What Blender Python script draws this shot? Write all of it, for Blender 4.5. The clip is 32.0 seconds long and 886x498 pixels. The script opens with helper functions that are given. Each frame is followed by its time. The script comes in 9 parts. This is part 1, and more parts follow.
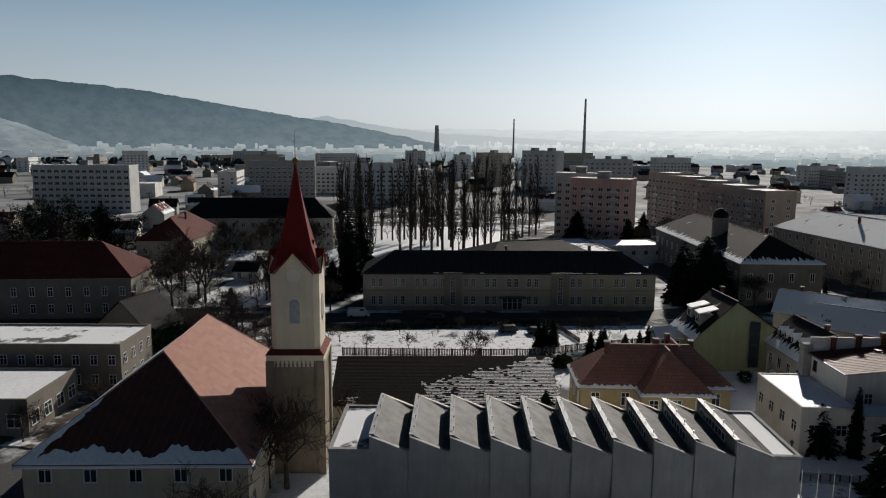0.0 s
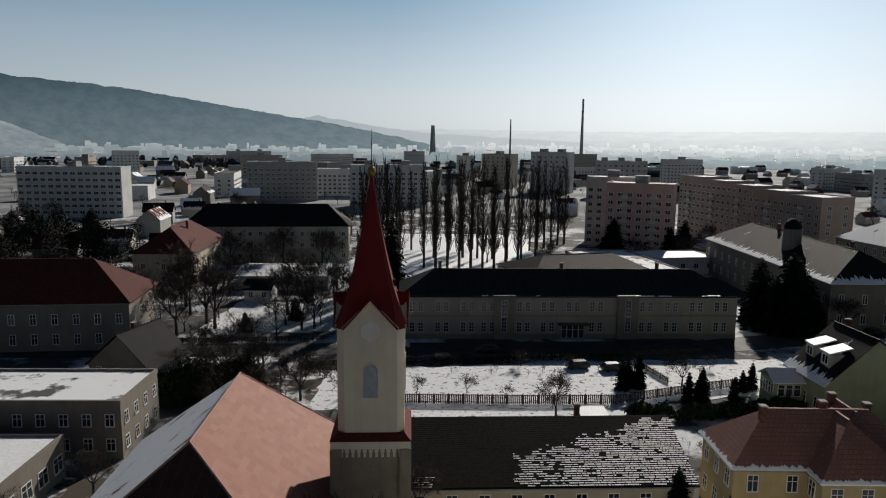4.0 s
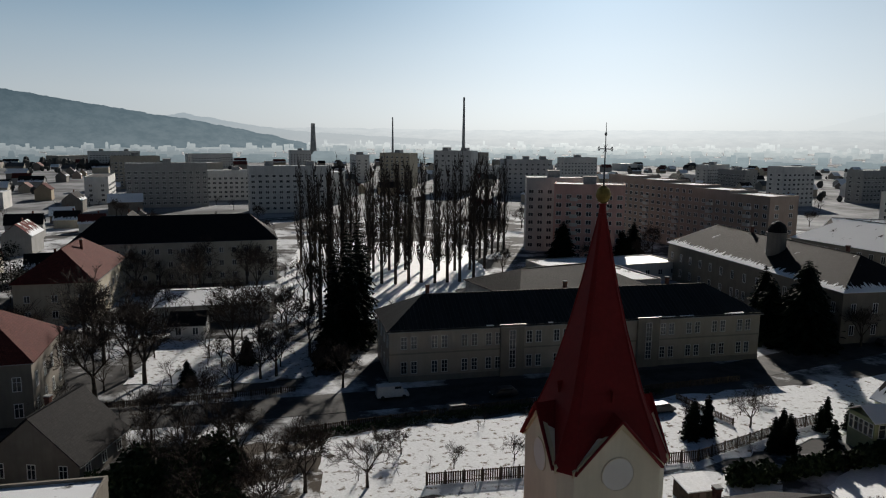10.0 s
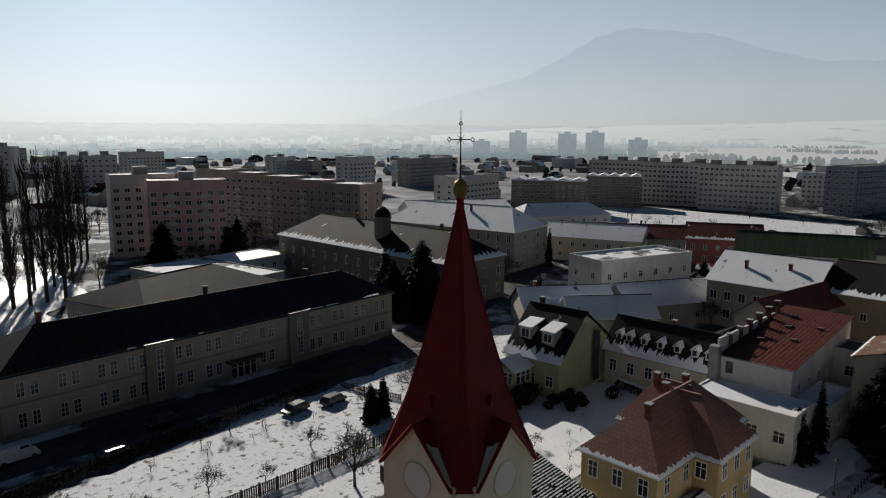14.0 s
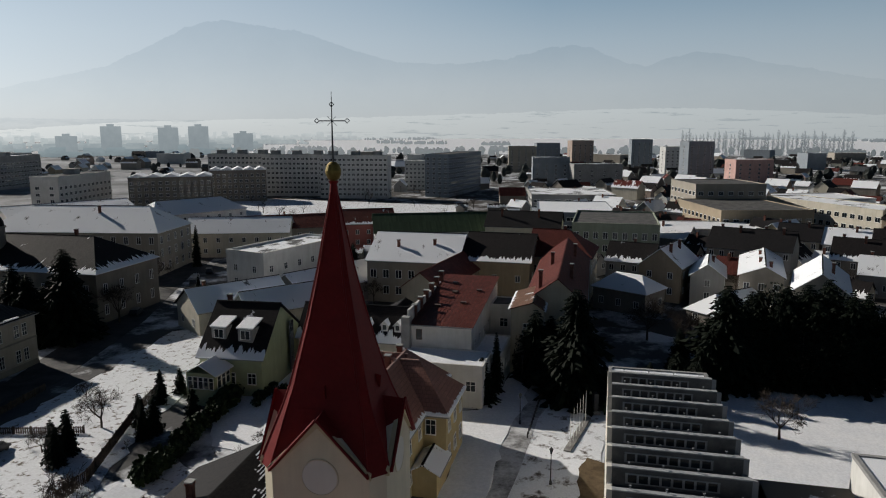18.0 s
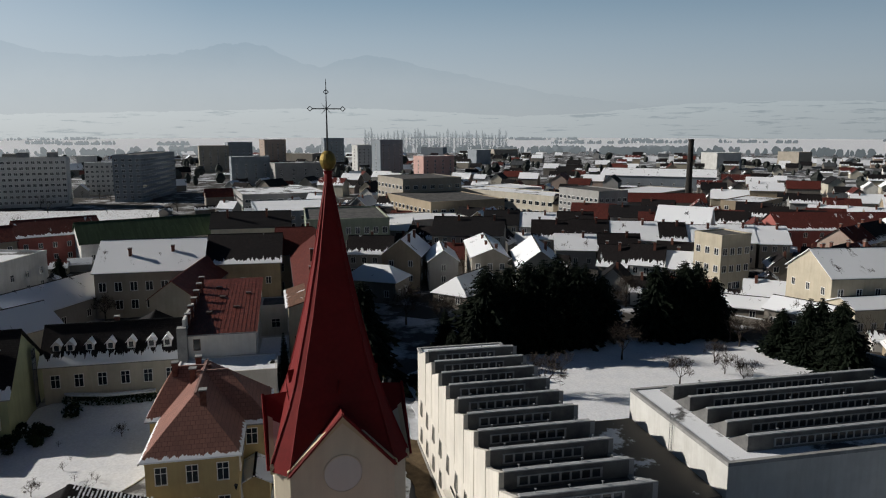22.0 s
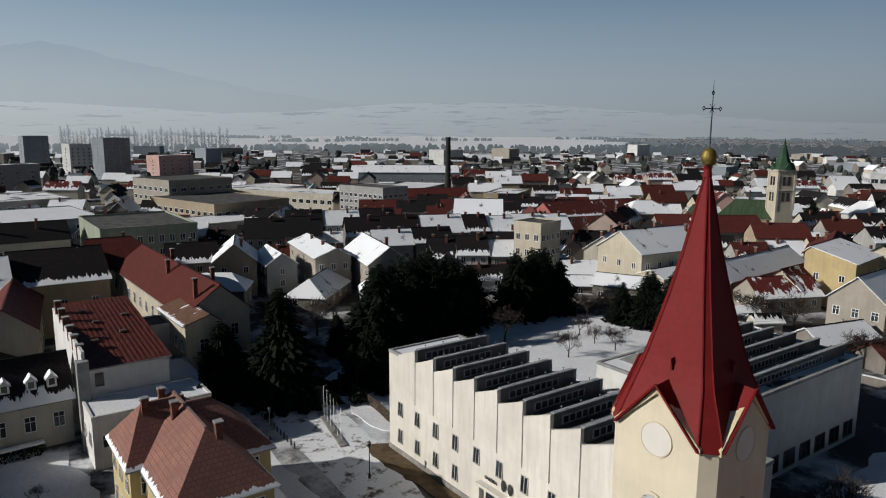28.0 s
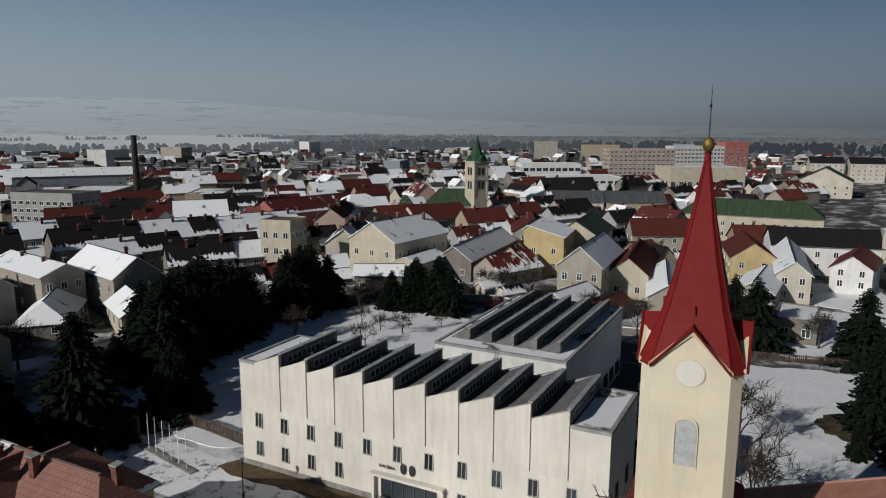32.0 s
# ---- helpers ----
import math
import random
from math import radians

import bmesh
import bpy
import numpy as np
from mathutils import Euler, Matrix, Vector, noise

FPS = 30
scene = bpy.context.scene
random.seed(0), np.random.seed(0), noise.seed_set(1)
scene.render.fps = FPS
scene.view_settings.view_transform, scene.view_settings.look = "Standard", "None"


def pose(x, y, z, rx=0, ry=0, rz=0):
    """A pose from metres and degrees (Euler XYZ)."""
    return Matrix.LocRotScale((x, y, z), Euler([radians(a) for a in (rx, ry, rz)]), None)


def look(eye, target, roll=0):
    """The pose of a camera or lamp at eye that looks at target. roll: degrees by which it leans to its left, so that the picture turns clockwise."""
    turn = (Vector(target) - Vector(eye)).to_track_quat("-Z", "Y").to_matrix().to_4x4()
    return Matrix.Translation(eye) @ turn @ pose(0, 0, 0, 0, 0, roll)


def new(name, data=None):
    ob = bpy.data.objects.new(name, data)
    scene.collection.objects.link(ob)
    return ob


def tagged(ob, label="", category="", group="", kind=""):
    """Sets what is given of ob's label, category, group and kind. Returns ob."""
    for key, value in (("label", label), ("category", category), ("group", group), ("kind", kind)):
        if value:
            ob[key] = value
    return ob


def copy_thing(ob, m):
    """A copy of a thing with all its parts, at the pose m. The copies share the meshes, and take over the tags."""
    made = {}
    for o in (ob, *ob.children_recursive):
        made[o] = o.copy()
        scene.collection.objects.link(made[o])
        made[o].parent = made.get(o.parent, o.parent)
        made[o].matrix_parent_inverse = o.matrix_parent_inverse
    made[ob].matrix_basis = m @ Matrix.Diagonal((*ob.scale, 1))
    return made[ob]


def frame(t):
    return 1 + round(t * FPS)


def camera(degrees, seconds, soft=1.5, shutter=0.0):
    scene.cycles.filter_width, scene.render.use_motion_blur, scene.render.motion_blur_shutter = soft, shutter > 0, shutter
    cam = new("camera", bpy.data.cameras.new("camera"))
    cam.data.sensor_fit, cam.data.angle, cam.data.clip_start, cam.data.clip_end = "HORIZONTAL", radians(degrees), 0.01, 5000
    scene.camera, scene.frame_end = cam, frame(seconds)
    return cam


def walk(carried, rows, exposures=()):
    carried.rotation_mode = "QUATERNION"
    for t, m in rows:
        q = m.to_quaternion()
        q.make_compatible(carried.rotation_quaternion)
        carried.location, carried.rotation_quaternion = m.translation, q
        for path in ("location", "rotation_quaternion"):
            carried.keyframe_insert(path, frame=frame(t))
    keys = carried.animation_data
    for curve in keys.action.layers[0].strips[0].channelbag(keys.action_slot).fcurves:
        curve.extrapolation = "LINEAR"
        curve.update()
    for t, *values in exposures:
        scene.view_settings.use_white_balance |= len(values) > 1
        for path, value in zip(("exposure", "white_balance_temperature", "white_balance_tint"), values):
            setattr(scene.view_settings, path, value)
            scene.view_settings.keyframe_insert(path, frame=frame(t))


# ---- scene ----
import functools

cam = camera(64.7, 32.0, soft=1.1)
PATH = [
    (0, (19.041, -82.434, 40.134), (19.003, -80.458, 39.825), 0.49),
    (0.5, (17.736, -79.401, 40.155), (17.699, -77.425, 39.847), 0.51),
    (1, (16.110, -76.181, 40.180), (16.077, -74.205, 39.871), 0.53),
    (1.5, (14.507, -73.086, 40.205), (14.479, -71.110, 39.895), 0.55),
    (2, (12.889, -69.994, 40.215), (12.865, -68.018, 39.905), 0.58),
    (2.5, (11.228, -67.167, 40.210), (11.209, -65.191, 39.902), 0.62),
    (3, (9.823, -64.596, 40.198), (9.807, -62.621, 39.889), 0.65),
    (3.5, (8.069, -61.885, 40.191), (8.056, -59.909, 39.883), 0.66),
    (5.5, (1.749, -51.744, 40.177), (1.747, -49.767, 39.869), 0.61),
    (6, (-0.017, -48.980, 40.163), (-0.017, -47.004, 39.855), 0.60),
    (6.5, (-1.685, -46.745, 40.165), (-1.683, -44.769, 39.857), 0.60),
    (7, (-3.502, -44.429, 40.180), (-3.497, -42.453, 39.872), 0.60),
    (7.5, (-5.290, -42.387, 40.198), (-5.282, -40.411, 39.891), 0.61),
    (8, (-7.122, -39.918, 40.209), (-7.111, -37.942, 39.901), 0.61),
    (8.5, (-8.826, -38.048, 40.208), (-8.804, -36.072, 39.900), 0.61),
    (9, (-10.560, -36.224, 40.188), (-10.488, -34.249, 39.880), 0.59),
    (9.5, (-12.144, -34.070, 40.149), (-11.946, -32.104, 39.840), 0.57),
    (10, (-13.660, -32.349, 40.109), (-13.316, -30.403, 39.800), 0.54),
    (10.5, (-15.265, -30.744, 40.084), (-14.739, -28.839, 39.775), 0.50),
    (11, (-16.796, -29.480, 40.063), (-16.106, -27.628, 39.753), 0.46),
    (11.5, (-17.979, -28.135, 40.023), (-17.172, -26.332, 39.712), 0.42),
    (12, (-19.026, -26.502, 39.964), (-18.111, -24.752, 39.651), 0.39),
    (12.5, (-19.856, -25.077, 39.920), (-18.825, -23.392, 39.606), 0.37),
    (13, (-21.145, -24.006, 39.914), (-19.980, -22.412, 39.598), 0.35),
    (13.5, (-22.221, -23.092, 39.924), (-20.936, -21.592, 39.607), 0.32),
    (14, (-23.195, -22.076, 39.912), (-21.799, -20.681, 39.592), 0.27),
    (14.5, (-24.173, -20.866, 39.854), (-22.669, -19.587, 39.534), 0.21),
    (16.5, (-27.688, -15.888, 39.521), (-25.896, -15.063, 39.194), -0.07),
    (17, (-28.277, -14.598, 39.456), (-26.432, -13.900, 39.126), -0.09),
    (17.5, (-28.850, -13.392, 39.391), (-26.966, -12.811, 39.059), -0.09),
    (18, (-29.343, -12.019, 39.328), (-27.425, -11.562, 38.993), -0.07),
    (18.5, (-29.651, -10.751, 39.272), (-27.709, -10.407, 38.938), -0.05),
    (19, (-30.131, -9.560, 39.222), (-28.176, -9.309, 38.886), -0.03),
    (19.5, (-30.464, -8.000, 39.167), (-28.498, -7.847, 38.830), 0.00),
    (20, (-30.956, -6.575, 39.097), (-28.985, -6.529, 38.760), 0.03),
    (20.5, (-30.985, -4.565, 39.018), (-29.015, -4.640, 38.682), 0.04),
    (21, (-31.167, -2.660, 38.948), (-29.203, -2.840, 38.610), 0.03),
    (21.5, (-31.107, -0.500, 38.897), (-29.159, -0.800, 38.558), 0.02),
    (22, (-31.040, 1.565, 38.865), (-29.113, 1.149, 38.528), 0.01),
    (22.5, (-30.663, 3.906, 38.850), (-28.761, 3.390, 38.511), 0.01),
    (23, (-30.360, 5.912, 38.848), (-28.480, 5.320, 38.510), 0.02),
    (23.5, (-29.733, 8.366, 38.856), (-27.882, 7.688, 38.517), 0.04),
    (24, (-29.054, 10.879, 38.864), (-27.236, 10.118, 38.525), 0.07),
    (24.5, (-28.262, 13.194, 38.863), (-26.471, 12.371, 38.523), 0.10),
    (25, (-27.138, 15.614, 38.854), (-25.368, 14.747, 38.514), 0.14),
    (25.5, (-26.063, 17.835, 38.845), (-24.313, 16.929, 38.504), 0.17),
    (27.5, (-20.794, 26.901, 38.780), (-19.163, 25.795, 38.440), 0.31),
    (28, (-19.458, 29.193, 38.772), (-17.857, 28.043, 38.432), 0.34),
    (28.5, (-18.018, 31.456, 38.740), (-16.454, 30.258, 38.400), 0.35),
    (29, (-16.188, 33.280, 38.694), (-14.672, 32.021, 38.354), 0.35),
    (29.5, (-14.542, 35.168, 38.646), (-13.083, 33.844, 38.305), 0.36),
    (30, (-12.704, 37.596, 38.601), (-11.334, 36.179, 38.258), 0.36),
    (30.5, (-10.889, 39.195, 38.554), (-9.620, 37.689, 38.210), 0.32),
    (31, (-8.924, 40.908, 38.518), (-7.790, 39.297, 38.174), 0.24),
    (31.5, (-7.153, 42.040, 38.496), (-6.136, 40.354, 38.146), 0.17),
    (32, (-5.088, 44.162, 38.466), (-4.189, 42.408, 38.123), 0.20),
]
walk(cam, [(t, look(eye, target, roll)) for t, eye, target, roll in PATH], [(0.0, 0.34, 6550, 10.0), (9.0, 0.32, 6550, 10.0), (13.0, 0.24, 6550, 10.0), (17.0, 0.3, 6500, 10.0), (24.0, 0.36, 6400, 10.0), (29.0, 0.14, 6250, 10.0), (32.0, -0.04, 6200, 10.0)])

# ---- light ----
SUN_AZ, SUN_EL = 22.0, 25.5     # clockwise from +y, above the horizon
sun_dir = Vector((math.sin(radians(SUN_AZ)) * math.cos(radians(SUN_EL)), math.cos(radians(SUN_AZ)) * math.cos(radians(SUN_EL)), math.sin(radians(SUN_EL))))
sun = new("sun", bpy.data.lights.new("sun", "SUN"))
sun.data.energy, sun.data.angle, sun.data.color = 3.6, radians(0.6), (1.0, 0.935, 0.845)
sun.matrix_world = look(sun_dir * 300, (0, 0, 0))
world = bpy.data.worlds.new("winter_sky")
scene.world = world
world.use_nodes = True
wn = world.node_tree


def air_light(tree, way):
    """Light of the hazy winter air along a direction: a Nishita sky paled by haze, a broad glow about the sun's
    quarter, dimmed steeply above the camera's view to keep fill light in the shade low.
    """
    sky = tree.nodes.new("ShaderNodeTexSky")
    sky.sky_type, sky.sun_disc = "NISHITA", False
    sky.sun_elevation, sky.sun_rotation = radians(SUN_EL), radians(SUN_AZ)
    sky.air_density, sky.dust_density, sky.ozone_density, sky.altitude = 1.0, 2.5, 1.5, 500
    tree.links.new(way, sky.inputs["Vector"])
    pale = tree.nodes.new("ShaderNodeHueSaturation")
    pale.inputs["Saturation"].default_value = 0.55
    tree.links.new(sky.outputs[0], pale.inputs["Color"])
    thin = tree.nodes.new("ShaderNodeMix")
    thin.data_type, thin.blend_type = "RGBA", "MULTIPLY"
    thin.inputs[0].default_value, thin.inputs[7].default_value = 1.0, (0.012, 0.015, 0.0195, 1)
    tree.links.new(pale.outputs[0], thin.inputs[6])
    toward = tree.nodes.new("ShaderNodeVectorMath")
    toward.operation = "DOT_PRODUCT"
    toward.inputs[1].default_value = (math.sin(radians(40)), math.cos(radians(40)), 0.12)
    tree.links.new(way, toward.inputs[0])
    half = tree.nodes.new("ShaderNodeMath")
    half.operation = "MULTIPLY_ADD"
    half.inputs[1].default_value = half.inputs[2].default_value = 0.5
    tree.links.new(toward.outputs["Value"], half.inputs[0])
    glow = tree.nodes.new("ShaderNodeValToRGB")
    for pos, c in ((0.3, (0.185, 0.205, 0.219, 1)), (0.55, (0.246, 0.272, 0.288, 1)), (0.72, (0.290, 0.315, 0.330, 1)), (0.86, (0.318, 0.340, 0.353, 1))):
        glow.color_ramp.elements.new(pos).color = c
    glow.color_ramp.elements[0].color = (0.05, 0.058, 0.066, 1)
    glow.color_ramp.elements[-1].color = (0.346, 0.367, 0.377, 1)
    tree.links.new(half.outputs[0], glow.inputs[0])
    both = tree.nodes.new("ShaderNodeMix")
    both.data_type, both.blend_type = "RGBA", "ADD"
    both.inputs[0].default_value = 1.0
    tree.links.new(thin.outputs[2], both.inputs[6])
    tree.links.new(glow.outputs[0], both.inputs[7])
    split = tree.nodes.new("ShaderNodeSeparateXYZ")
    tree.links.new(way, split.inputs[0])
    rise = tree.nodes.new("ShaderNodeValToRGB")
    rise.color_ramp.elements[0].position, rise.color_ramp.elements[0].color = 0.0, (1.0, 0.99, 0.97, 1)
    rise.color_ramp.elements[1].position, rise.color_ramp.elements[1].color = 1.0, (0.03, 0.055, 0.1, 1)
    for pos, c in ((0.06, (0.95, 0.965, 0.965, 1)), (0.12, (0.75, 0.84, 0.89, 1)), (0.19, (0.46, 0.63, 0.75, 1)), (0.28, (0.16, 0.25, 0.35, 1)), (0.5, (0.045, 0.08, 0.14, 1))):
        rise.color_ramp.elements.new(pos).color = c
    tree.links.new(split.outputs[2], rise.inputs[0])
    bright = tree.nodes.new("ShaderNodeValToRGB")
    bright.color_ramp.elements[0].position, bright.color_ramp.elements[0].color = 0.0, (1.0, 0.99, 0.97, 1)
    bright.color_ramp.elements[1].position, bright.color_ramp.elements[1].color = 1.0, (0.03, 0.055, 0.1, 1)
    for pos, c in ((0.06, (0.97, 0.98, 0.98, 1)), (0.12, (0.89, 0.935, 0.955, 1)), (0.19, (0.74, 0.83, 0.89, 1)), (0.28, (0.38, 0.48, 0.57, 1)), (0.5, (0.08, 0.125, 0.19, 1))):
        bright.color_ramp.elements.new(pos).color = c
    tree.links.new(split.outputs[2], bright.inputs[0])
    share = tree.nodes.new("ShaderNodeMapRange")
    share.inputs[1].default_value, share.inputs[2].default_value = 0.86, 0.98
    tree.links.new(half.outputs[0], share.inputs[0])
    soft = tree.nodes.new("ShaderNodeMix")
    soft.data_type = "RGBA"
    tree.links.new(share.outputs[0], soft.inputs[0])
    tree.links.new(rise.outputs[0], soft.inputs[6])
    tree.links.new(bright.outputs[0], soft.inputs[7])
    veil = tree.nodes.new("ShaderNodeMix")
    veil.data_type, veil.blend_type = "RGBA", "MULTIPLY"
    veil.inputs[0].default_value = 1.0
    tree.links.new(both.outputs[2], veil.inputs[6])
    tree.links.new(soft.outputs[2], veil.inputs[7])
    return veil.outputs[2]


gaze = wn.nodes.new("ShaderNodeTexCoord")
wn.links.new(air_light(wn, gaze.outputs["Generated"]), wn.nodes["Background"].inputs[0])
wn.nodes["Background"].inputs[1].default_value = 1.0

# ---- materials ----
MATS = {}


def nodes_of(name):
    m = bpy.data.materials.new(name)
    m.use_nodes = True
    t = m.node_tree
    return m, t, t.nodes["Principled BSDF"]


def node(t, kind, **values):
    n = t.nodes.new(kind)
    for key, value in values.items():
        if key in n.inputs:
            n.inputs[key].default_value = value
    return n


def ramp(t, fac, a, b, ca=(0, 0, 0, 1), cb=(1, 1, 1, 1)):
    r = t.nodes.new("ShaderNodeValToRGB")
    r.color_ramp.elements[0].position, r.color_ramp.elements[1].position = a, b
    r.color_ramp.elements[0].color, r.color_ramp.elements[1].color = ca, cb
    t.links.new(fac, r.inputs[0])
    return r.outputs[0]


def mixed(t, fac, a, b, blend="MIX"):
    m = t.nodes.new("ShaderNodeMix")
    m.data_type, m.blend_type = "RGBA", blend
    for slot, value in ((0, fac), (6, a), (7, b)):
        if hasattr(value, "is_linked"):
            t.links.new(value, m.inputs[slot])
        else:
            m.inputs[slot].default_value = value
    return m.outputs[2]


def noise_of(t, coords, scale, detail=5, rough=0.6):
    n = node(t, "ShaderNodeTexNoise", Scale=scale, Detail=detail, Roughness=rough)
    t.links.new(coords, n.inputs["Vector"])
    return n.outputs[0]


def bump_of(t, bsdf, height, strength, distance):
    b = node(t, "ShaderNodeBump", Strength=strength, Distance=distance)
    t.links.new(height, b.inputs["Height"])
    t.links.new(b.outputs[0], bsdf.inputs["Normal"])


def rgb(c, k=1.0):
    return (c[0] * k, c[1] * k, c[2] * k, 1)


def place_coords(t):
    return t.nodes.new("ShaderNodeNewGeometry").outputs["Position"]


def plaster(name, colour, rough=0.85, stain=0.35, scale=0.25):
    """Painted or rendered wall: broad stains, rain streaks and fine grain."""
    if name in MATS:
        return MATS[name]
    if not name.startswith(("church", "yellow", "cream", "ivory")):
        grey = 0.3 * colour[0] + 0.6 * colour[1] + 0.1 * colour[2]
        colour = tuple(0.78 * c + 0.22 * grey for c in colour)
    m, t, p = nodes_of(name)
    at = place_coords(t)
    broad = ramp(t, noise_of(t, at, scale, 6, 0.65), 0.35, 0.7)
    stretch = node(t, "ShaderNodeMapping", Scale=(1.6, 1.6, 0.16))
    t.links.new(at, stretch.inputs[0])
    streak = ramp(t, noise_of(t, stretch.outputs[0], 1.0, 4, 0.6), 0.45, 0.75)
    c = mixed(t, broad, rgb(colour, 1 - stain * 0.5), rgb(colour, 1.06))
    dirt = node(t, "ShaderNodeMath")
    dirt.operation = "MULTIPLY"
    t.links.new(streak, dirt.inputs[0])
    dirt.inputs[1].default_value = stain
    c = mixed(t, dirt.outputs[0], c, rgb((colour[0] * 0.6, colour[1] * 0.58, colour[2] * 0.55)))
    t.links.new(c, p.inputs["Base Color"])
    p.inputs["Roughness"].default_value = rough
    bump_of(t, p, noise_of(t, at, 9, 4), 0.25, 0.02)
    MATS[name] = m
    return m


def roofing(name, colour, snow=0.0, eave=0.0, row=0.34, tile=0.3, rough=0.75, metal=0.0, vary=0.35, drift=0.35):
    """Roof covering in courses along the roof's own metres, with snow left in patches: snow is the share over all, eave the depth of what lies along the eaves."""
    if name in MATS:
        return MATS[name]
    m, t, p = nodes_of(name)
    uv = t.nodes.new("ShaderNodeTexCoord").outputs["UV"]
    at = place_coords(t)
    brick = node(t, "ShaderNodeTexBrick", Scale=1.0)
    brick.inputs["Color1"].default_value = rgb(colour, 1 - vary)
    brick.inputs["Color2"].default_value = rgb(colour, 1 + vary * 0.6)
    brick.inputs["Mortar"].default_value = rgb(colour, 0.35)
    brick.inputs["Mortar Size"].default_value = 0.025
    brick.inputs["Brick Width"].default_value = tile
    brick.inputs["Row Height"].default_value = row
    t.links.new(uv, brick.inputs["Vector"])
    weather = ramp(t, noise_of(t, at, 0.35, 6, 0.7), 0.3, 0.75)
    c = mixed(t, weather, brick.outputs["Color"], rgb((colour[0] * 0.62, colour[1] * 0.66, colour[2] * 0.7)))
    height = brick.outputs["Fac"]
    rough_out = None
    if snow > 0 or eave > 0:
        sep = t.nodes.new("ShaderNodeSeparateXYZ")
        t.links.new(uv, sep.inputs[0])
        luck = t.nodes.new("ShaderNodeObjectInfo").outputs["Random"]
        # snow left along the eaves, its upper edge melted into fingers
        shift = node(t, "ShaderNodeMath")
        shift.operation = "MULTIPLY_ADD"
        t.links.new(luck, shift.inputs[0])
        shift.inputs[1].default_value = 70.0
        t.links.new(sep.outputs[0], shift.inputs[2])
        lane = node(t, "ShaderNodeCombineXYZ")
        t.links.new(shift.outputs[0], lane.inputs[0])
        t.links.new(sep.outputs[1], lane.inputs[1])
        long = node(t, "ShaderNodeMapping", Scale=(1.3, 0.16, 1.0))
        t.links.new(lane.outputs[0], long.inputs[0])
        line = node(t, "ShaderNodeMath")
        line.operation = "MULTIPLY_ADD"
        t.links.new(noise_of(t, long.outputs[0], 1.0, 4, 0.65), line.inputs[0])
        line.inputs[1].default_value, line.inputs[2].default_value = 3.4 * eave, -0.85 * eave
        below = node(t, "ShaderNodeMath")
        below.operation = "SUBTRACT"
        t.links.new(line.outputs[0], below.inputs[0])
        t.links.new(sep.outputs[1], below.inputs[1])
        low = ramp(t, below.outputs[0], 0.0, 0.10)
        # and in broad sheets that have slid here and there
        wide = node(t, "ShaderNodeMapping", Scale=(drift, drift * 0.55, 1.0))
        t.links.new(lane.outputs[0], wide.inputs[0])
        comb = node(t, "ShaderNodeMath")
        comb.operation = "MULTIPLY_ADD"
        t.links.new(brick.outputs["Fac"], comb.inputs[0])
        comb.inputs[1].default_value = -0.05
        t.links.new(noise_of(t, wide.outputs[0], 1.0, 6, 0.6), comb.inputs[2])
        edge = 0.80 - 0.62 * snow
        high_up = ramp(t, comb.outputs[0], edge, edge + 0.03)
        both_of = t.nodes.new("ShaderNodeMath")
        both_of.operation = "MAXIMUM"
        t.links.new(low, both_of.inputs[0])
        t.links.new(high_up, both_of.inputs[1])
        mask = both_of.outputs[0]
        c = mixed(t, mask, c, (0.84, 0.86, 0.89, 1))
        high = t.nodes.new("ShaderNodeMath")
        t.links.new(mask, high.inputs[0])
        t.links.new(height, high.inputs[1])
        height = high.outputs[0]
    t.links.new(c, p.inputs["Base Color"])
    p.inputs["Roughness"].default_value, p.inputs["Metallic"].default_value = rough, metal
    p.inputs["Specular IOR Level"].default_value = 0.08
    bump_of(t, p, height, 0.5, 0.05)
    MATS[name] = m
    return m


def surface(name, a, b, scale=1.0, rough=0.9, bump=0.3, depth=0.03, lo=0.4, hi=0.6, fine=12.0, metal=0.0):
    """Two colours in patches with finer grain over them."""
    if name in MATS:
        return MATS[name]
    m, t, p = nodes_of(name)
    at = place_coords(t)
    c = mixed(t, ramp(t, noise_of(t, at, scale, 8, 0.65), lo, hi), rgb(a), rgb(b))
    grain = noise_of(t, at, fine, 3)
    c = mixed(t, ramp(t, grain, 0.3, 0.7), c, mixed(t, 1.0, c, (0.82, 0.82, 0.82, 1), "MULTIPLY"))
    t.links.new(c, p.inputs["Base Color"])
    p.inputs["Roughness"].default_value, p.inputs["Metallic"].default_value = rough, metal
    p.inputs["Specular IOR Level"].default_value = 0.15 if rough > 0.6 else 0.5
    bump_of(t, p, grain, bump, depth)
    MATS[name] = m
    return m


def leafy(name, a, b, rough=0.7):
    if name in MATS:
        return MATS[name]
    m, t, p = nodes_of(name)
    g = t.nodes.new("ShaderNodeNewGeometry")
    o = t.nodes.new("ShaderNodeObjectInfo")
    c = mixed(t, g.outputs["Random Per Island"], rgb(a), rgb(b))
    c = mixed(t, o.outputs["Random"], c, mixed(t, 1.0, c, (0.7, 0.75, 0.7, 1), "MULTIPLY"))
    t.links.new(c, p.inputs["Base Color"])
    p.inputs["Roughness"].default_value = rough
    p.inputs["Specular IOR Level"].default_value = 0.08
    MATS[name] = m
    return m


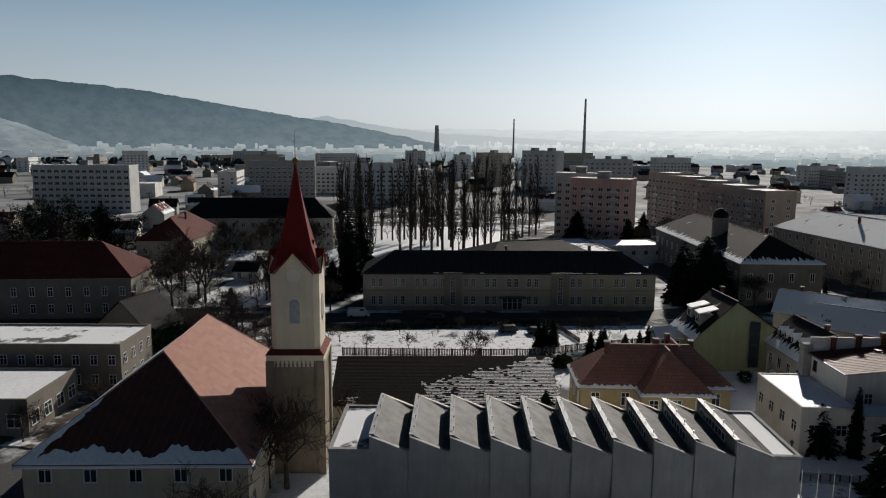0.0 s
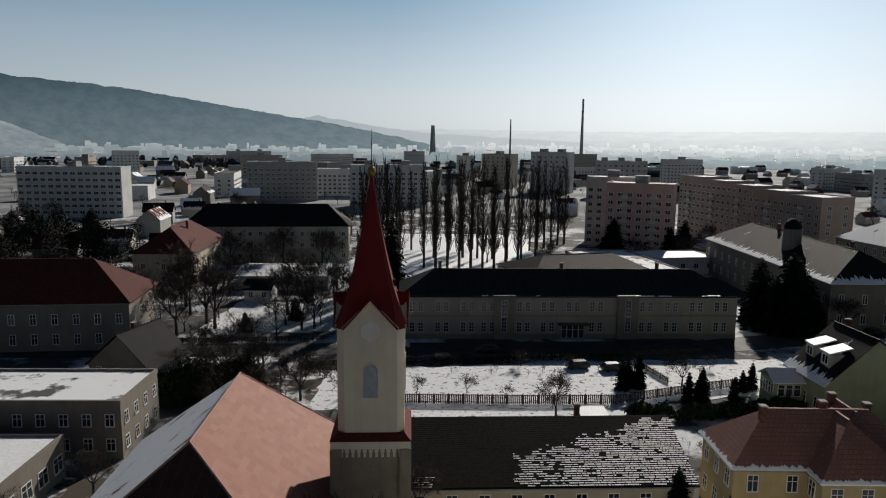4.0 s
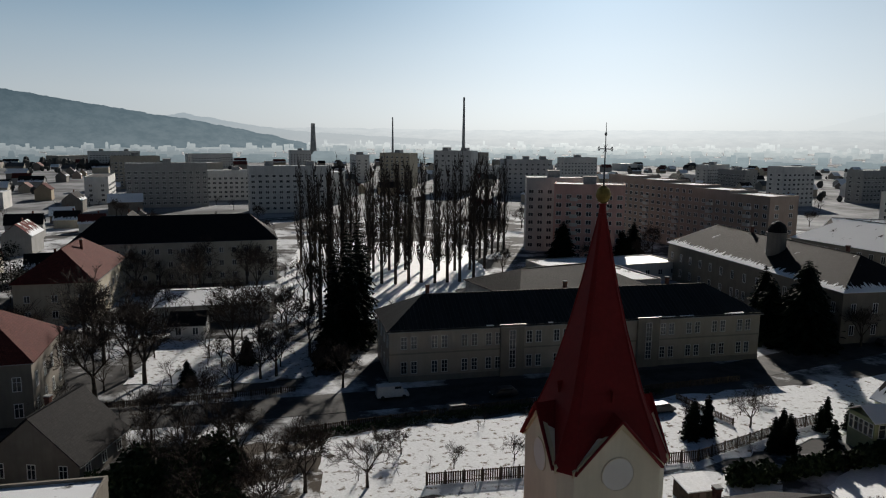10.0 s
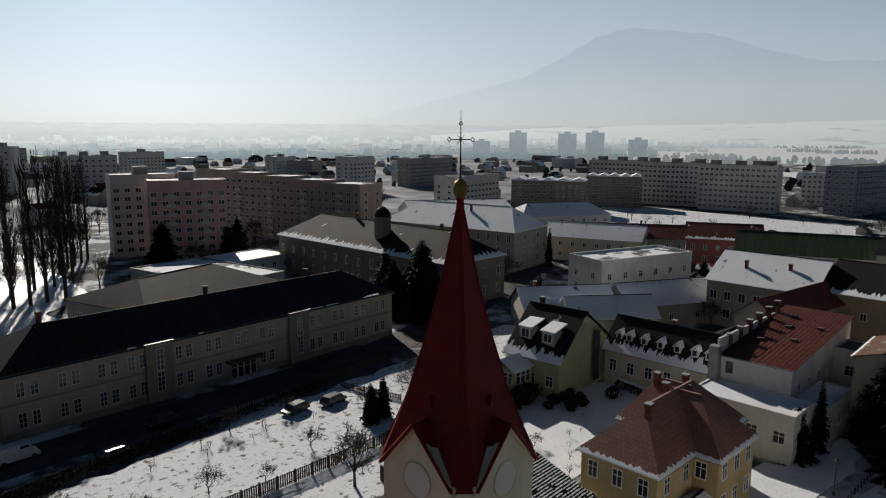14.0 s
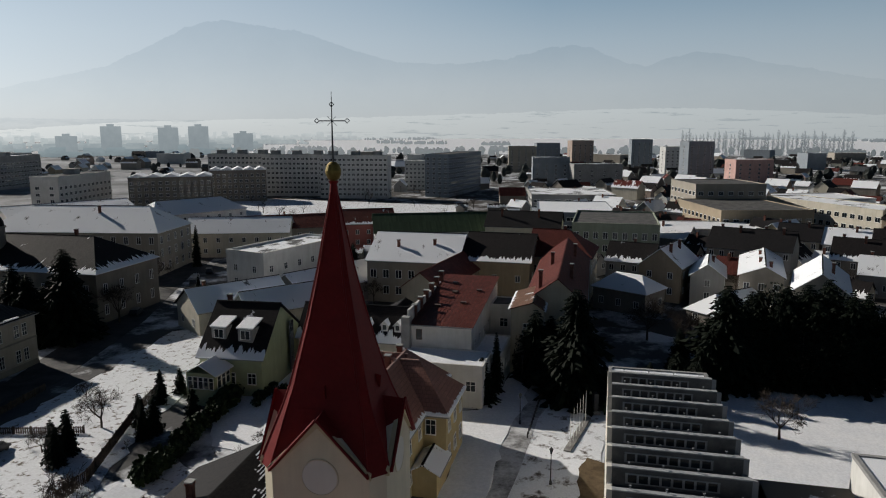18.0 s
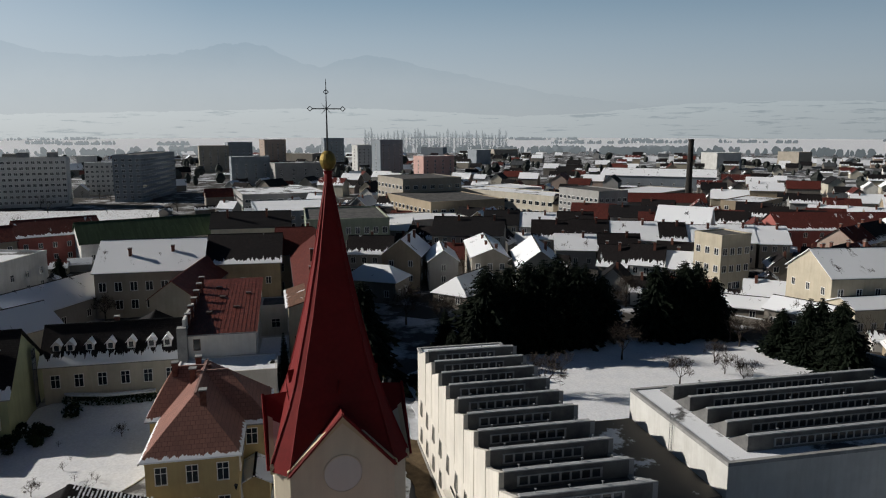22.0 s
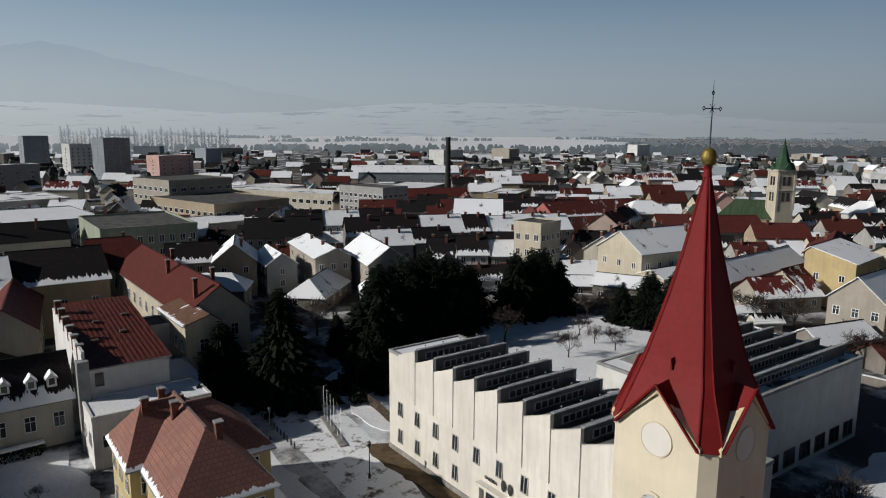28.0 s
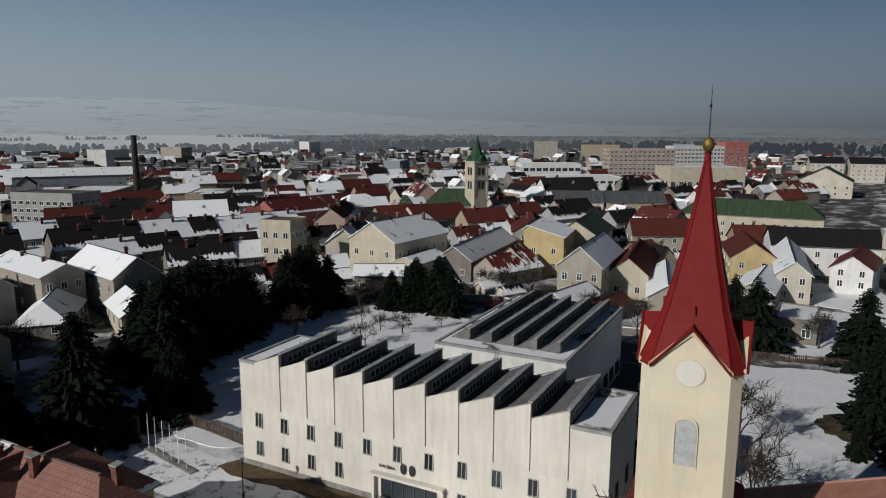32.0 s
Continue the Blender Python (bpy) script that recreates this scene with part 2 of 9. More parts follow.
def glazing(name, colour=(0.02, 0.025, 0.03), rough=0.08):
    if name in MATS:
        return MATS[name]
    m, t, p = nodes_of(name)
    o = t.nodes.new("ShaderNodeObjectInfo")
    c = mixed(t, o.outputs["Random"], rgb(colour, 0.6), rgb(colour, 2.0))
    t.links.new(c, p.inputs["Base Color"])
    p.inputs["Roughness"].default_value = rough
    MATS[name] = m
    return m


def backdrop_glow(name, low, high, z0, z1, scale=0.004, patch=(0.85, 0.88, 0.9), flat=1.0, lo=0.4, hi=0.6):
    """Far land that glows by itself, winter haze put into its colour: the air's own light along that way, toned from
    low to high over the given heights, with patches of woods and fields; flat squeezes the patches upright."""
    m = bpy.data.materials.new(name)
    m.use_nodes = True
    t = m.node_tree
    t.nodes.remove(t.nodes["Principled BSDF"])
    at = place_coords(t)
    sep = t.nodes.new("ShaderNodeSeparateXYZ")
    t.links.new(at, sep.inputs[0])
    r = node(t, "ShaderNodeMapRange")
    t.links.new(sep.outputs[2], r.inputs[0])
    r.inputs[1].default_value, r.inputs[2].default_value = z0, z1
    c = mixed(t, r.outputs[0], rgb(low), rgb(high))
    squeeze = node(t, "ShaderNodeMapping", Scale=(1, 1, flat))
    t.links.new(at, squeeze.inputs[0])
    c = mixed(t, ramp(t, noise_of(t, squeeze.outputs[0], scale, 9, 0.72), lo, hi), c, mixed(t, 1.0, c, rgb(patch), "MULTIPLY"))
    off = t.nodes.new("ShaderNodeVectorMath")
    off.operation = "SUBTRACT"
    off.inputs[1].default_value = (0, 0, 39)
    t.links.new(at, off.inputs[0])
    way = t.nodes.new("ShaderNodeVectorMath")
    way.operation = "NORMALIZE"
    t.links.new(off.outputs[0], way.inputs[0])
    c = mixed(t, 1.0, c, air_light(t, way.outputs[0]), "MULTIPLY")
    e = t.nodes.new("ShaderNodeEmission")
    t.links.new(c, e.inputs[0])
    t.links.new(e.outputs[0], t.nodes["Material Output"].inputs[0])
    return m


M_SNOW = surface("snow", (0.78, 0.80, 0.84), (0.87, 0.88, 0.90), 0.3, 0.6, 0.5, 0.05, 0.35, 0.65, 3.0)
M_LAWN = surface("trodden_snow", (0.13, 0.105, 0.08), (0.76, 0.78, 0.81), 0.9, 0.8, 0.8, 0.08, 0.36, 0.45, 3.2)
M_THIN = surface("thin_snow_on_soil", (0.075, 0.062, 0.05), (0.75, 0.77, 0.80), 0.16, 0.9, 0.5, 0.06, 0.5, 0.58, 2.5)
M_ASPHALT = surface("wet_asphalt", (0.035, 0.035, 0.038), (0.075, 0.073, 0.07), 0.3, 0.75, 0.25, 0.01)
M_PLAZA = surface("slushy_paving", (0.12, 0.10, 0.085), (0.82, 0.84, 0.87), 0.45, 0.7, 0.5, 0.04, 0.36, 0.46, 5.0)
M_CONCRETE = surface("weathered_concrete", (0.25, 0.25, 0.25), (0.36, 0.36, 0.35), 0.4, 0.9, 0.2, 0.01)
M_STONE = surface("grey_stone", (0.20, 0.19, 0.18), (0.32, 0.31, 0.29), 0.8)
M_BARK = surface("bark", (0.045, 0.037, 0.03), (0.09, 0.075, 0.06), 2.0)
M_TWIG = surface("twigs", (0.035, 0.028, 0.024), (0.065, 0.05, 0.04), 1.0)
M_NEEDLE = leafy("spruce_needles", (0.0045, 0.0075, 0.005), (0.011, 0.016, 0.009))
M_HEDGE = leafy("evergreen_leaves", (0.015, 0.026, 0.012), (0.035, 0.05, 0.024))
M_WOODDK = surface("dark_wood", (0.05, 0.038, 0.03), (0.10, 0.075, 0.055), 1.5)
M_BLACK = surface("black_metal", (0.02, 0.02, 0.022), (0.035, 0.035, 0.035), 2.0, 0.5)
M_GREYMETAL = surface("zinc_sheet", (0.20, 0.21, 0.22), (0.30, 0.31, 0.32), 0.6, 0.5, 0.1, 0.01, metal=0.4)
M_GLASS = glazing("window_glass")
M_WHITE = plaster("white_frame_paint", (0.72, 0.72, 0.70), 0.5, 0.1)
M_BROWNF = plaster("brown_frame_paint", (0.10, 0.06, 0.04), 0.5, 0.1)
M_BRICK = surface("chimney_brick", (0.12, 0.05, 0.038), (0.21, 0.095, 0.07), 1.5)
M_GOLD = surface("gilded_ball", (0.17, 0.125, 0.035), (0.30, 0.22, 0.06), 3.0, 0.6, 0.1, 0.01, metal=0.8)

WALLS = {
    "cream": plaster("cream_plaster", (0.47, 0.42, 0.325)),
    "ivory": plaster("ivory_plaster", (0.50, 0.465, 0.385)),
    "yellow": plaster("yellow_plaster", (0.48, 0.38, 0.195)),
    "ochre": plaster("ochre_plaster", (0.35, 0.27, 0.165)),
    "white": plaster("white_plaster", (0.66, 0.65, 0.62)),
    "grey": plaster("grey_plaster", (0.32, 0.315, 0.30)),
    "beige": plaster("beige_plaster", (0.33, 0.29, 0.23)),
    "green": plaster("pale_green_plaster", (0.30, 0.34, 0.17)),
    "sage": plaster("sage_plaster", (0.26, 0.30, 0.21)),
    "pink": plaster("pink_plaster", (0.60, 0.34, 0.285)),
    "brown": plaster("brown_render", (0.39, 0.285, 0.225)),
    "orange": plaster("orange_plaster", (0.58, 0.35, 0.18)),
    "bare": plaster("bare_render", (0.21, 0.185, 0.155), stain=0.6),
    "panel": plaster("panel_block_paint", (0.52, 0.52, 0.50), stain=0.35),
    "blue": plaster("grey_blue_panel", (0.22, 0.26, 0.30)),
    # stained, and darkened to stand for shade on fronts turned from the sun
    "drab": plaster("drab_dark_plaster", (0.21, 0.18, 0.14), stain=0.5),
    "red": plaster("dull_red_plaster", (0.38, 0.09, 0.07)),
}
ROOFS = {
    "worn": roofing("worn_sheets_with_thin_snow", (0.20, 0.11, 0.075), 0.34, 0.5, 0.4, 0.5, 0.7),
    "red": roofing("red_tiles", (0.14, 0.038, 0.03)),
    "red_s": roofing("red_tiles_with_snow", (0.13, 0.038, 0.031), 0.28, 1.3),
    "rust": roofing("rusty_red_sheets", (0.165, 0.05, 0.038), 0.0, 0, 0.9, 0.6, 0.55),
    "rust_s": roofing("faded_sheets_edged_with_snow", (0.31, 0.155, 0.122), 0.0, 0.5, 0.5, 0.5, 0.6, vary=0.12),
    "brownred": roofing("brown_red_tiles", (0.12, 0.034, 0.027)),
    "plates": roofing("faded_red_plates", (0.31, 0.155, 0.122), 0.16, 0.5, 0.5, 0.5, 0.6, vary=0.12),
    "dark": roofing("dark_tiles", (0.024, 0.022, 0.023)),
    "dark_s": roofing("dark_tiles_half_in_snow", (0.025, 0.021, 0.021), 0.22, 1.9),
    "snow": roofing("tiles_under_snow", (0.06, 0.05, 0.046), 0.77, 1.9),
    "snow_r": roofing("red_tiles_under_snow", (0.16, 0.036, 0.03), 0.42, 2.2),
    "grey": roofing("grey_sheet_roof", (0.10, 0.105, 0.11), 0.0, 0, 6.0, 0.55, 0.5),
    "grey_s": roofing("grey_sheets_with_snow", (0.12, 0.13, 0.14), 0.74, 1.8, 6.0, 0.55, 0.5),
    "green": roofing("green_sheet_roof", (0.06, 0.09, 0.05), 0.0, 0, 6.0, 0.55, 0.5),
    "black": roofing("dark_seamed_sheets", (0.028, 0.03, 0.032), 0.0, 0, 8.0, 0.6, 0.6, vary=0.4),
}

# ---- kit ----
def part(name, bm, material, parent, label=""):
    """Links a bmesh as one mesh object under a thing or a part."""
    data = bpy.data.meshes.new(name)
    bm.to_mesh(data)
    bm.free()
    return part_of(name, data, material, parent, label)


def part_of(name, data, material, parent, label=""):
    for mat in material if isinstance(material, (list, tuple)) else [material]:
        if mat and mat.name not in data.materials:
            data.materials.append(mat)
    ob = new(name, data)
    ob.parent = parent
    if label:
        ob["label"] = label
    return ob


def thing(name, m, label, category, group="", kind=""):
    ob = new(name)
    ob.empty_display_size = 0.5
    ob.matrix_basis = m
    return tagged(ob, label, category, group, kind)


def lump(name, bm, material, label, category, group="", kind="", m=None):
    """One mesh that is a thing by itself."""
    ob = part(name, bm, material, None)
    if m is not None:
        ob.matrix_basis = m
    return tagged(ob, label, category, group, kind)


def quad(bm, pts, mat=0):
    f = bm.faces.new([bm.verts.new(p) for p in pts])
    f.material_index = mat
    return f


def bx(bm, x0, x1, y0, y1, z0, z1, mat=0, m=None):
    """A box between the given limits."""
    c = [Vector((x, y, z)) for z in (z0, z1) for x, y in ((x0, y0), (x1, y0), (x1, y1), (x0, y1))]
    v = [bm.verts.new(m @ p if m is not None else p) for p in c]
    for i in ((3, 2, 1, 0), (4, 5, 6, 7), (0, 1, 5, 4), (1, 2, 6, 5), (2, 3, 7, 6), (3, 0, 4, 7)):
        bm.faces.new([v[k] for k in i]).material_index = mat
    return v


def prism(bm, pts, drop, mat=0, uv=None, eave=None, along=None):
    """A flat slab: the polygon pts on top, drop metres thick downwards, with the roof's metres as its map."""
    top = [bm.verts.new(p) for p in pts]
    low = [bm.verts.new((p[0], p[1], p[2] - drop)) for p in pts]
    n = len(pts)
    faces = [bm.faces.new(top), bm.faces.new(low[::-1])]
    for i in range(n):
        faces.append(bm.faces.new((top[i], low[i], low[(i + 1) % n], top[(i + 1) % n])))
    for f in faces:
        f.material_index = mat
    if uv is not None:
        a = Vector(along).normalized()
        nrm = (Vector(pts[1]) - Vector(pts[0])).cross(Vector(pts[2]) - Vector(pts[0])).normalized()
        up = nrm.cross(a)
        if up.z < 0:
            up = -up
        base = Vector(eave)
        for f in faces:
            for loop in f.loops:
                d = loop.vert.co - base
                loop[uv].uv = (d.dot(a), d.dot(up))
    return faces


def tube(bm, pts, radii, sides=6, mat=0, cap=True):
    """A round bar through pts."""
    rings = []
    for i, p in enumerate(pts):
        p = Vector(p)
        d = (Vector(pts[min(i + 1, len(pts) - 1)]) - Vector(pts[max(i - 1, 0)])).normalized()
        a = d.orthogonal().normalized() if abs(d.z) < 0.99 else Vector((1, 0, 0))
        b = d.cross(a).normalized()
        a = b.cross(d)
        rings.append([bm.verts.new(p + radii[i] * (math.cos(2 * math.pi * k / sides) * a + math.sin(2 * math.pi * k / sides) * b)) for k in range(sides)])
    for r, s in zip(rings, rings[1:]):
        for k in range(sides):
            bm.faces.new((r[k], r[(k + 1) % sides], s[(k + 1) % sides], s[k])).material_index = mat
    if cap:
        bm.faces.new(rings[0][::-1]).material_index = mat
        bm.faces.new(rings[-1]).material_index = mat


def lathe(bm, profile, sides=12, mat=0, at=(0, 0)):
    """A turned form: profile of radius and height."""
    rings = [[bm.verts.new((at[0] + r * math.cos(2 * math.pi * k / sides), at[1] + r * math.sin(2 * math.pi * k / sides), z)) for k in range(sides)] for r, z in profile]
    for r, s in zip(rings, rings[1:]):
        for k in range(sides):
            bm.faces.new((r[k], r[(k + 1) % sides], s[(k + 1) % sides], s[k])).material_index = mat
    bm.faces.new(rings[0][::-1]).material_index = mat
    bm.faces.new(rings[-1]).material_index = mat


SHARED = {}
FAR = 262.0     # beyond this the windows of a building are one mesh
# windows are built only on sides seen from these points along the camera's way
CAM_STOPS = ((19, -82), (0, -50), (-20, -25), (-31, -5), (-27, 16), (-14, 36), (-4, 45))


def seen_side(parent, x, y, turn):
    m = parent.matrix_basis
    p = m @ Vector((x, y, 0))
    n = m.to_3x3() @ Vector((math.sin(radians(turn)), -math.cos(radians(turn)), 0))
    return any(n.x * (cx - p.x) + n.y * (cy - p.y) > 0 for cx, cy in CAM_STOPS)


def lattice(bm, xs, zs, front, back, step=None, sill=0.0):
    """One connected frame: bars where an even strip of xs or zs runs, openings elsewhere; step: panes set back to that depth with material 1."""
    nx, nz = len(xs) - 1, len(zs) - 1
    depth = lambda j: front - (sill if j < 2 else 0.0)
    vf = [[bm.verts.new((x, depth(j), z)) for x in xs] for j, z in enumerate(zs)]
    vb = [[bm.verts.new((x, back, z)) for x in xs] for z in zs]
    solid = lambda i, j: 0 <= i < nx and 0 <= j < nz and (i % 2 == 0 or j % 2 == 0)
    for j in range(nz):
        for i in range(nx):
            if solid(i, j):
                bm.faces.new((vf[j][i], vf[j][i + 1], vf[j + 1][i + 1], vf[j + 1][i]))
                for di, dj, p, q in ((-1, 0, (j + 1, i), (j, i)), (1, 0, (j, i + 1), (j + 1, i + 1)), (0, -1, (j, i), (j, i + 1)), (0, 1, (j + 1, i + 1), (j + 1, i))):
                    if not solid(i + di, j + dj):
                        bm.faces.new((vf[p[0]][p[1]], vb[p[0]][p[1]], vb[q[0]][q[1]], vf[q[0]][q[1]]))
            elif step is not None:
                bm.faces.new((vb[j][i], vb[j][i + 1], vb[j + 1][i + 1], vb[j + 1][i])).material_index = 1


def window_mesh(w, h, bars, frame_mat, sill=True):
    """Frame and pane meshes of a window that looks along -y, its foot at the origin."""
    key = (round(w, 2), round(h, 2), bars, frame_mat.name, sill)
    if key not in SHARED:
        t, d = min(0.09, w * 0.12), 0.05
        nx, nz = bars
        xs, zs = [-w / 2 - t, -w / 2], [-t, 0.0]
        for i in range(1, nx):
            x = -w / 2 + w * i / nx
            xs += [x - t * 0.4, x + t * 0.4]
        for i in range(1, nz):
            z = h * i / nz if nz != 2 else h * 0.66
            zs += [z - t * 0.35, z + t * 0.35]
        bm = bmesh.new()
        lattice(bm, xs + [w / 2, w / 2 + t], zs + [h, h + t], -d, 0.02, sill=0.09 if sill else 0.0)
        f = bpy.data.meshes.new("window")
        bm.to_mesh(f)
        bm.free()
        f.materials.append(frame_mat)
        bm = bmesh.new()
        bx(bm, -w / 2, w / 2, -0.015, 0.02, 0, h)
        g = bpy.data.meshes.new("pane")
        bm.to_mesh(g)
        bm.free()
        g.materials.append(M_GLASS)
        SHARED[key] = (f, g)
    return SHARED[key]


def window_at(parent, x, y, z, turn, w=1.0, h=1.5, bars=(2, 2), frame_mat=None, name="window", sill=True):
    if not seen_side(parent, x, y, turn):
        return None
    f, g = window_mesh(w, h, bars, frame_mat or M_WHITE, sill)
    ob = new(name, f)
    ob.parent = parent
    ob.matrix_basis = pose(x, y, z, 0, 0, turn)
    p = new("pane", g)
    p.parent = ob
    return ob


def far_window(parent, x, y, z, turn, w, h, frame_mat=None, bars=(2, 1)):
    """A window as one mesh, its pane set in its frame, for houses that stay far off."""
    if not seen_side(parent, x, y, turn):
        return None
    fm = frame_mat or M_WHITE
    key = ("far", round(w, 2), round(h, 2), fm.name, bars)
    if key not in SHARED:
        bm = bmesh.new()
        t, nx = 0.1, bars[0]
        xs = [-w / 2 - t, -w / 2]
        for i in range(1, nx):
            x = -w / 2 + w * i / nx
            xs += [x - 0.05, x + 0.05]
        lattice(bm, xs + [w / 2, w / 2 + t], [-t, 0.0, h, h + t], -0.07, -0.015, step=True)
        d = bpy.data.meshes.new("window")
        bm.to_mesh(d)
        bm.free()
        d.materials.append(fm)
        d.materials.append(M_GLASS)
        SHARED[key] = d
    ob = new("window", SHARED[key])
    ob.parent = parent
    ob.matrix_basis = pose(x, y, z, 0, 0, turn)
    return ob


def chimney(parent, x, y, z0, z1, w=0.6, mat=None):
    bm = bmesh.new()
    bx(bm, x - w / 2, x + w / 2, y - w / 2, y + w / 2, z0, z1)
    bx(bm, x - w / 2 - 0.08, x + w / 2 + 0.08, y - w / 2 - 0.08, y + w / 2 + 0.08, z1 - 0.25, z1 - 0.1)
    ob = part("chimney", bm, mat or M_BRICK, parent)
    bm = bmesh.new()
    bx(bm, x - w / 2 - 0.1, x + w / 2 + 0.1, y - w / 2 - 0.1, y + w / 2 + 0.1, z1, z1 + 0.12)
    part("cap", bm, M_CONCRETE, ob, "grey concrete cap")
    return ob


def house(name, label, a, b, half, eave, ridge, wall, roof, roof2=None, hip=(0, 0), over=0.45, rows=None, cols=0, end_cols=2, win=(1.0, 1.4),
          chims=(), near=False, frame_mat=None, group="", category="house", sides="lrab", wall2=None, base=0.0):
    """A house under its ridge from a to b (plan points of the ridge's gable ends; hip draws the ridge in). half: depth either side of the ridge
    (right, left of the way a to b). rows: heights of the window sills; cols: windows along the long sides."""
    a, b = Vector((a[0], a[1], 0)), Vector((b[0], b[1], 0))
    mid, d = (a + b) / 2, b - a
    length, turn = d.length, math.degrees(math.atan2(d.y, d.x))
    root = thing(name, pose(mid.x, mid.y, base, 0, 0, turn), label, category, group)
    hr, hl = half if isinstance(half, tuple) else (half, half)
    x0, x1 = -length / 2, length / 2
    er, el = eave if isinstance(eave, tuple) else (eave, eave)
    bm = bmesh.new()
    def end(x, inset):
        pts = [(-hr, -0.5), (-hr, er - 0.12)] + ([(0, ridge - 0.25)] if not inset else []) + [(hl, el - 0.12), (hl, -0.5)]
        return [bm.verts.new((x, y, z)) for y, z in pts]
    e0, e1 = end(x0, hip[0]), end(x1, hip[1])
    bm.faces.new(e0), bm.faces.new(e1[::-1])
    bm.faces.new((e0[0], e1[0], e1[1], e0[1]))
    bm.faces.new((e0[-1], e0[-2], e1[-2], e1[-1]))
    bm.normal_update()
    bmesh.ops.recalc_face_normals(bm, faces=bm.faces[:])
    part("wall", bm, WALLS[wall], root)
    # roof slabs
    r2 = roof2 or roof
    bm = bmesh.new()
    uv = bm.loops.layers.uv.new("metres")
    sr, sl = (ridge - er) / hr, (ridge - el) / hl
    yr, zr, yl, zl = -hr - over, er - over * sr, hl + over, el - over * sl
    o0, o1 = (over, over)
    rx0, rx1 = (x0 + hip[0]) if hip[0] else x0 - o0, (x1 - hip[1]) if hip[1] else x1 + o1
    ex0, ex1 = x0 - o0, x1 + o1
    th = 0.16
    prism(bm, [(ex0, yr, zr), (ex1, yr, zr), (rx1, 0, ridge), (rx0, 0, ridge)], th, 0, uv, (ex0, yr, zr), (1, 0, 0))
    prism(bm, [(ex1, yl, zl), (ex0, yl, zl), (rx0, 0, ridge), (rx1, 0, ridge)], th, 1 if r2 != roof else 0, uv, (ex0, yl, zl), (1, 0, 0))
    for s, hp in ((0, hip[0]), (1, hip[1])):
        if hp:
            ex, rx = (ex0, rx0) if s == 0 else (ex1, rx1)
            pts = [(ex, yl, zl), (ex, yr, zr), (rx, 0, ridge)] if s == 0 else [(ex, yr, zr), (ex, yl, zl), (rx, 0, ridge)]
            prism(bm, pts, th, 0, uv, (ex, yr, zr), (0, 1, 0))
    rf = part("roof", bm, [ROOFS[roof]] + ([ROOFS[r2]] if r2 != roof else []), root)
    bm = bmesh.new()
    bx(bm, min(rx0, rx1), max(rx0, rx1), -0.13, 0.13, ridge - 0.05, ridge + 0.07)
    part("ridge_cap", bm, plaster("villa_cap_red", (0.27, 0.14, 0.11)) if roof in ("plates", "rust_s", "nave") else ROOFS[{"rust_s": "plates", "red_s": "red", "snow_r": "red", "nave": "plates"}.get(roof, "dark") if roof not in ("red", "rust", "plates", "green", "grey", "brownred") else roof], rf)
    bm = bmesh.new()
    for y, z in ((yr, zr), (yl, zl)):
        bx(bm, ex0, ex1, y - 0.07, y + 0.07, z - 0.24, z - 0.12)
    part("gutter", bm, M_GREYMETAL, rf)
    if rows:
        w, h = win
        put = window_at if near else far_window
        field = None
        if not near and mid.length > FAR:
            field = bmesh.new()
            put = functools.partial(joined_window, field)
        for z in rows:
            for k in range(cols):
                x = x0 + length * (k + 0.5) / cols
                for side, y, tn in (("r", -hr, 0), ("l", hl, 180)):
                    if side in sides:
                        put(root, x, y, z, tn, w, h, frame_mat=frame_mat)
            for k in range(end_cols):
                y = -hr + (hr + hl) * (k + 0.5) / end_cols
                for side, x, tn, hp in (("a", x0, -90, hip[0]), ("b", x1, 90, hip[1])):
                    if side in sides:
                        put(root, x, y, z, tn, w, h, frame_mat=frame_mat)
        if field:
            part("window_grid", field, [M_WHITE, M_GLASS], root)["kind"] = "stuff"
    for t, off, top in chims:
        x, y = x0 + length * t, off
        zr_ = ridge - abs(off) * (sr if off < 0 else sl)
        chimney(root, x, y, zr_ - 0.6, ridge + top)
    return root


def joined_window(field, parent, x, y, z, side, w, h, frame_mat=None):
    """A window of a far building, added to the one mesh of its windows."""
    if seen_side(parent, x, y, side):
        m = pose(x, y, z, 0, 0, side)
        bx(field, -w / 2 - 0.1, w / 2 + 0.1, -0.04, 0.02, -0.1, h + 0.1, 0, m)
        for sx in (-1, 1):
            xx = sorted((sx * 0.05, sx * w / 2))
            bx(field, xx[0], xx[1], -0.07, 0.0, 0.05, h - 0.05, 1, m)


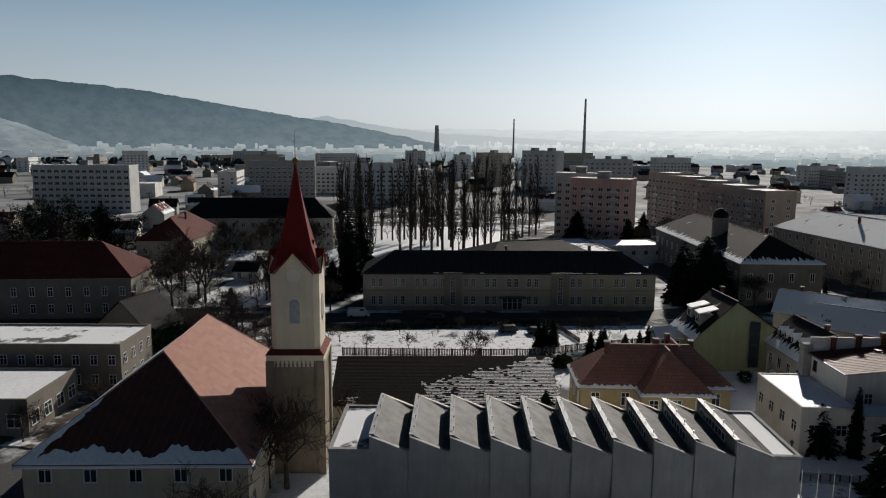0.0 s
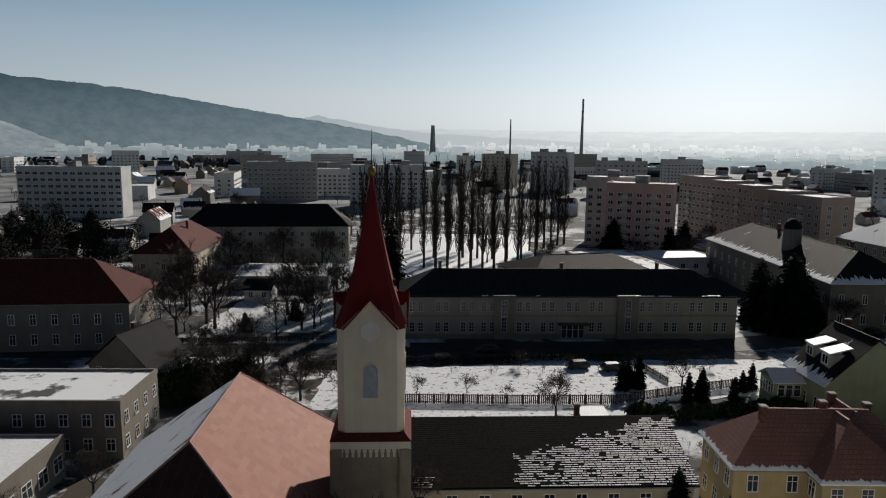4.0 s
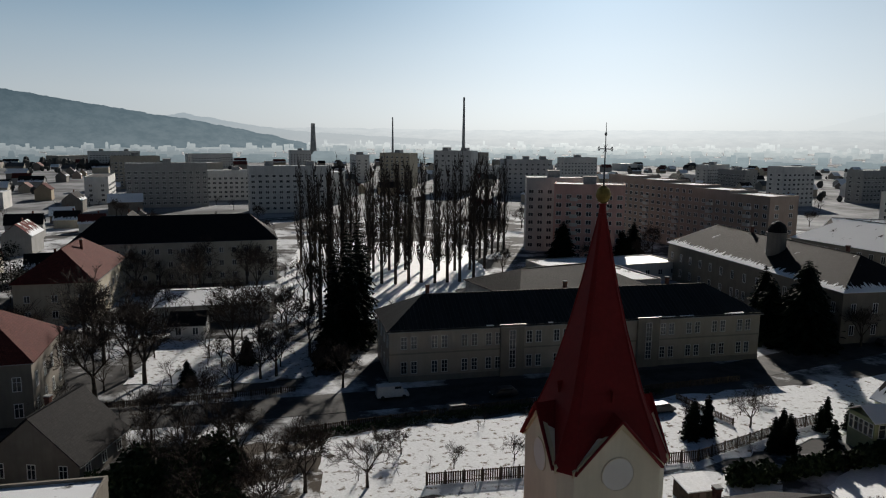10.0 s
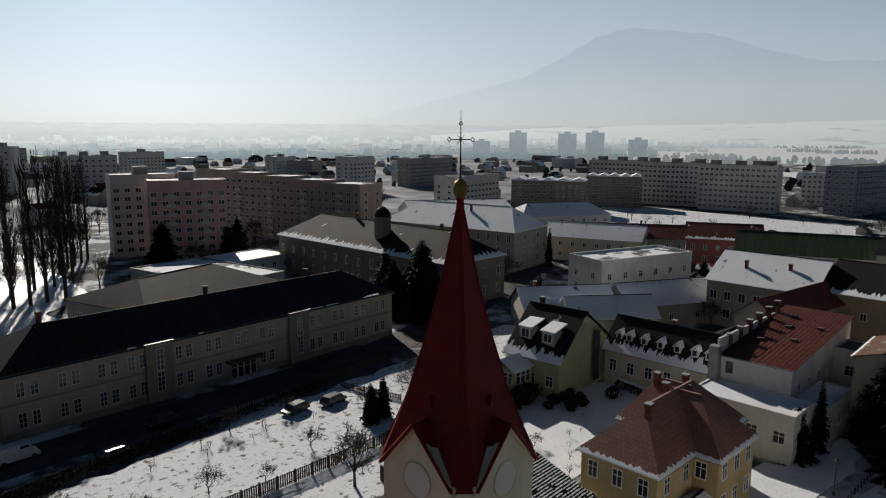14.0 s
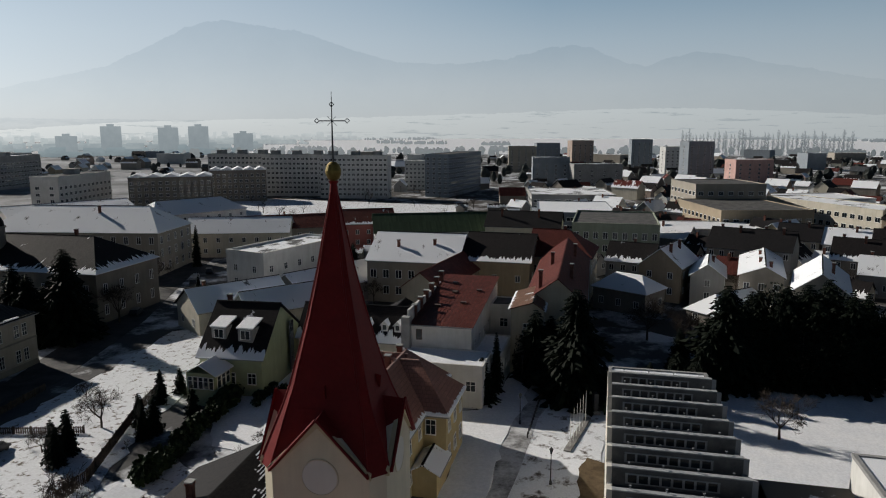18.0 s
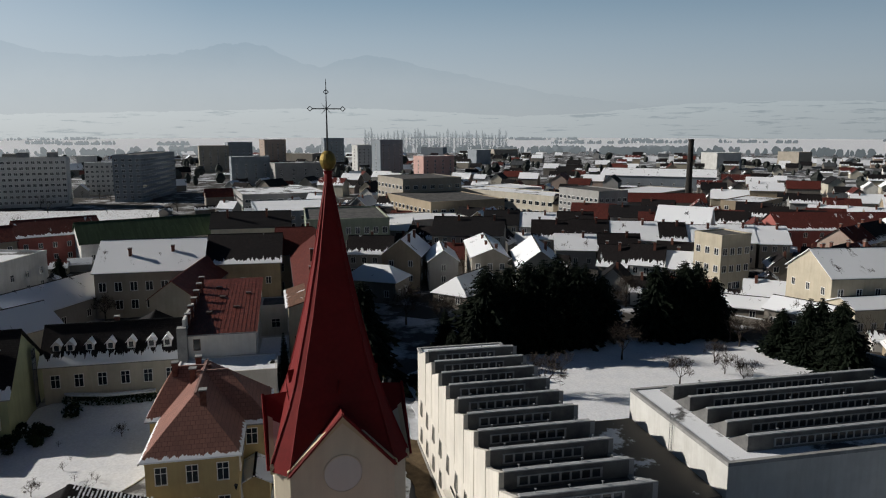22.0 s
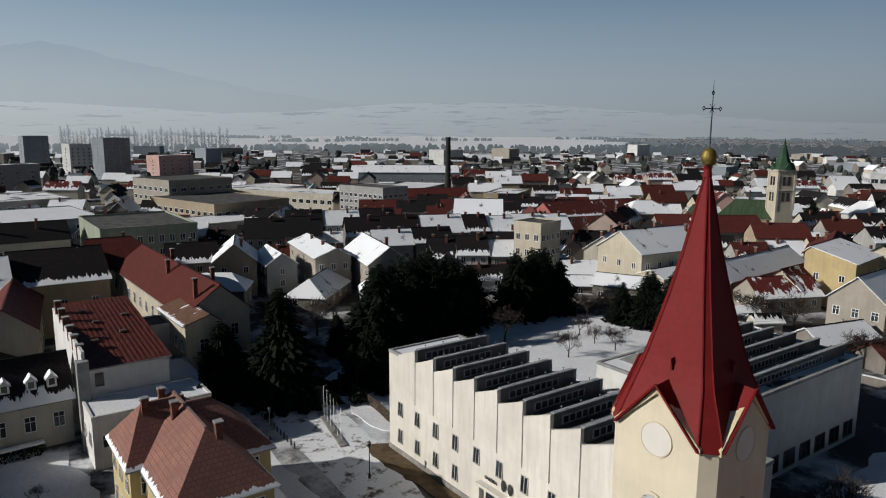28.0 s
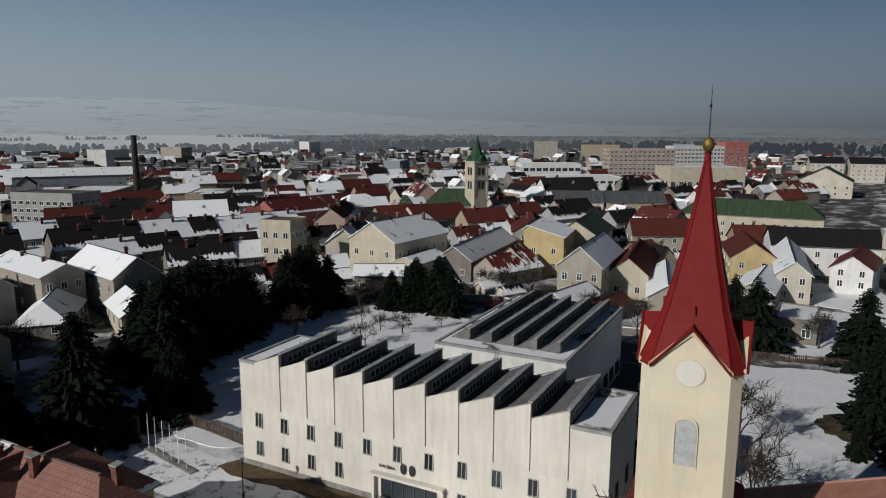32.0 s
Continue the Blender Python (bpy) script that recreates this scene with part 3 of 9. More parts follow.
def block(name, label, cx, cy, w, d, turn, h, wall, rows=(), cols=0, end_cols=0, win=(1.3, 1.4), roof="snow", parapet=0.4, near=False, group="",
          category="apartment block", sides="fbse", frame_mat=None, penthouse=0, bays=0):
    """A flat-roofed building: w along its front, d deep, turned by the given degrees; its front looks along its -y."""
    root = thing(name, pose(cx, cy, 0, 0, 0, turn), label, category, group)
    bm = bmesh.new()
    bx(bm, -w / 2, w / 2, -d / 2, d / 2, -0.5, h - 0.03)
    part("wall", bm, WALLS[wall], root)
    bm = bmesh.new()
    bx(bm, -w / 2 + 0.25, w / 2 - 0.25, -d / 2 + 0.25, d / 2 - 0.25, h - 0.02, h + 0.1)
    part("roof", bm, FLATS[roof], root)
    bm = bmesh.new()
    for q in ((-w / 2 - 0.06, w / 2 + 0.06, -d / 2 - 0.06, -d / 2 + 0.25), (-w / 2 - 0.06, w / 2 + 0.06, d / 2 - 0.25, d / 2 + 0.06),
              (-w / 2 - 0.06, -w / 2 + 0.25, -d / 2 + 0.25, d / 2 - 0.25), (w / 2 - 0.25, w / 2 + 0.06, -d / 2 + 0.25, d / 2 - 0.25)):
        bx(bm, *q, h - 0.2, h + parapet)
    part("parapet", bm, WALLS[wall], root)
    for k in range(penthouse):
        x = -w / 2 + w * (k + 0.5) / penthouse
        bm = bmesh.new()
        bx(bm, x - 2.2, x + 2.2, -d * 0.2, d * 0.25, h + 0.1, h + 2.6)
        bx(bm, x - 2.4, x + 2.4, -d * 0.2 - 0.2, d * 0.25 + 0.2, h + 2.6, h + 2.75)
        part("lift_house", bm, M_CONCRETE, root)
    put = window_at if near else far_window
    ww, wh = win
    if not near and math.hypot(cx, cy) > FAR and rows:
        field = bmesh.new()
        put = functools.partial(joined_window, field)
    for z in rows:
        for k in range(cols):
            x = -w / 2 + w * (k + 0.5) / cols
            if "f" in sides:
                put(root, x, -d / 2, z, 0, ww, wh, frame_mat=frame_mat)
            if "b" in sides:
                put(root, x, d / 2, z, 180, ww, wh, frame_mat=frame_mat)
        for k in range(end_cols):
            y = -d / 2 + d * (k + 0.5) / end_cols
            if "s" in sides:
                put(root, -w / 2, y, z, -90, ww, wh, frame_mat=frame_mat)
            if "e" in sides:
                put(root, w / 2, y, z, 90, ww, wh, frame_mat=frame_mat)
    if not near and math.hypot(cx, cy) > FAR and rows:
        ob = part("window_grid", field, [M_WHITE, M_GLASS], root)
        ob["kind"] = "stuff"
    return root


FLATS = {
    "snow": M_SNOW,
    "patch": surface("bitumen_with_snow", (0.10, 0.10, 0.10), (0.82, 0.84, 0.87), 0.13, 0.8, 0.3, 0.03, 0.42, 0.47),
    "dark": surface("bitumen_felt", (0.07, 0.07, 0.07), (0.13, 0.125, 0.12), 0.4),
}


# ---- plants ----
def conifer_mesh(seed, height, radius, trunk_r):
    """A spruce: a trunk and whorls of drooping sprays, uneven in length, with gaps between the whorls."""
    rnd = random.Random(seed)
    bt = bmesh.new()
    tube(bt, [(0, 0, -0.3), (0, 0, height * 0.5), (0, 0, height * 0.97)], [trunk_r, trunk_r * 0.6, 0.03], 6)
    bm = bmesh.new()
    z = height * 0.05
    lean = rnd.uniform(0, 6.28)
    while z < height * 0.985:
        f = 1 - z / height
        whorl = radius * (f ** 0.68) * rnd.uniform(0.72, 1.12) + 0.12
        count = 20 if f > 0.35 else 13 if f > 0.12 else 7
        start = rnd.uniform(0, 6.28)
        for k in range(count):
            ang = start + 6.283 * k / count + rnd.uniform(-0.25, 0.25)
            rr = whorl * rnd.uniform(0.55, 1.2) * (1 + 0.14 * math.cos(ang - lean))
            ca, sa = math.cos(ang), math.sin(ang)
            droop = -rr * rnd.uniform(0.1, 0.42)
            w = rr * rnd.uniform(0.12, 0.2) + 0.05
            tip = rnd.uniform(0.0, 0.12) * rr
            steps = 4
            for s in range(steps):
                t0, t1 = s / steps, min((s + 1.3) / steps, 1.04)
                p0 = Vector((ca * rr * t0, sa * rr * t0, z + droop * t0 * t0 + 0.1 * rr))
                p1 = Vector((ca * rr * t1, sa * rr * t1, z + droop * t1 * t1 + tip * t1 + rnd.uniform(-0.06, 0.04) * rr))
                side = Vector((-sa, ca, 0)) * w * (1.15 - 0.7 * t0)
                m = p0.lerp(p1, 0.45)
                hang = Vector((0, 0, -0.1 * rr - rnd.uniform(0.02, 0.12)))
                bm.faces.new([bm.verts.new(q) for q in (p0, m + side + hang * 0.6, p1)])
                bm.faces.new([bm.verts.new(q) for q in (p0, p1, m - side + hang * 0.6)])
                bm.faces.new([bm.verts.new(q) for q in (p0 + side * 0.25, m + hang * (2.2 - t0), p1)])
        z += max(0.26, height * 0.027) * rnd.uniform(0.7, 1.15)
    return bt, bm


def pine_mesh(seed, height, radius):
    """A broad dark evergreen: short trunk, limbs and a rounded crown of many tufts."""
    rnd = random.Random(seed)
    bt = bmesh.new()
    tube(bt, [(0, 0, -0.3), (0.1, 0, height * 0.4), (0, 0.1, height * 0.8)], [0.24, 0.18, 0.05], 6)
    bm = bmesh.new()
    for k in range(26):
        a, h = rnd.uniform(0, 6.283), rnd.uniform(0.16, 0.98)
        reach = radius * math.sqrt(max(0.05, 1 - (h * 1.02) ** 2.4)) * rnd.uniform(0.35, 0.95)
        c = Vector((math.cos(a) * reach, math.sin(a) * reach, height * h * 0.96))
        tube(bt, [(0, 0, max(0.3, c.z - reach * 0.5)), c], [0.07, 0.03], 3, cap=False)
        size = radius * rnd.uniform(0.26, 0.42)
        for j in range(80):
            v = Vector((rnd.gauss(0, 1), rnd.gauss(0, 1), rnd.gauss(0, 0.75))).normalized() * size * rnd.uniform(0.5, 1.15)
            u = Vector((rnd.uniform(-1, 1), rnd.uniform(-1, 1), rnd.uniform(-0.6, 1))).normalized() * rnd.uniform(0.25, 0.5)
            w = u.orthogonal().normalized() * rnd.uniform(0.1, 0.2)
            p = c + v
            bm.faces.new([bm.verts.new(q) for q in (p - u * 0.4, p + w, p + u, p - w)])
    return bt, bm


def branch(bm, rnd, p, d, length, r, depth, sides, spread, up, minr):
    """One limb and the limbs that leave it."""
    steps = 3 if depth > 1 else 2
    pts, radii = [p], [r]
    for s in range(steps):
        d = (d + Vector((rnd.uniform(-1, 1), rnd.uniform(-1, 1), rnd.uniform(-0.6, 1) * up)) * 0.16).normalized()
        p = p + d * length / steps
        pts.append(p)
        radii.append(max(r * (1 - 0.55 * (s + 1) / steps), minr))
    tube(bm, pts, radii, sides if depth > 1 else 3, cap=False)
    if depth <= 0:
        return
    n = 4 if depth > 1 else 4
    for k in range(n):
        t = rnd.uniform(0.35, 1.0) if k else 1.0
        i = min(int(t * steps), steps - 1)
        q = pts[i].lerp(pts[i + 1], t * steps - i)
        side = d.orthogonal().normalized()
        side.rotate(Matrix.Rotation(rnd.uniform(0, 6.283), 3, d))
        nd = (d * (1 - spread * 0.5) + side * spread * rnd.uniform(0.6, 1.1) + Vector((0, 0, up * 0.25))).normalized()
        branch(bm, rnd, q, nd, length * rnd.uniform(0.55, 0.8), max(radii[i] * 0.6, minr), depth - 1, sides, spread, up, minr)


def bare_tree_mesh(seed, height, spread, depth=4):
    rnd = random.Random(seed)
    bt = bmesh.new()
    h0 = height * 0.25
    tube(bt, [(0, 0, -0.3), (0.05, 0.02, h0 * 0.5), (0, 0.05, h0)], [height * 0.028, height * 0.022, height * 0.018], 7)
    bm = bmesh.new()
    for k in range(4):
        a = 6.283 * k / 4 + rnd.uniform(-0.4, 0.4)
        s = spread * rnd.uniform(0.7, 1.1)
        d = Vector((math.cos(a) * s, math.sin(a) * s, 1.0)).normalized() if k else Vector((0.05, 0.05, 1))
        branch(bm, rnd, Vector((0, 0.03, h0 * rnd.uniform(0.85, 1.0))), d, height * 0.3, height * 0.013, depth - 1, 4, 0.75, 0.5, height * 0.0022)
    return bt, bm


def poplar_mesh(seed, height):
    rnd = random.Random(seed)
    bt = bmesh.new()
    tube(bt, [(0, 0, -0.3), (0, 0.1, height * 0.4), (0.1, 0, height * 0.95)], [height * 0.014, height * 0.01, 0.03], 6)
    bm = bmesh.new()
    for k in range(96):
        z = height * rnd.uniform(0.1, 0.92)
        a = rnd.uniform(0, 6.283)
        ln = height * rnd.uniform(0.10, 0.24) * (1.1 - z / height * 0.75)
        o = Vector((math.cos(a), math.sin(a), 0))
        p = Vector((0, 0, z))
        m = p + o * ln * 0.25 + Vector((0, 0, ln * 0.5))
        e = m + o * ln * 0.08 + Vector((0, 0, ln * 0.6))
        tube(bm, [p, m, e], [0.06, 0.045, 0.025], 3, cap=False)
        for j in range(8):
            t = rnd.uniform(0.2, 1)
            q = p.lerp(m, t) if j % 2 else m.lerp(e, t)
            b = rnd.uniform(0, 6.283)
            tube(bm, [q, q + Vector((math.cos(b) * 0.22, math.sin(b) * 0.22, 0.9)) * ln * rnd.uniform(0.2, 0.42)], [0.03, 0.014], 3, cap=False)
    return bt, bm


def shrub_mesh(seed, r, h, leaves):
    rnd = random.Random(seed)
    bt = bmesh.new()
    for k in range(7):
        a = 6.283 * k / 7
        tube(bt, [(0, 0, -0.1), (math.cos(a) * r * 0.4, math.sin(a) * r * 0.4, h * 0.5), (math.cos(a) * r * 0.7, math.sin(a) * r * 0.7, h * 0.85)], [0.04, 0.03, 0.012], 3, cap=False)
    bm = bmesh.new()
    for k in range(leaves):
        v = Vector((rnd.gauss(0, 1), rnd.gauss(0, 1), rnd.gauss(0, 1))).normalized() * rnd.uniform(0.55, 1.05)
        c = Vector((v.x * r, v.y * r, h * 0.52 + v.z * h * 0.5))
        if c.z < 0.05:
            continue
        s = r * rnd.uniform(0.14, 0.28)
        u = Vector((rnd.uniform(-1, 1), rnd.uniform(-1, 1), rnd.uniform(-1, 1))).normalized()
        w = u.orthogonal().normalized()
        bm.faces.new([bm.verts.new(c + q) for q in (u * s, w * s * 0.7, -u * s, -w * s * 0.7)])
    return bt, bm


TREES = {}


def plant(kind, x, y, scale=1.0, seed=0, z=0.0, label="", category="tree", group=""):
    """A tree or shrub of the given kind; those of one kind share their meshes."""
    names = {"spruce": "spruce_tree", "thuja": "thuja_tree", "bare": "bare_tree", "fruit": "fruit_tree", "poplar": "poplar_tree", "bush": "evergreen_bush", "twig": "bare_shrub", "slim": "cypress_tree", "tall": "spruce_tree", "pine": "pine_tree"}
    labels = {"spruce": "tall dark green spruce standing in snow", "thuja": "slim dark evergreen thuja in the garden", "bare": "leafless broad deciduous tree with fine twigs",
              "fruit": "small leafless fruit tree on a snowy lawn", "poplar": "tall narrow leafless poplar in a row", "bush": "low dark evergreen bush in snow", "twig": "leafless twiggy shrub in a garden", "slim": "narrow dark columnar conifer beside the street", "tall": "very tall slender dark spruce in the park", "pine": "broad dark evergreen with a rounded crown"}
    groups = {"spruce": "spruces", "poplar": "row of poplars", "bare": "bare trees", "fruit": "fruit trees", "bush": "bushes", "thuja": "thujas", "twig": "bare shrubs", "slim": "columnar conifers", "tall": "tall park spruces", "pine": "dark evergreens"}
    var = seed % (4 if kind in ("spruce", "bare") else 2)
    key = (kind, var)
    m = pose(x, y, z, 0, 0, (seed * 77) % 360)
    if key not in TREES:
        mats = (M_BARK, M_NEEDLE)
        if kind == "spruce":
            t, c = conifer_mesh(10 + var, 15.0, (5.2, 4.6, 5.6, 4.2)[var], 0.24)
        elif kind == "tall":
            t, c = conifer_mesh(14 + var, 26.0, 4.3, 0.3)
        elif kind == "pine":
            t, c = pine_mesh(16 + var, 12.0, 5.0)
        elif kind == "thuja":
            t, c = conifer_mesh(20 + var, 5.0, 1.3, 0.1)
        elif kind == "slim":
            t, c = conifer_mesh(60 + var, 10.0, 1.1, 0.12)
        elif kind == "bare":
            t, c = bare_tree_mesh(30 + var, 11.0, (0.7, 0.9, 0.6, 0.8)[var], 5)
            mats = (M_BARK, M_TWIG)
        elif kind == "fruit":
            t, c = bare_tree_mesh(40 + var, 4.6, 1.15, 5)
            mats = (M_BARK, M_TWIG)
        elif kind == "twig":
            t, c = bare_tree_mesh(70 + var, 2.2, 1.0, 3)
            mats = (M_BARK, M_TWIG)
        elif kind == "poplar":
            t, c = poplar_mesh(50 + var, 24.0)
            mats = (M_BARK, M_TWIG)
        else:
            t, c = shrub_mesh(80 + var, 1.0, 1.6, 260)
            mats = (M_BARK, M_HEDGE)
        root = thing(names[kind], m, label or labels[kind], category if kind not in ("bush", "twig") else "shrub", group or groups[kind])
        part("trunk", t, mats[0], root)
        part("crown", c, mats[1], root)
        TREES[key] = root
    else:
        root = copy_thing(TREES[key], m)
    if label:
        root["label"] = label
    s = scale * (0.94 + 0.12 * ((seed * 37) % 10) / 10)
    broad = s * (1.18 if kind == "spruce" else 1.0)
    root.scale = (broad * (0.94 + 0.1 * ((seed * 13) % 7) / 7), broad, s)
    return root

# ---- ground, roads, snow ----
M_GROUND = surface("frozen_ground", (0.082, 0.08, 0.08), (0.68, 0.70, 0.73), 0.05, 0.9, 0.4, 0.06, 0.49, 0.58, 1.2)
def sheet(name, pts, z, material, label, category, kind="structure", ragged=0.0, step=2.0, seed=1):
    """A flat patch of ground with an uneven rim."""
    rnd = random.Random(seed)
    rim = []
    for (xa, ya), (xb, yb) in zip(pts, pts[1:] + pts[:1]):
        n = max(1, int(math.hypot(xb - xa, yb - ya) / step)) if ragged else 1
        for k in range(n):
            t = k / n
            rim.append((xa + (xb - xa) * t + rnd.uniform(-ragged, ragged), ya + (yb - ya) * t + rnd.uniform(-ragged, ragged), z))
    bm = bmesh.new()
    low = [bm.verts.new((p[0], p[1], -0.3)) for p in rim]
    top = [bm.verts.new(p) for p in rim]
    f = bm.faces.new(top)
    for i in range(len(rim)):
        j = (i + 1) % len(rim)
        bm.faces.new((low[i], low[j], top[j], top[i]))
    bmesh.ops.triangulate(bm, faces=[f])
    bmesh.ops.recalc_face_normals(bm, faces=bm.faces[:])
    return lump(name, bm, material, label, category, kind=kind)


bm = bmesh.new()
for k in range(64):
    a0, a1 = 2 * math.pi * k / 64, 2 * math.pi * (k + 1) / 64
    for r0, r1 in ((0, 150), (150, 600), (600, 1800), (1800, 4700)):
        pts = [(math.cos(a) * r, math.sin(a) * r, 0) for r, a in ((r0, a0), (r1, a0), (r1, a1), (r0, a1))]
        quad(bm, pts[1:] if r0 == 0 else pts)
bmesh.ops.remove_doubles(bm, verts=bm.verts[:], dist=0.01)
lump("ground", bm, M_GROUND, "frozen soil and thin patchy snow", "ground", kind="structure")

ROAD_Z = 0.05
sheet("road", [(-260, 53), (-60, 64), (60, 72), (95, 82), (140, 100), (300, 150), (298, 158), (136, 108), (92, 91), (58, 80), (-60, 72), (-260, 61)], ROAD_Z, M_ASPHALT, "dark wet asphalt street past the long school", "road")
sheet("drive", [(34, 0.2), (47, 0.4), (62, -0.4), (95, -1.2), (132, -1.0), (175, 1), (215, 2), (216, -4), (175, -5), (132, -5.6), (95, -6.4), (62, -3.6), (47, -3.0), (34, -2)], 0.1, surface("slushy_lane", (0.09, 0.088, 0.086), (0.60, 0.61, 0.63), 0.22, 0.75, 0.3, 0.02, 0.36, 0.56, 3.0), "dark narrow lane running between old town houses", "road")
sheet("pavement", [(9, -7.3), (36, -9.2), (50, -12.0), (72, -14), (76, -7.2), (62, -3.4), (46, -2.5), (36, 1.5), (12, 3.5), (5, 2)], 0.07, M_PLAZA, "forecourt paving under trodden slush and snow", "pavement", ragged=0.2)
sheet("street_south", [(-30, -160), (70, -158), (180, -180), (182, -188), (70, -166), (-30, -168)], ROAD_Z, M_ASPHALT, "dark street between town houses", "road")
TRODDEN = surface("trodden_town_ground", (0.06, 0.055, 0.05), (0.52, 0.53, 0.55), 0.07, 0.9, 0.3, 0.05, 0.5, 0.62, 2.0)
for k, (r0, r1) in enumerate(((112, 250), (250, 520))):
    sheet("yard_ground", [(math.sin(radians(a)) * r0, math.cos(radians(a)) * r0) for a in np.linspace(62, 186, 40)] + [(math.sin(radians(a)) * r1, math.cos(radians(a)) * r1) for a in np.linspace(186, 62, 40)], 0.02 + 0.01 * k, TRODDEN, "dark trodden yards and lanes of the old town with patches of snow", "ground", ragged=2.5, step=9, seed=95 + k)
SNOWS = [
    ("snow_lawn", [(-2, 41), (28, 42), (62, 50), (63, 68), (40, 66), (-4, 60), (-16, 58), (-16, 40)], M_LAWN, "trodden snow over the garden plots"),
    ("snow_lawn", [(52, 52), (63, 50), (92, 66), (88, 71), (60, 67)], M_LAWN, "sunlit snow on the empty plot by the street"),
    ("snow_lawn", [(52, 18), (71, 20), (78, 31), (72, 37), (56, 42), (44, 36), (42, 22)], M_SNOW, "smooth snow on the villa's lawn"),
    ("snow_lawn", [(34, -34), (54, -14.5), (74, -14.5), (88, -36), (88, -64), (76, -84), (58, -84), (38, -68), (37, -40)], M_SNOW, "wide smooth snow lawn with shadows of trees"),
    ("snow_lawn", [(2, -76), (-14, -80), (-26, -68), (-26, -46), (-14, -36), (-4, -30), (8, -32), (14, -46), (14, -70)], M_SNOW, "sunlit snow lawn behind the church"),
    ("snow_lawn", [(-46, 84), (-30, 82), (-16, 84), (-12, 100), (-22, 108), (-44, 110)], M_LAWN, "park lawn under snow with tree shadows"),
    ("snow_lawn", [(-24, 120), (22, 122), (22, 150), (36, 160), (40, 240), (-20, 240), (-26, 170)], M_SNOW, "snowy park ground between poplars"),
    ("snow_lawn", [(-8, -128), (-10, -152), (-24, -158), (-26, -120)], M_SNOW, "snow-covered back yard"),
    ("snow_lawn", [(6, -85), (-30, -85), (-34, -122), (6, -122)], M_SNOW, "snowy yard beyond the dark fence"),
    ("snow_lawn", [(190, 76), (225, 150), (345, 205), (330, 60), (230, 42)], M_LAWN, "wide snow-covered market ground"),
    # bare soil shows here in place of the shadow over the yard
    ("snow_lawn", [(-26, 22), (-14, 22), (-14, 58), (-26, 58)], M_THIN, "snowy yard behind the church"),
    ("snow_lawn", [(-70, 4), (-28, 2), (-28, 18), (-70, 20)], M_THIN, "thin snow beside the flat-roofed school"),
    ("snow_lawn", [(-4, 27), (36, 29), (40, 39), (32, 41.6), (4, 41.6), (-4, 40)], M_LAWN, "snowy strip of garden behind the low house"),
    ("snow_lawn", [(34, 0.4), (46, 0.0), (62, -0.9), (80, -1.4), (80, 2.5), (66, 4), (60, 8), (53, 5), (44, 4.6), (36, 5)], M_SNOW, "trodden snow before the yellow villa"),
]
sheet("flower_bed", [(30.0, -13.2), (50.6, -13.2), (52.0, -10.6), (48.0, -9.6), (40, -10.2), (31, -10.8)], 0.12, surface("bare_brown_soil", (0.085, 0.06, 0.035), (0.15, 0.11, 0.065), 0.6, 0.95, 0.6, 0.05), "bare brown soil along the gallery wall", "soil", ragged=0.25, step=1.0, seed=44)
for x, y, r in ((72, -8, 4.6), (70.5, -18.6, 3.6), (-15.5, -56, 5.4), (78.5, -1.4, 3.4)):
    sheet("soil", [(x + r * math.cos(q) * 1.15, y + r * math.sin(q)) for q in np.linspace(0, 5.7, 11)], 0.22, surface("needle_covered_soil", (0.045, 0.034, 0.022), (0.10, 0.078, 0.05), 0.9, 0.95, 0.6, 0.05), "brown bare soil under a broad spruce", "soil", ragged=0.35, step=0.9, seed=int(x * 3))
for k, (name, pts, mat, label) in enumerate(SNOWS):
    sheet(name, pts, 0.09 + 0.006 * k, mat, label, "snow", ragged=0.7, seed=k)

# ---- church ----
TOWER_TURN = 3.0
RED = surface("red_painted_sheet", (0.145, 0.0105, 0.0105), (0.19, 0.0135, 0.013), 0.8, 0.62, 0.12, 0.02, 0.3, 0.7, 5.0)
church = thing("church", pose(0, 0, 0, 0, 0, TOWER_TURN), "cream church tower with a steep red metal spire and gilded ball", "church")
M_CREAM = plaster("church_cream", (0.66, 0.59, 0.45), stain=0.25)
HT = 2.85
EAVE_Z, PEAK_Z = 24.85, 27.1
CUT = 0.62     # the cut corners of the bell stage
bm = bmesh.new()
plan = [(-HT + CUT, -HT), (HT - CUT, -HT), (HT, -HT + CUT), (HT, HT - CUT), (HT - CUT, HT), (-HT + CUT, HT), (-HT, HT - CUT), (-HT, -HT + CUT)]
lo, hi = [[bm.verts.new((x, y, z)) for x, y in plan] for z in (15.4, EAVE_Z)]
bm.faces.new(lo[::-1]), bm.faces.new(hi)
for k in range(8):
    bm.faces.new((lo[k], lo[(k + 1) % 8], hi[(k + 1) % 8], hi[k]))
for s in range(4):
    r = Matrix.Rotation(s * math.pi / 2, 4, "Z")
    v = [bm.verts.new(r @ Vector(p)) for p in ((-HT + CUT, -HT, EAVE_Z), (HT - CUT, -HT, EAVE_Z), (0, -HT, PEAK_Z - 0.12), (0, 0, PEAK_Z - 0.12))]
    bm.faces.new((v[0], v[1], v[2])), bm.faces.new((v[1], v[3], v[2])), bm.faces.new((v[0], v[2], v[3]))
tower = part("tower", bm, M_CREAM, church, "cream plastered bell stage with four gables")
bm = bmesh.new()
bx(bm, -HT - 0.35, HT + 0.35, -HT - 0.35, HT + 0.35, -0.5, 14.6)
# stained plaster, with the shadow on this stage also put into its colour
base = part("lower_tower", bm, plaster("church_base", (0.27, 0.225, 0.165), stain=0.8), church, "stained lower stage of the tower, darkened for shadow")
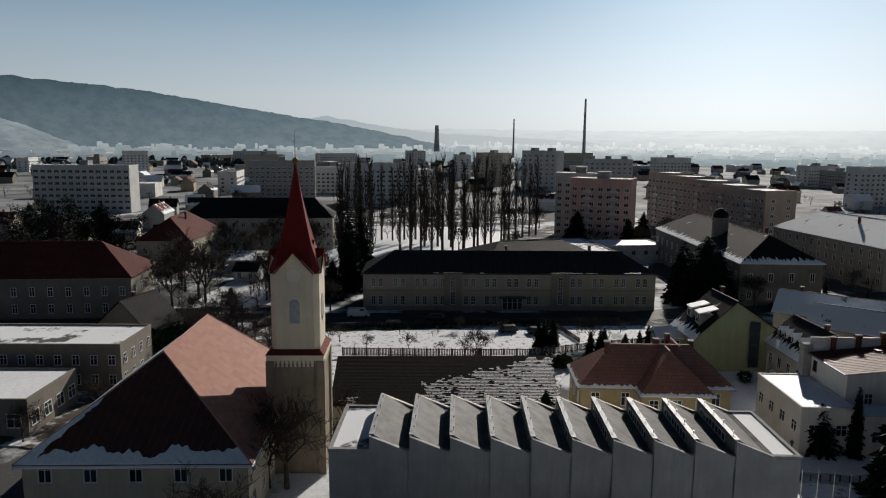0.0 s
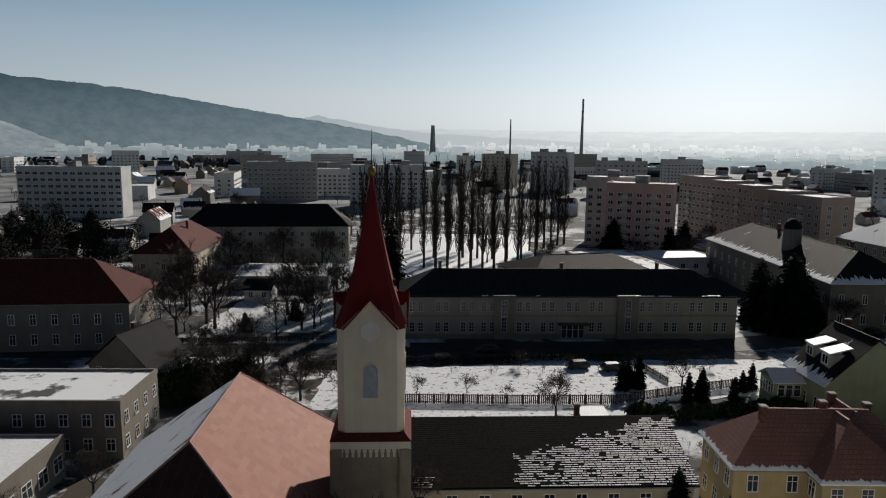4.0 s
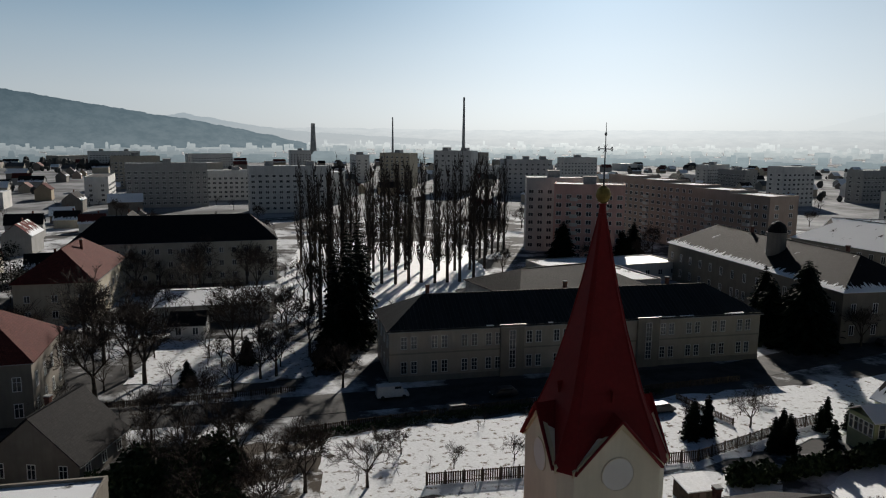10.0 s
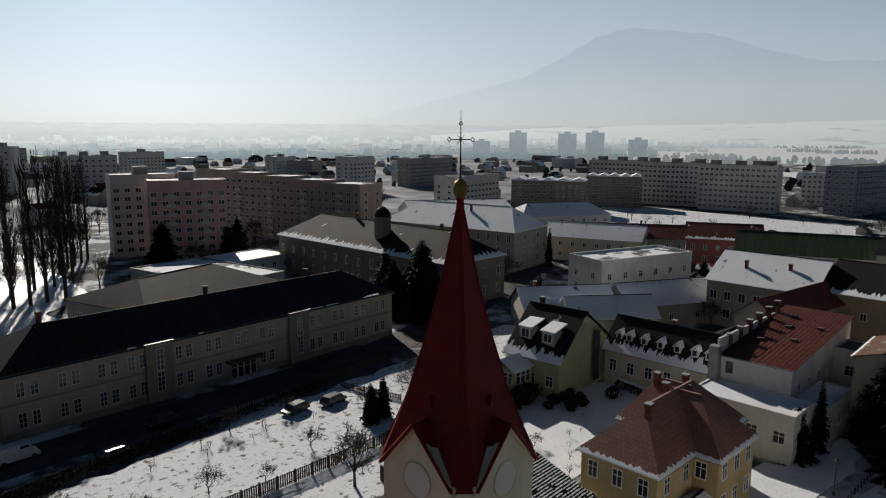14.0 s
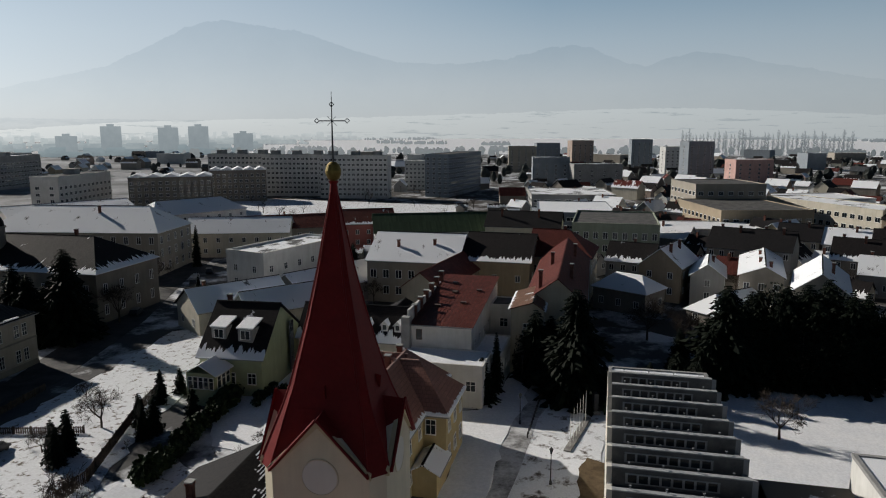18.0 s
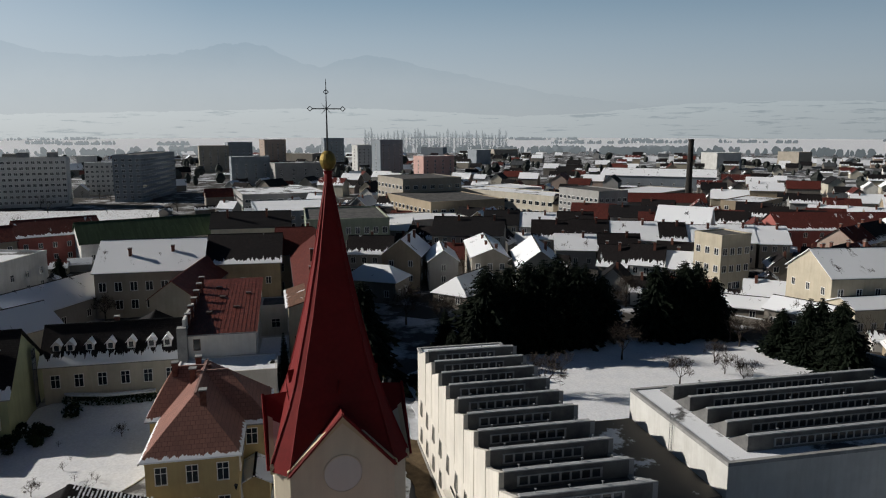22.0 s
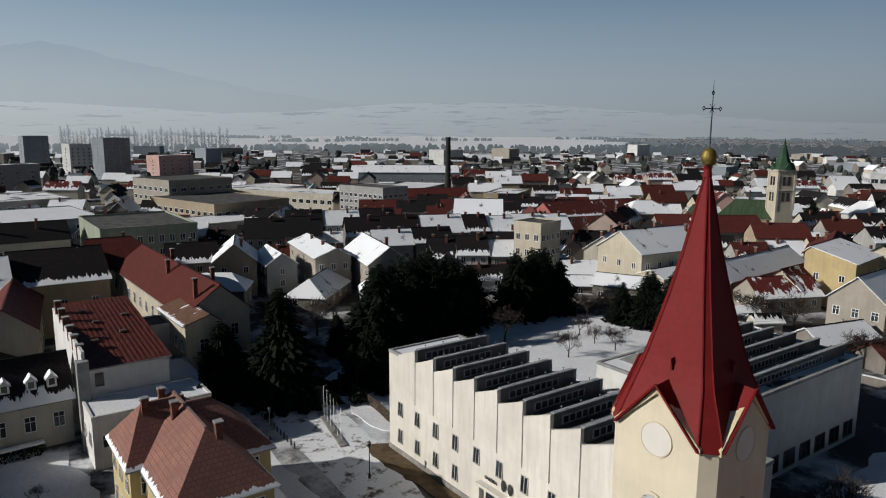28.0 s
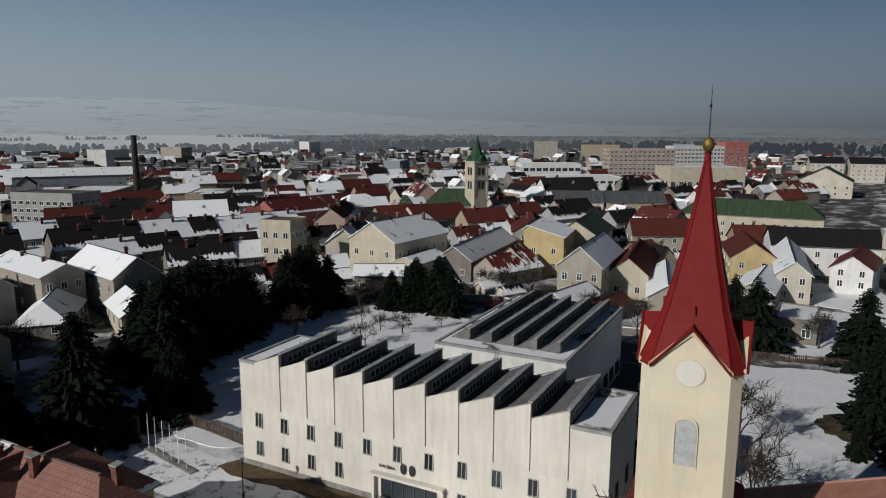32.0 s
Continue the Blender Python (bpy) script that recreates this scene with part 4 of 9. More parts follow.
for x, y in ((-1, -1), (1, -1), (1, 1), (-1, 1)):
    bm = bmesh.new()
    bx(bm, x * (HT + 0.1) - 0.5, x * (HT + 0.1) + 0.5, y * (HT + 0.1) - 0.5, y * (HT + 0.1) + 0.5, -0.5, 14.2)
    part("corner_pier", bm, plaster("church_base", (0.27, 0.225, 0.165), stain=0.8), base)
bm = bmesh.new()
bx(bm, -HT - 0.56, HT + 0.56, -HT - 0.56, HT + 0.56, 14.6, 14.95)
bx(bm, -HT - 0.5, HT + 0.5, -HT - 0.5, HT + 0.5, 14.2, 14.6)
part("cornice", bm, M_CREAM, church)
for s in range(4):
    bm = bmesh.new()
    r = Matrix.Rotation(s * math.pi / 2, 4, "Z")
    for k in range(11):
        x = -2.5 + 0.5 * k
        bx(bm, x - 0.11, x + 0.11, -HT - 0.47, -HT - 0.34, 13.45, 14.19, 0, r)
        bx(bm, x - 0.17, x + 0.17, -HT - 0.49, -HT - 0.345, 13.9, 14.19, 0, r)
    part("corbel_table", bm, M_CREAM, base)["kind"] = "stuff"
bm = bmesh.new()
uv = bm.loops.layers.uv.new("metres")
for s in range(4):
    r = Matrix.Rotation(s * math.pi / 2, 4, "Z")
    o, i = HT + 0.6, HT - 0.02
    pts = [r @ Vector(p) for p in ((-o, -o, 14.95), (o, -o, 14.95), (i, -i, 15.5), (-i, -i, 15.5))]
    prism(bm, pts, 0.06, 0, uv, pts[0], pts[1] - pts[0])
# shade on the skirt is put into a darker red
part("skirt_roof", bm, roofing("skirt_tiles", (0.19, 0.04, 0.03), 0, 0, 0.3, 0.25), church, "narrow skirt roof of red tiles darkened for shade")
# gable mouldings, clock blanks and sound windows of the bell stage
for s in range(4):
    r = Matrix.Rotation(s * math.pi / 2, 4, "Z")
    bm = bmesh.new()
    for x in (-1, 1):
        e = [r @ Vector(p) for p in ((x * (HT - CUT + 0.12), -HT - 0.16, EAVE_Z - 0.42), (x * (HT - CUT + 0.12), -HT - 0.16, EAVE_Z - 0.12), (0, -HT - 0.16, PEAK_Z - 0.1), (0, -HT - 0.16, PEAK_Z - 0.42))]
        q = [p + r.to_3x3() @ Vector((0, 0.2, 0)) for p in e]
        v, w = [bm.verts.new(p) for p in e], [bm.verts.new(p) for p in q]
        bm.faces.new(v if x > 0 else v[::-1])
        for k in range(4):
            bm.faces.new((v[k], v[(k + 1) % 4], w[(k + 1) % 4], w[k]))
    bmesh.ops.recalc_face_normals(bm, faces=bm.faces[:])
    part("gable_moulding", bm, plaster("church_trim", (0.60, 0.50, 0.32)), tower)
    # round clock blank in the gable
    bm = bmesh.new()
    ring = Matrix.Translation((0, -HT, 24.35)) @ Matrix.Rotation(math.pi / 2, 4, "X")
    res = bmesh.ops.create_cone(bm, cap_ends=True, segments=32, radius1=0.83, radius2=0.8, depth=0.1)
    bmesh.ops.transform(bm, matrix=r @ ring, verts=bm.verts[:])
    disc = part("clock_blank", bm, plaster("clock_white", (0.66, 0.62, 0.55), stain=0.1), tower, "blank round plaster disc")
    bm = bmesh.new()
    for k in range(32):
        a0, a1 = 2 * math.pi * k / 32, 2 * math.pi * (k + 1) / 32
        o = [(math.cos(a) * rad, -HT - dy, 24.35 + math.sin(a) * rad) for dy in (0.0, 0.065) for rad, a in ((0.81, a0), (0.86, a0), (0.86, a1), (0.81, a1))]
        v = [bm.verts.new(r @ Vector(p)) for p in o]
        bm.faces.new(v[4:]), bm.faces.new((v[1], v[2], v[6], v[5])), bm.faces.new((v[3], v[0], v[4], v[7]))
    bmesh.ops.remove_doubles(bm, verts=bm.verts[:], dist=0.002)
    part("ring", bm, M_CREAM, disc)
    # arched louvred sound window
    bm = bmesh.new()
    w, z0, z1 = 0.62, 18.6, 20.9
    arc = [(-w, z0), (w, z0), (w, z1)] + [(w * math.cos(a), z1 + w * math.sin(a)) for a in [math.pi * k / 10 for k in range(1, 10)]] + [(-w, z1)]
    v = [bm.verts.new(r @ Vector((x, -HT - 0.02, z))) for x, z in arc]
    bm.faces.new(v)
    win = part("sound_window", bm, surface("pale_louvre", (0.42, 0.43, 0.44), (0.52, 0.53, 0.54), 2.0), tower, "arched pale louvred shutter")
    bm = bmesh.new()
    for k in range(len(arc)):
        (xa, za), (xb, zb) = arc[k], arc[(k + 1) % len(arc)]
        ca, cb = Vector((xa, 0, za - 19.8)), Vector((xb, 0, zb - 19.8))
        oa, ob_ = ca * 1.1, cb * 1.1
        v = [bm.verts.new(r @ Vector((p.x, -HT - dy, p.z + 19.8))) for dy in (0, 0.1) for p in (ca, oa, ob_, cb)]
        bm.faces.new(v[4:]), bm.faces.new((v[1], v[2], v[6], v[5])), bm.faces.new((v[3], v[0], v[4], v[7]))
    part("surround", bm, M_CREAM, win)
    for k in range(14):
        bm = bmesh.new()
        zz = z0 + 0.1 + k * 0.19
        ww = w * 0.94 if zz < z1 else math.sqrt(max(0.02, w * w - (zz - z1) ** 2)) * 0.94
        for sx in (-1, 1):
            xx = sorted((sx * 0.05, sx * ww))
            vs = bx(bm, xx[0], xx[1], -HT - 0.075, -HT - 0.03, zz, zz + 0.12, 0, r)
        part("slat", bm, surface("pale_louvre", (0.42, 0.43, 0.44), (0.52, 0.53, 0.54), 2.0), win)
# spire: four broad faces, four narrow ones that sweep down to the cut corners
PROFILE = ((36.7, 0.11, 0.05), (35.2, 0.36, 0.10), (33.2, 0.69, 0.17), (31.0, 1.12, 0.23), (29.2, 1.53, 0.28), (28.0, 1.81, 0.32), (27.1, 2.08, 0.36))
def spire_ring(z, a, c):
    return [Vector((x, y, z)) for x, y in ((-a + c, -a), (a - c, -a), (a, -a + c), (a, a - c), (a - c, a), (-a + c, a), (-a, a - c), (-a, -a + c))]
bm = bmesh.new()
uv = bm.loops.layers.uv.new("metres")
rings = [spire_ring(*row) for row in PROFILE]
for up, lo in zip(rings, rings[1:]):
    for k in range(8):
        n = (k + 1) % 8
        f = quad(bm, (lo[k], lo[n], up[n], up[k]))
        mid = (lo[k] + lo[n]) / 2
        side = (lo[n] - lo[k]).normalized()
        for loop in f.loops:
            loop[uv].uv = ((loop.vert.co - mid).dot(side) + 0.31, 37 - loop.vert.co.z)
last = rings[-1]
OUT = HT + 0.2
TIP = 0.8
def quarter_turn(s, x, y, z):
    return Matrix.Rotation(s * math.pi / 2, 4, "Z") @ Vector((x, y, z))
for s in range(4):
    a, b, nb = last[2 * s], last[2 * s + 1], last[(2 * s + 2) % 8]
    g = quarter_turn(s, 0, -OUT - 0.08, PEAK_Z)
    ga = quarter_turn(s, 0, -2.12, PEAK_Z + 0.08)
    ca, cb = quarter_turn(s, -OUT + TIP, -OUT, EAVE_Z - 0.3), quarter_turn(s, OUT - TIP, -OUT, EAVE_Z - 0.3)
    cn = quarter_turn(s, OUT, -OUT + TIP, EAVE_Z - 0.3)
    for tri in ((a, b, ga), (a, ga, ca), (ga, g, ca), (ga, b, cb), (g, ga, cb), (b, cb, cn, nb)):
        f = bm.faces.new([bm.verts.new(p) for p in tri])
        for loop in f.loops:
            loop[uv].uv = (loop.vert.co.x + loop.vert.co.y, 37 - loop.vert.co.z)
bmesh.ops.remove_doubles(bm, verts=bm.verts[:], dist=0.002)
bmesh.ops.recalc_face_normals(bm, faces=bm.faces[:])
bmesh.ops.solidify(bm, geom=bm.faces[:], thickness=0.06)
spire = part("spire", bm, RED, church, "steep spire of red painted sheet metal")
# raised seams along the spire's edges
for k in range(8):
    bm = bmesh.new()
    tube(bm, [rings[i][k] for i in range(len(rings))], [0.05] * len(rings), 5)
    part("seam", bm, RED, spire)
for s in range(4):
    r = Matrix.Rotation(s * math.pi / 2, 4, "Z")
    for p, q in ((last[2 * s + 1], quarter_turn(s, OUT - TIP, -OUT, EAVE_Z - 0.26)), (last[(2 * s + 2) % 8], quarter_turn(s, OUT, -OUT + TIP, EAVE_Z - 0.26))):
        bm = bmesh.new()
        tube(bm, [p, q], [0.05, 0.05], 5)
        part("seam", bm, RED, spire)
    for x in (-1, 1):
        bm = bmesh.new()
        tube(bm, [quarter_turn(s, 0, -OUT - 0.13, PEAK_Z + 0.03), quarter_turn(s, x * (OUT - TIP + 0.02), -OUT - 0.04, EAVE_Z - 0.26)], [0.07, 0.07], 5)
        part("verge", bm, RED, spire)
    # little vent hood over each gable
    bm = bmesh.new()
    vs = [(-0.07, -2.12, 28.35), (0.07, -2.12, 28.35), (0, -2.15, 28.9), (-0.07, -1.7, 28.4), (0.07, -1.7, 28.4), (0, -1.6, 29.0)]
    vs = [bm.verts.new(r @ Vector((p[0], p[1] + 0.1, p[2] - 0.75))) for p in vs]
    for q in ((0, 1, 2), (5, 4, 3), (0, 3, 4, 1), (1, 4, 5, 2), (2, 5, 3, 0)):
        bm.faces.new([vs[i] for i in q])
    part("vent_hood", bm, RED, spire)
bm = bmesh.new()
lathe(bm, ((0.1, 36.55), (0.2, 36.62), (0.16, 36.95), (0.2, 37.05), (0.24, 37.1)), 14)
part("collar", bm, RED, church)
bm = bmesh.new()
lathe(bm, ((0.1, 37.08), (0.26, 37.2), (0.35, 37.42), (0.36, 37.56), (0.28, 37.82), (0.12, 37.95)), 18)
bx(bm, -0.37, 0.37, -0.02, 0.02, 37.46, 37.54)
part("ball", bm, M_GOLD, church, "tarnished gilded ball")
bm = bmesh.new()
tube(bm, [(0, 0, 37.9), (0, 0, 39.2), (0, 0, 41.0)], [0.05, 0.035, 0.012], 6)
cross = part("cross", bm, M_BLACK, church, "slender wrought-iron cross")
bm = bmesh.new()
tube(bm, [(0, -0.6, 39.74), (0, 0.6, 39.74)], [0.025, 0.025], 5)
part("arm", bm, M_BLACK, cross)
for y, z in ((-0.7, 39.74), (0.7, 39.74), (0, 40.45)):
    bm = bmesh.new()
    ring = [(0, y + dy, z + dz) for dy, dz in ((-0.11, 0), (0, 0.1), (0.11, 0), (0, -0.1), (-0.11, 0))]
    for p, q in zip(ring, ring[1:]):
        tube(bm, [p, q], [0.02, 0.02], 4)
    part("lozenge", bm, M_BLACK, cross, "open wrought-iron lozenge")
for k in range(4):
    a = math.pi / 4 + k * math.pi / 2
    bm = bmesh.new()
    tube(bm, [(0, 0.05 * math.cos(a), 39.74 + 0.05 * math.sin(a)), (0, 0.3 * math.cos(a), 39.74 + 0.3 * math.sin(a))], [0.018, 0.008], 4)
    part("ray", bm, M_BLACK, cross)
# nave
turn = Matrix.Rotation(radians(TOWER_TURN), 3, "Z")
def rot(x, y):
    v = turn @ Vector((x, y, 0))
    return (v.x, v.y)
NAVE = roofing("church_red_plates", (0.43, 0.19, 0.14), 0.22, 1.5, 0.6, 0.9, 0.6, vary=0.22)
ROOFS["nave"] = NAVE
ROOFS["nave_w"] = roofing("church_plates_under_frost", (0.40, 0.18, 0.14), 0.72, 1.5, 0.6, 0.9, 0.6, vary=0.22)
nave = house("church_nave", "cream church hall under a broad red hipped roof edged with snow", rot(-14, -15.9), rot(-14, 13.5), 11.3, 7.9, 16.3, "cream", "nave", "nave_w",
             hip=(9.2, 3.6), over=0.6, rows=(1.5, 5.6), cols=7, end_cols=5, win=(1.2, 2.0), near=True, category="church")

# lapped roof plates of the nave, in courses up each slope
M_PLATE = leafy("faded_red_plate", (0.35, 0.155, 0.12), (0.43, 0.20, 0.155), 0.65)


def plates(parent, corners, course, width, seed, name="plate_field", mat=None):
    """Plates laid in courses over a slope: corners are eave start, eave end, ridge end, ridge start."""
    rn = random.Random(seed)
    a, b, c, d = [Vector(p) for p in corners]
    along = (b - a).normalized()
    up = ((d - a) - along * (d - a).dot(along)).normalized()
    out = along.cross(up).normalized()
    height = (d - a).dot(up)
    n = int(height / course)
    bm = bmesh.new()
    for row in range(n):
        h0, h1 = row * height / n, (row + 1) * height / n
        lims = [((d - a).dot(along) * h / height, (b - a).length + (c - b).dot(along) * h / height) for h in (h0, h1)]
        x0, x1 = min(l[0] for l in lims), max(l[1] for l in lims)
        x = x0 - width * (0.5 if row % 2 else 0.0)
        while x < x1:
            (xa, xb), (xd, xc) = [(min(max(x, l[0]), l[1]) + 0.012, max(min(x + width, l[1]), l[0]) - 0.012) for l in lims]
            x += width
            if xb - xa < 0.05 and xc - xd < 0.05:
                continue
            xb, xc = max(xb, xa + 0.01), max(xc, xd + 0.01)
            lift, tip = 0.03 + rn.uniform(0, 0.012), 0.012
            p = [a + along * xa + up * (h0 + 0.01) + out * lift, a + along * xb + up * (h0 + 0.01) + out * lift, a + along * xc + up * (h1 + 0.02) + out * tip, a + along * xd + up * (h1 + 0.02) + out * tip]
            v = [bm.verts.new(q) for q in p] + [bm.verts.new(p[0] - out * 0.04), bm.verts.new(p[1] - out * 0.04)]
            bm.faces.new(v[:4]), bm.faces.new((v[4], v[5], v[1], v[0]))
    ob = part(name, bm, mat or M_PLATE, parent)
    ob["kind"] = "stuff"
    return ob


NL, NH = 14.7, 11.3
sl = 8.4 / NH
ye, ze = -NH - 0.6, 7.9 - 0.6 * sl + 0.16
plates(nave, ((-NL - 0.6, ye, ze), (NL + 0.6, ye, ze), (NL - 3.6, 0, 16.46), (-NL + 9.2, 0, 16.46)), 0.6, 0.9, 3)
# hip away from the sun: its shade is put into darker plates
plates(nave, ((-NL - 0.6, -ye, ze), (-NL - 0.6, ye, ze), (-NL + 9.2, 0, 16.46), (-NL + 9.2, 0, 16.46)), 0.6, 0.9, 4, mat=leafy("dark_shade_plate", (0.075, 0.036, 0.032), (0.11, 0.052, 0.044), 0.7))
for p, q in (((-NL - 0.6, ye, ze), (-NL + 9.2, 0, 16.46)), ((-NL - 0.6, -ye, ze), (-NL + 9.2, 0, 16.46)), ((NL + 0.6, ye, ze), (NL - 3.6, 0, 16.46)), ((-NL + 9.2, 0, 16.46), (NL - 3.6, 0, 16.46))):
    bm = bmesh.new()
    tube(bm, [Vector(p) + Vector((0, 0, 0.02)), Vector(q) + Vector((0, 0, 0.02))], [0.11, 0.11], 6)
    part("hip_cap", bm, plaster("hip_cap_red", (0.40, 0.18, 0.14), stain=0.2), nave)
# snow left along the nave's southern eave and in the gutter of its eastern slope
hip_up = Vector((9.8, 0, 16.46 - ze)).normalized()
bm = bmesh.new()
prev = None
for k in range(121):
    y = -11.7 + 23.4 * k / 120
    reach = min(1.35 + 1.5 * noise.noise((y * 0.35, 2, 7)) + 0.45 * noise.noise((y * 1.9, 4, 1)), 11.9 - abs(y))
    reach = max(reach, 0.05)
    p = Vector((-NL - 0.55, y, ze + 0.05))
    q = p + hip_up * reach
    cur = [bm.verts.new(p + Vector((0, 0, 0.01))), bm.verts.new(p + Vector((0, 0, 0.12))), bm.verts.new(q + Vector((0, 0, 0.09))), bm.verts.new(q)]
    if prev:
        for i in range(3):
            bm.faces.new((prev[i], cur[i], cur[i + 1], prev[i + 1]))
    prev = cur
bmesh.ops.recalc_face_normals(bm, faces=bm.faces[:])
part("snow_band", bm, M_SNOW, nave, "ragged band of snow along the eave")
# and up the western hip
foot, apex = Vector((-NL - 0.6, -ye, ze)), Vector((-NL + 9.2, 0, 16.46))
for side, inward, wide in ((0, Vector((0, -1, 0)), 1.0), (1, Vector((1, 0, 0)), 1.6)):
    bm = bmesh.new()
    prev = None
    for k in range(91):
        t = k / 90 * (0.62 if side == 0 else 0.97)
        p = foot.lerp(apex, t)
        w = wide * max(0.12, 1.5 * (1 - t * (1.5 if side == 0 else 0.8)) + 0.55 * noise.noise((t * 9, 3, side)) + 0.2 * noise.noise((t * 41, 5, side)))
        w = min(w, 2 * abs(p.y) if side == 0 else 2.4)
        q = p + inward * w + Vector((0, 0, 0.03))
        cur = [bm.verts.new(p + Vector((0, 0, 0.04))), bm.verts.new(p + Vector((0, 0, 0.14))), bm.verts.new(q + Vector((0, 0, 0.09))), bm.verts.new(q)]
        if prev:
            for i in range(3):
                bm.faces.new((prev[i], cur[i], cur[i + 1], prev[i + 1]))
        prev = cur
    bmesh.ops.recalc_face_normals(bm, faces=bm.faces[:])
    part("snow_drift", bm, M_SNOW, nave, "ragged snow along the roof's hip")

# ---- gallery with the saw-tooth roof ----
GALLERY = pose(7.75, -12.75, 0, 0, 0, 0)     # x along the front to the east, -y to the back
GL, GD, GH, PITCH = 42.15, 10.5, 12.4, 3.63
M_GWHITE = plaster("gallery_ivory", (0.68, 0.635, 0.55), stain=0.4, scale=0.12)
# grey for the back: shade on the ivory walls put into the colour
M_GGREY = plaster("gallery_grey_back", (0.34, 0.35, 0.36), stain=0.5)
M_TOOTH = surface("tooth_sheet", (0.11, 0.11, 0.11), (0.18, 0.178, 0.172), 0.5, 0.7)
gallery = thing("gallery_building", GALLERY, "long ivory gallery building with a saw-tooth skylight roof", "gallery")
bm = bmesh.new()
bx(bm, 0, GL, -GD, 0, -0.5, GH - 0.05)
part("wall", bm, [M_GWHITE], gallery)
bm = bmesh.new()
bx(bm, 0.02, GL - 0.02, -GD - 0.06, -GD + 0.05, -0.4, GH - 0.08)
part("back_wall", bm, M_GGREY, gallery, "grey back wall with its shade put into the colour")
bm = bmesh.new()
bx(bm, 3.5, GL - 2.2, -GD + 0.3, -0.3, GH - 0.02, GH + 0.06)
part("roof", bm, FLATS["dark"], gallery, "dark felt gutters between the skylights")
for x0, x1 in ((0.3, 3.496), (GL - 2.196, GL - 0.3)):
    bm = bmesh.new()
    bx(bm, x0, x1, -GD + 0.3, -0.3, GH - 0.02, GH + 0.06)
    part("flat_roof_end", bm, FLATS["patch"], gallery, "flat roof end under patchy snow")
bm = bmesh.new()
for q in ((-0.06, GL + 0.06, -0.3, 0.06), (-0.06, GL + 0.06, -GD - 0.1, -GD + 0.3), (-0.06, 0.3, -GD + 0.3, -0.3), (GL - 0.3, GL + 0.06, -GD + 0.3, -0.3)):
    bx(bm, *q, GH - 0.12, GH + 0.22)
part("coping", bm, M_CONCRETE, gallery)
bm = bmesh.new()
bx(bm, -0.05, GL + 0.05, 0.0, 0.09, -0.4, 0.7)
part("plinth", bm, M_STONE, gallery)


def tooth(parent, x, y0, y1, z, rise=1.55, width=3.1, panes=8):
    """One skylight: upright glazing on the west, a slope falling to the east."""
    bm = bmesh.new()
    prof = ((0, 0), (0, rise), (0.35, rise + 0.05), (width, 0.1), (width, 0))
    e0 = [bm.verts.new((x + px, y0, z + pz)) for px, pz in prof]
    e1 = [bm.verts.new((x + px, y1, z + pz)) for px, pz in prof]
    bm.faces.new(e0), bm.faces.new(e1[::-1])
    for k in range(5):
        bm.faces.new((e0[k], e1[k], e1[(k + 1) % 5], e0[(k + 1) % 5]))
    bmesh.ops.recalc_face_normals(bm, faces=bm.faces[:])
    ob = part("skylight", bm, M_TOOTH, parent, "grey sheet-metal saw-tooth skylight")
    n = panes
    g0, run = y0 + (y1 - y0) * 0.11, (y1 - y0) * 0.66
    key = ("skypane", round(run / n, 3))
    if key not in SHARED:
        bm = bmesh.new()
        w = abs(run) / n
        bx(bm, -0.05, 0.02, -w / 2 + 0.09, w / 2 - 0.09, 0.4, 1.04)
        d = bpy.data.meshes.new("pane")
        bm.to_mesh(d)
        bm.free()
        d.materials.append(M_GLASS)
        SHARED[key] = d
    for k in range(n):
        p = new("pane", SHARED[key])
        p.parent = ob
        p.location = (x, g0 + run * (k + 0.5) / n, z + 0.08)
    bm = bmesh.new()
    bx(bm, x - 0.06, x + 0.4, min(y0, y1), max(y0, y1), z + rise + 0.03, z + rise + 0.13)
    for za in (1.12, 0.38):
        bx(bm, x - 0.07, x + 0.02, min(g0, g0 + run) - 0.1, max(g0, g0 + run) + 0.1, z + za, z + za + 0.1)
    for k in range(n + 1):
        yy = g0 + run * k / n
        bx(bm, x - 0.065, x + 0.02, yy - 0.09, yy + 0.09, z + 0.48, z + 1.12)
    part("frame", bm, surface("grey_skylight_frame", (0.30, 0.31, 0.32), (0.40, 0.41, 0.42), 1.0, 0.6), ob)
    for k in range(4):
        bm = bmesh.new()
        yy = y0 + (y1 - y0) * (k + 0.5) / 4
        tube(bm, [(x + 0.3, yy, z + rise), (x + 0.3, yy, z + rise + 0.4)], [0.03, 0.03], 5)
        bx(bm, x + 0.22, x + 0.38, yy - 0.08, yy + 0.08, z + rise + 0.36, z + rise + 0.42)
        part("vent_pipe", bm, M_GREYMETAL, ob)
    return ob


NT = 10
X0 = 3.68
for k in range(NT):
    x = X0 + k * PITCH
    tooth(gallery, x, -0.25, -GD + 0.2, GH - 0.1)
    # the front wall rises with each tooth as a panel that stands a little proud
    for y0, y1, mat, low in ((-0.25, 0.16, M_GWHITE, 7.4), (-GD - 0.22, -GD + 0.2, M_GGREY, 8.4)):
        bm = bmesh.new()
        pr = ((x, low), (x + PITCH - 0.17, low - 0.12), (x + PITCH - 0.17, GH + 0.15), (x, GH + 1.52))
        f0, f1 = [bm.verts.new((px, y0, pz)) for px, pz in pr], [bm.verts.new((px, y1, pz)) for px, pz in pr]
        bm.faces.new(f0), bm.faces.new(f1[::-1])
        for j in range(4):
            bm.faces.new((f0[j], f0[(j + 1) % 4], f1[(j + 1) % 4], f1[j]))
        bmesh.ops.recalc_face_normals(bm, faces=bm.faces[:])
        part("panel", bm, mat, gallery)
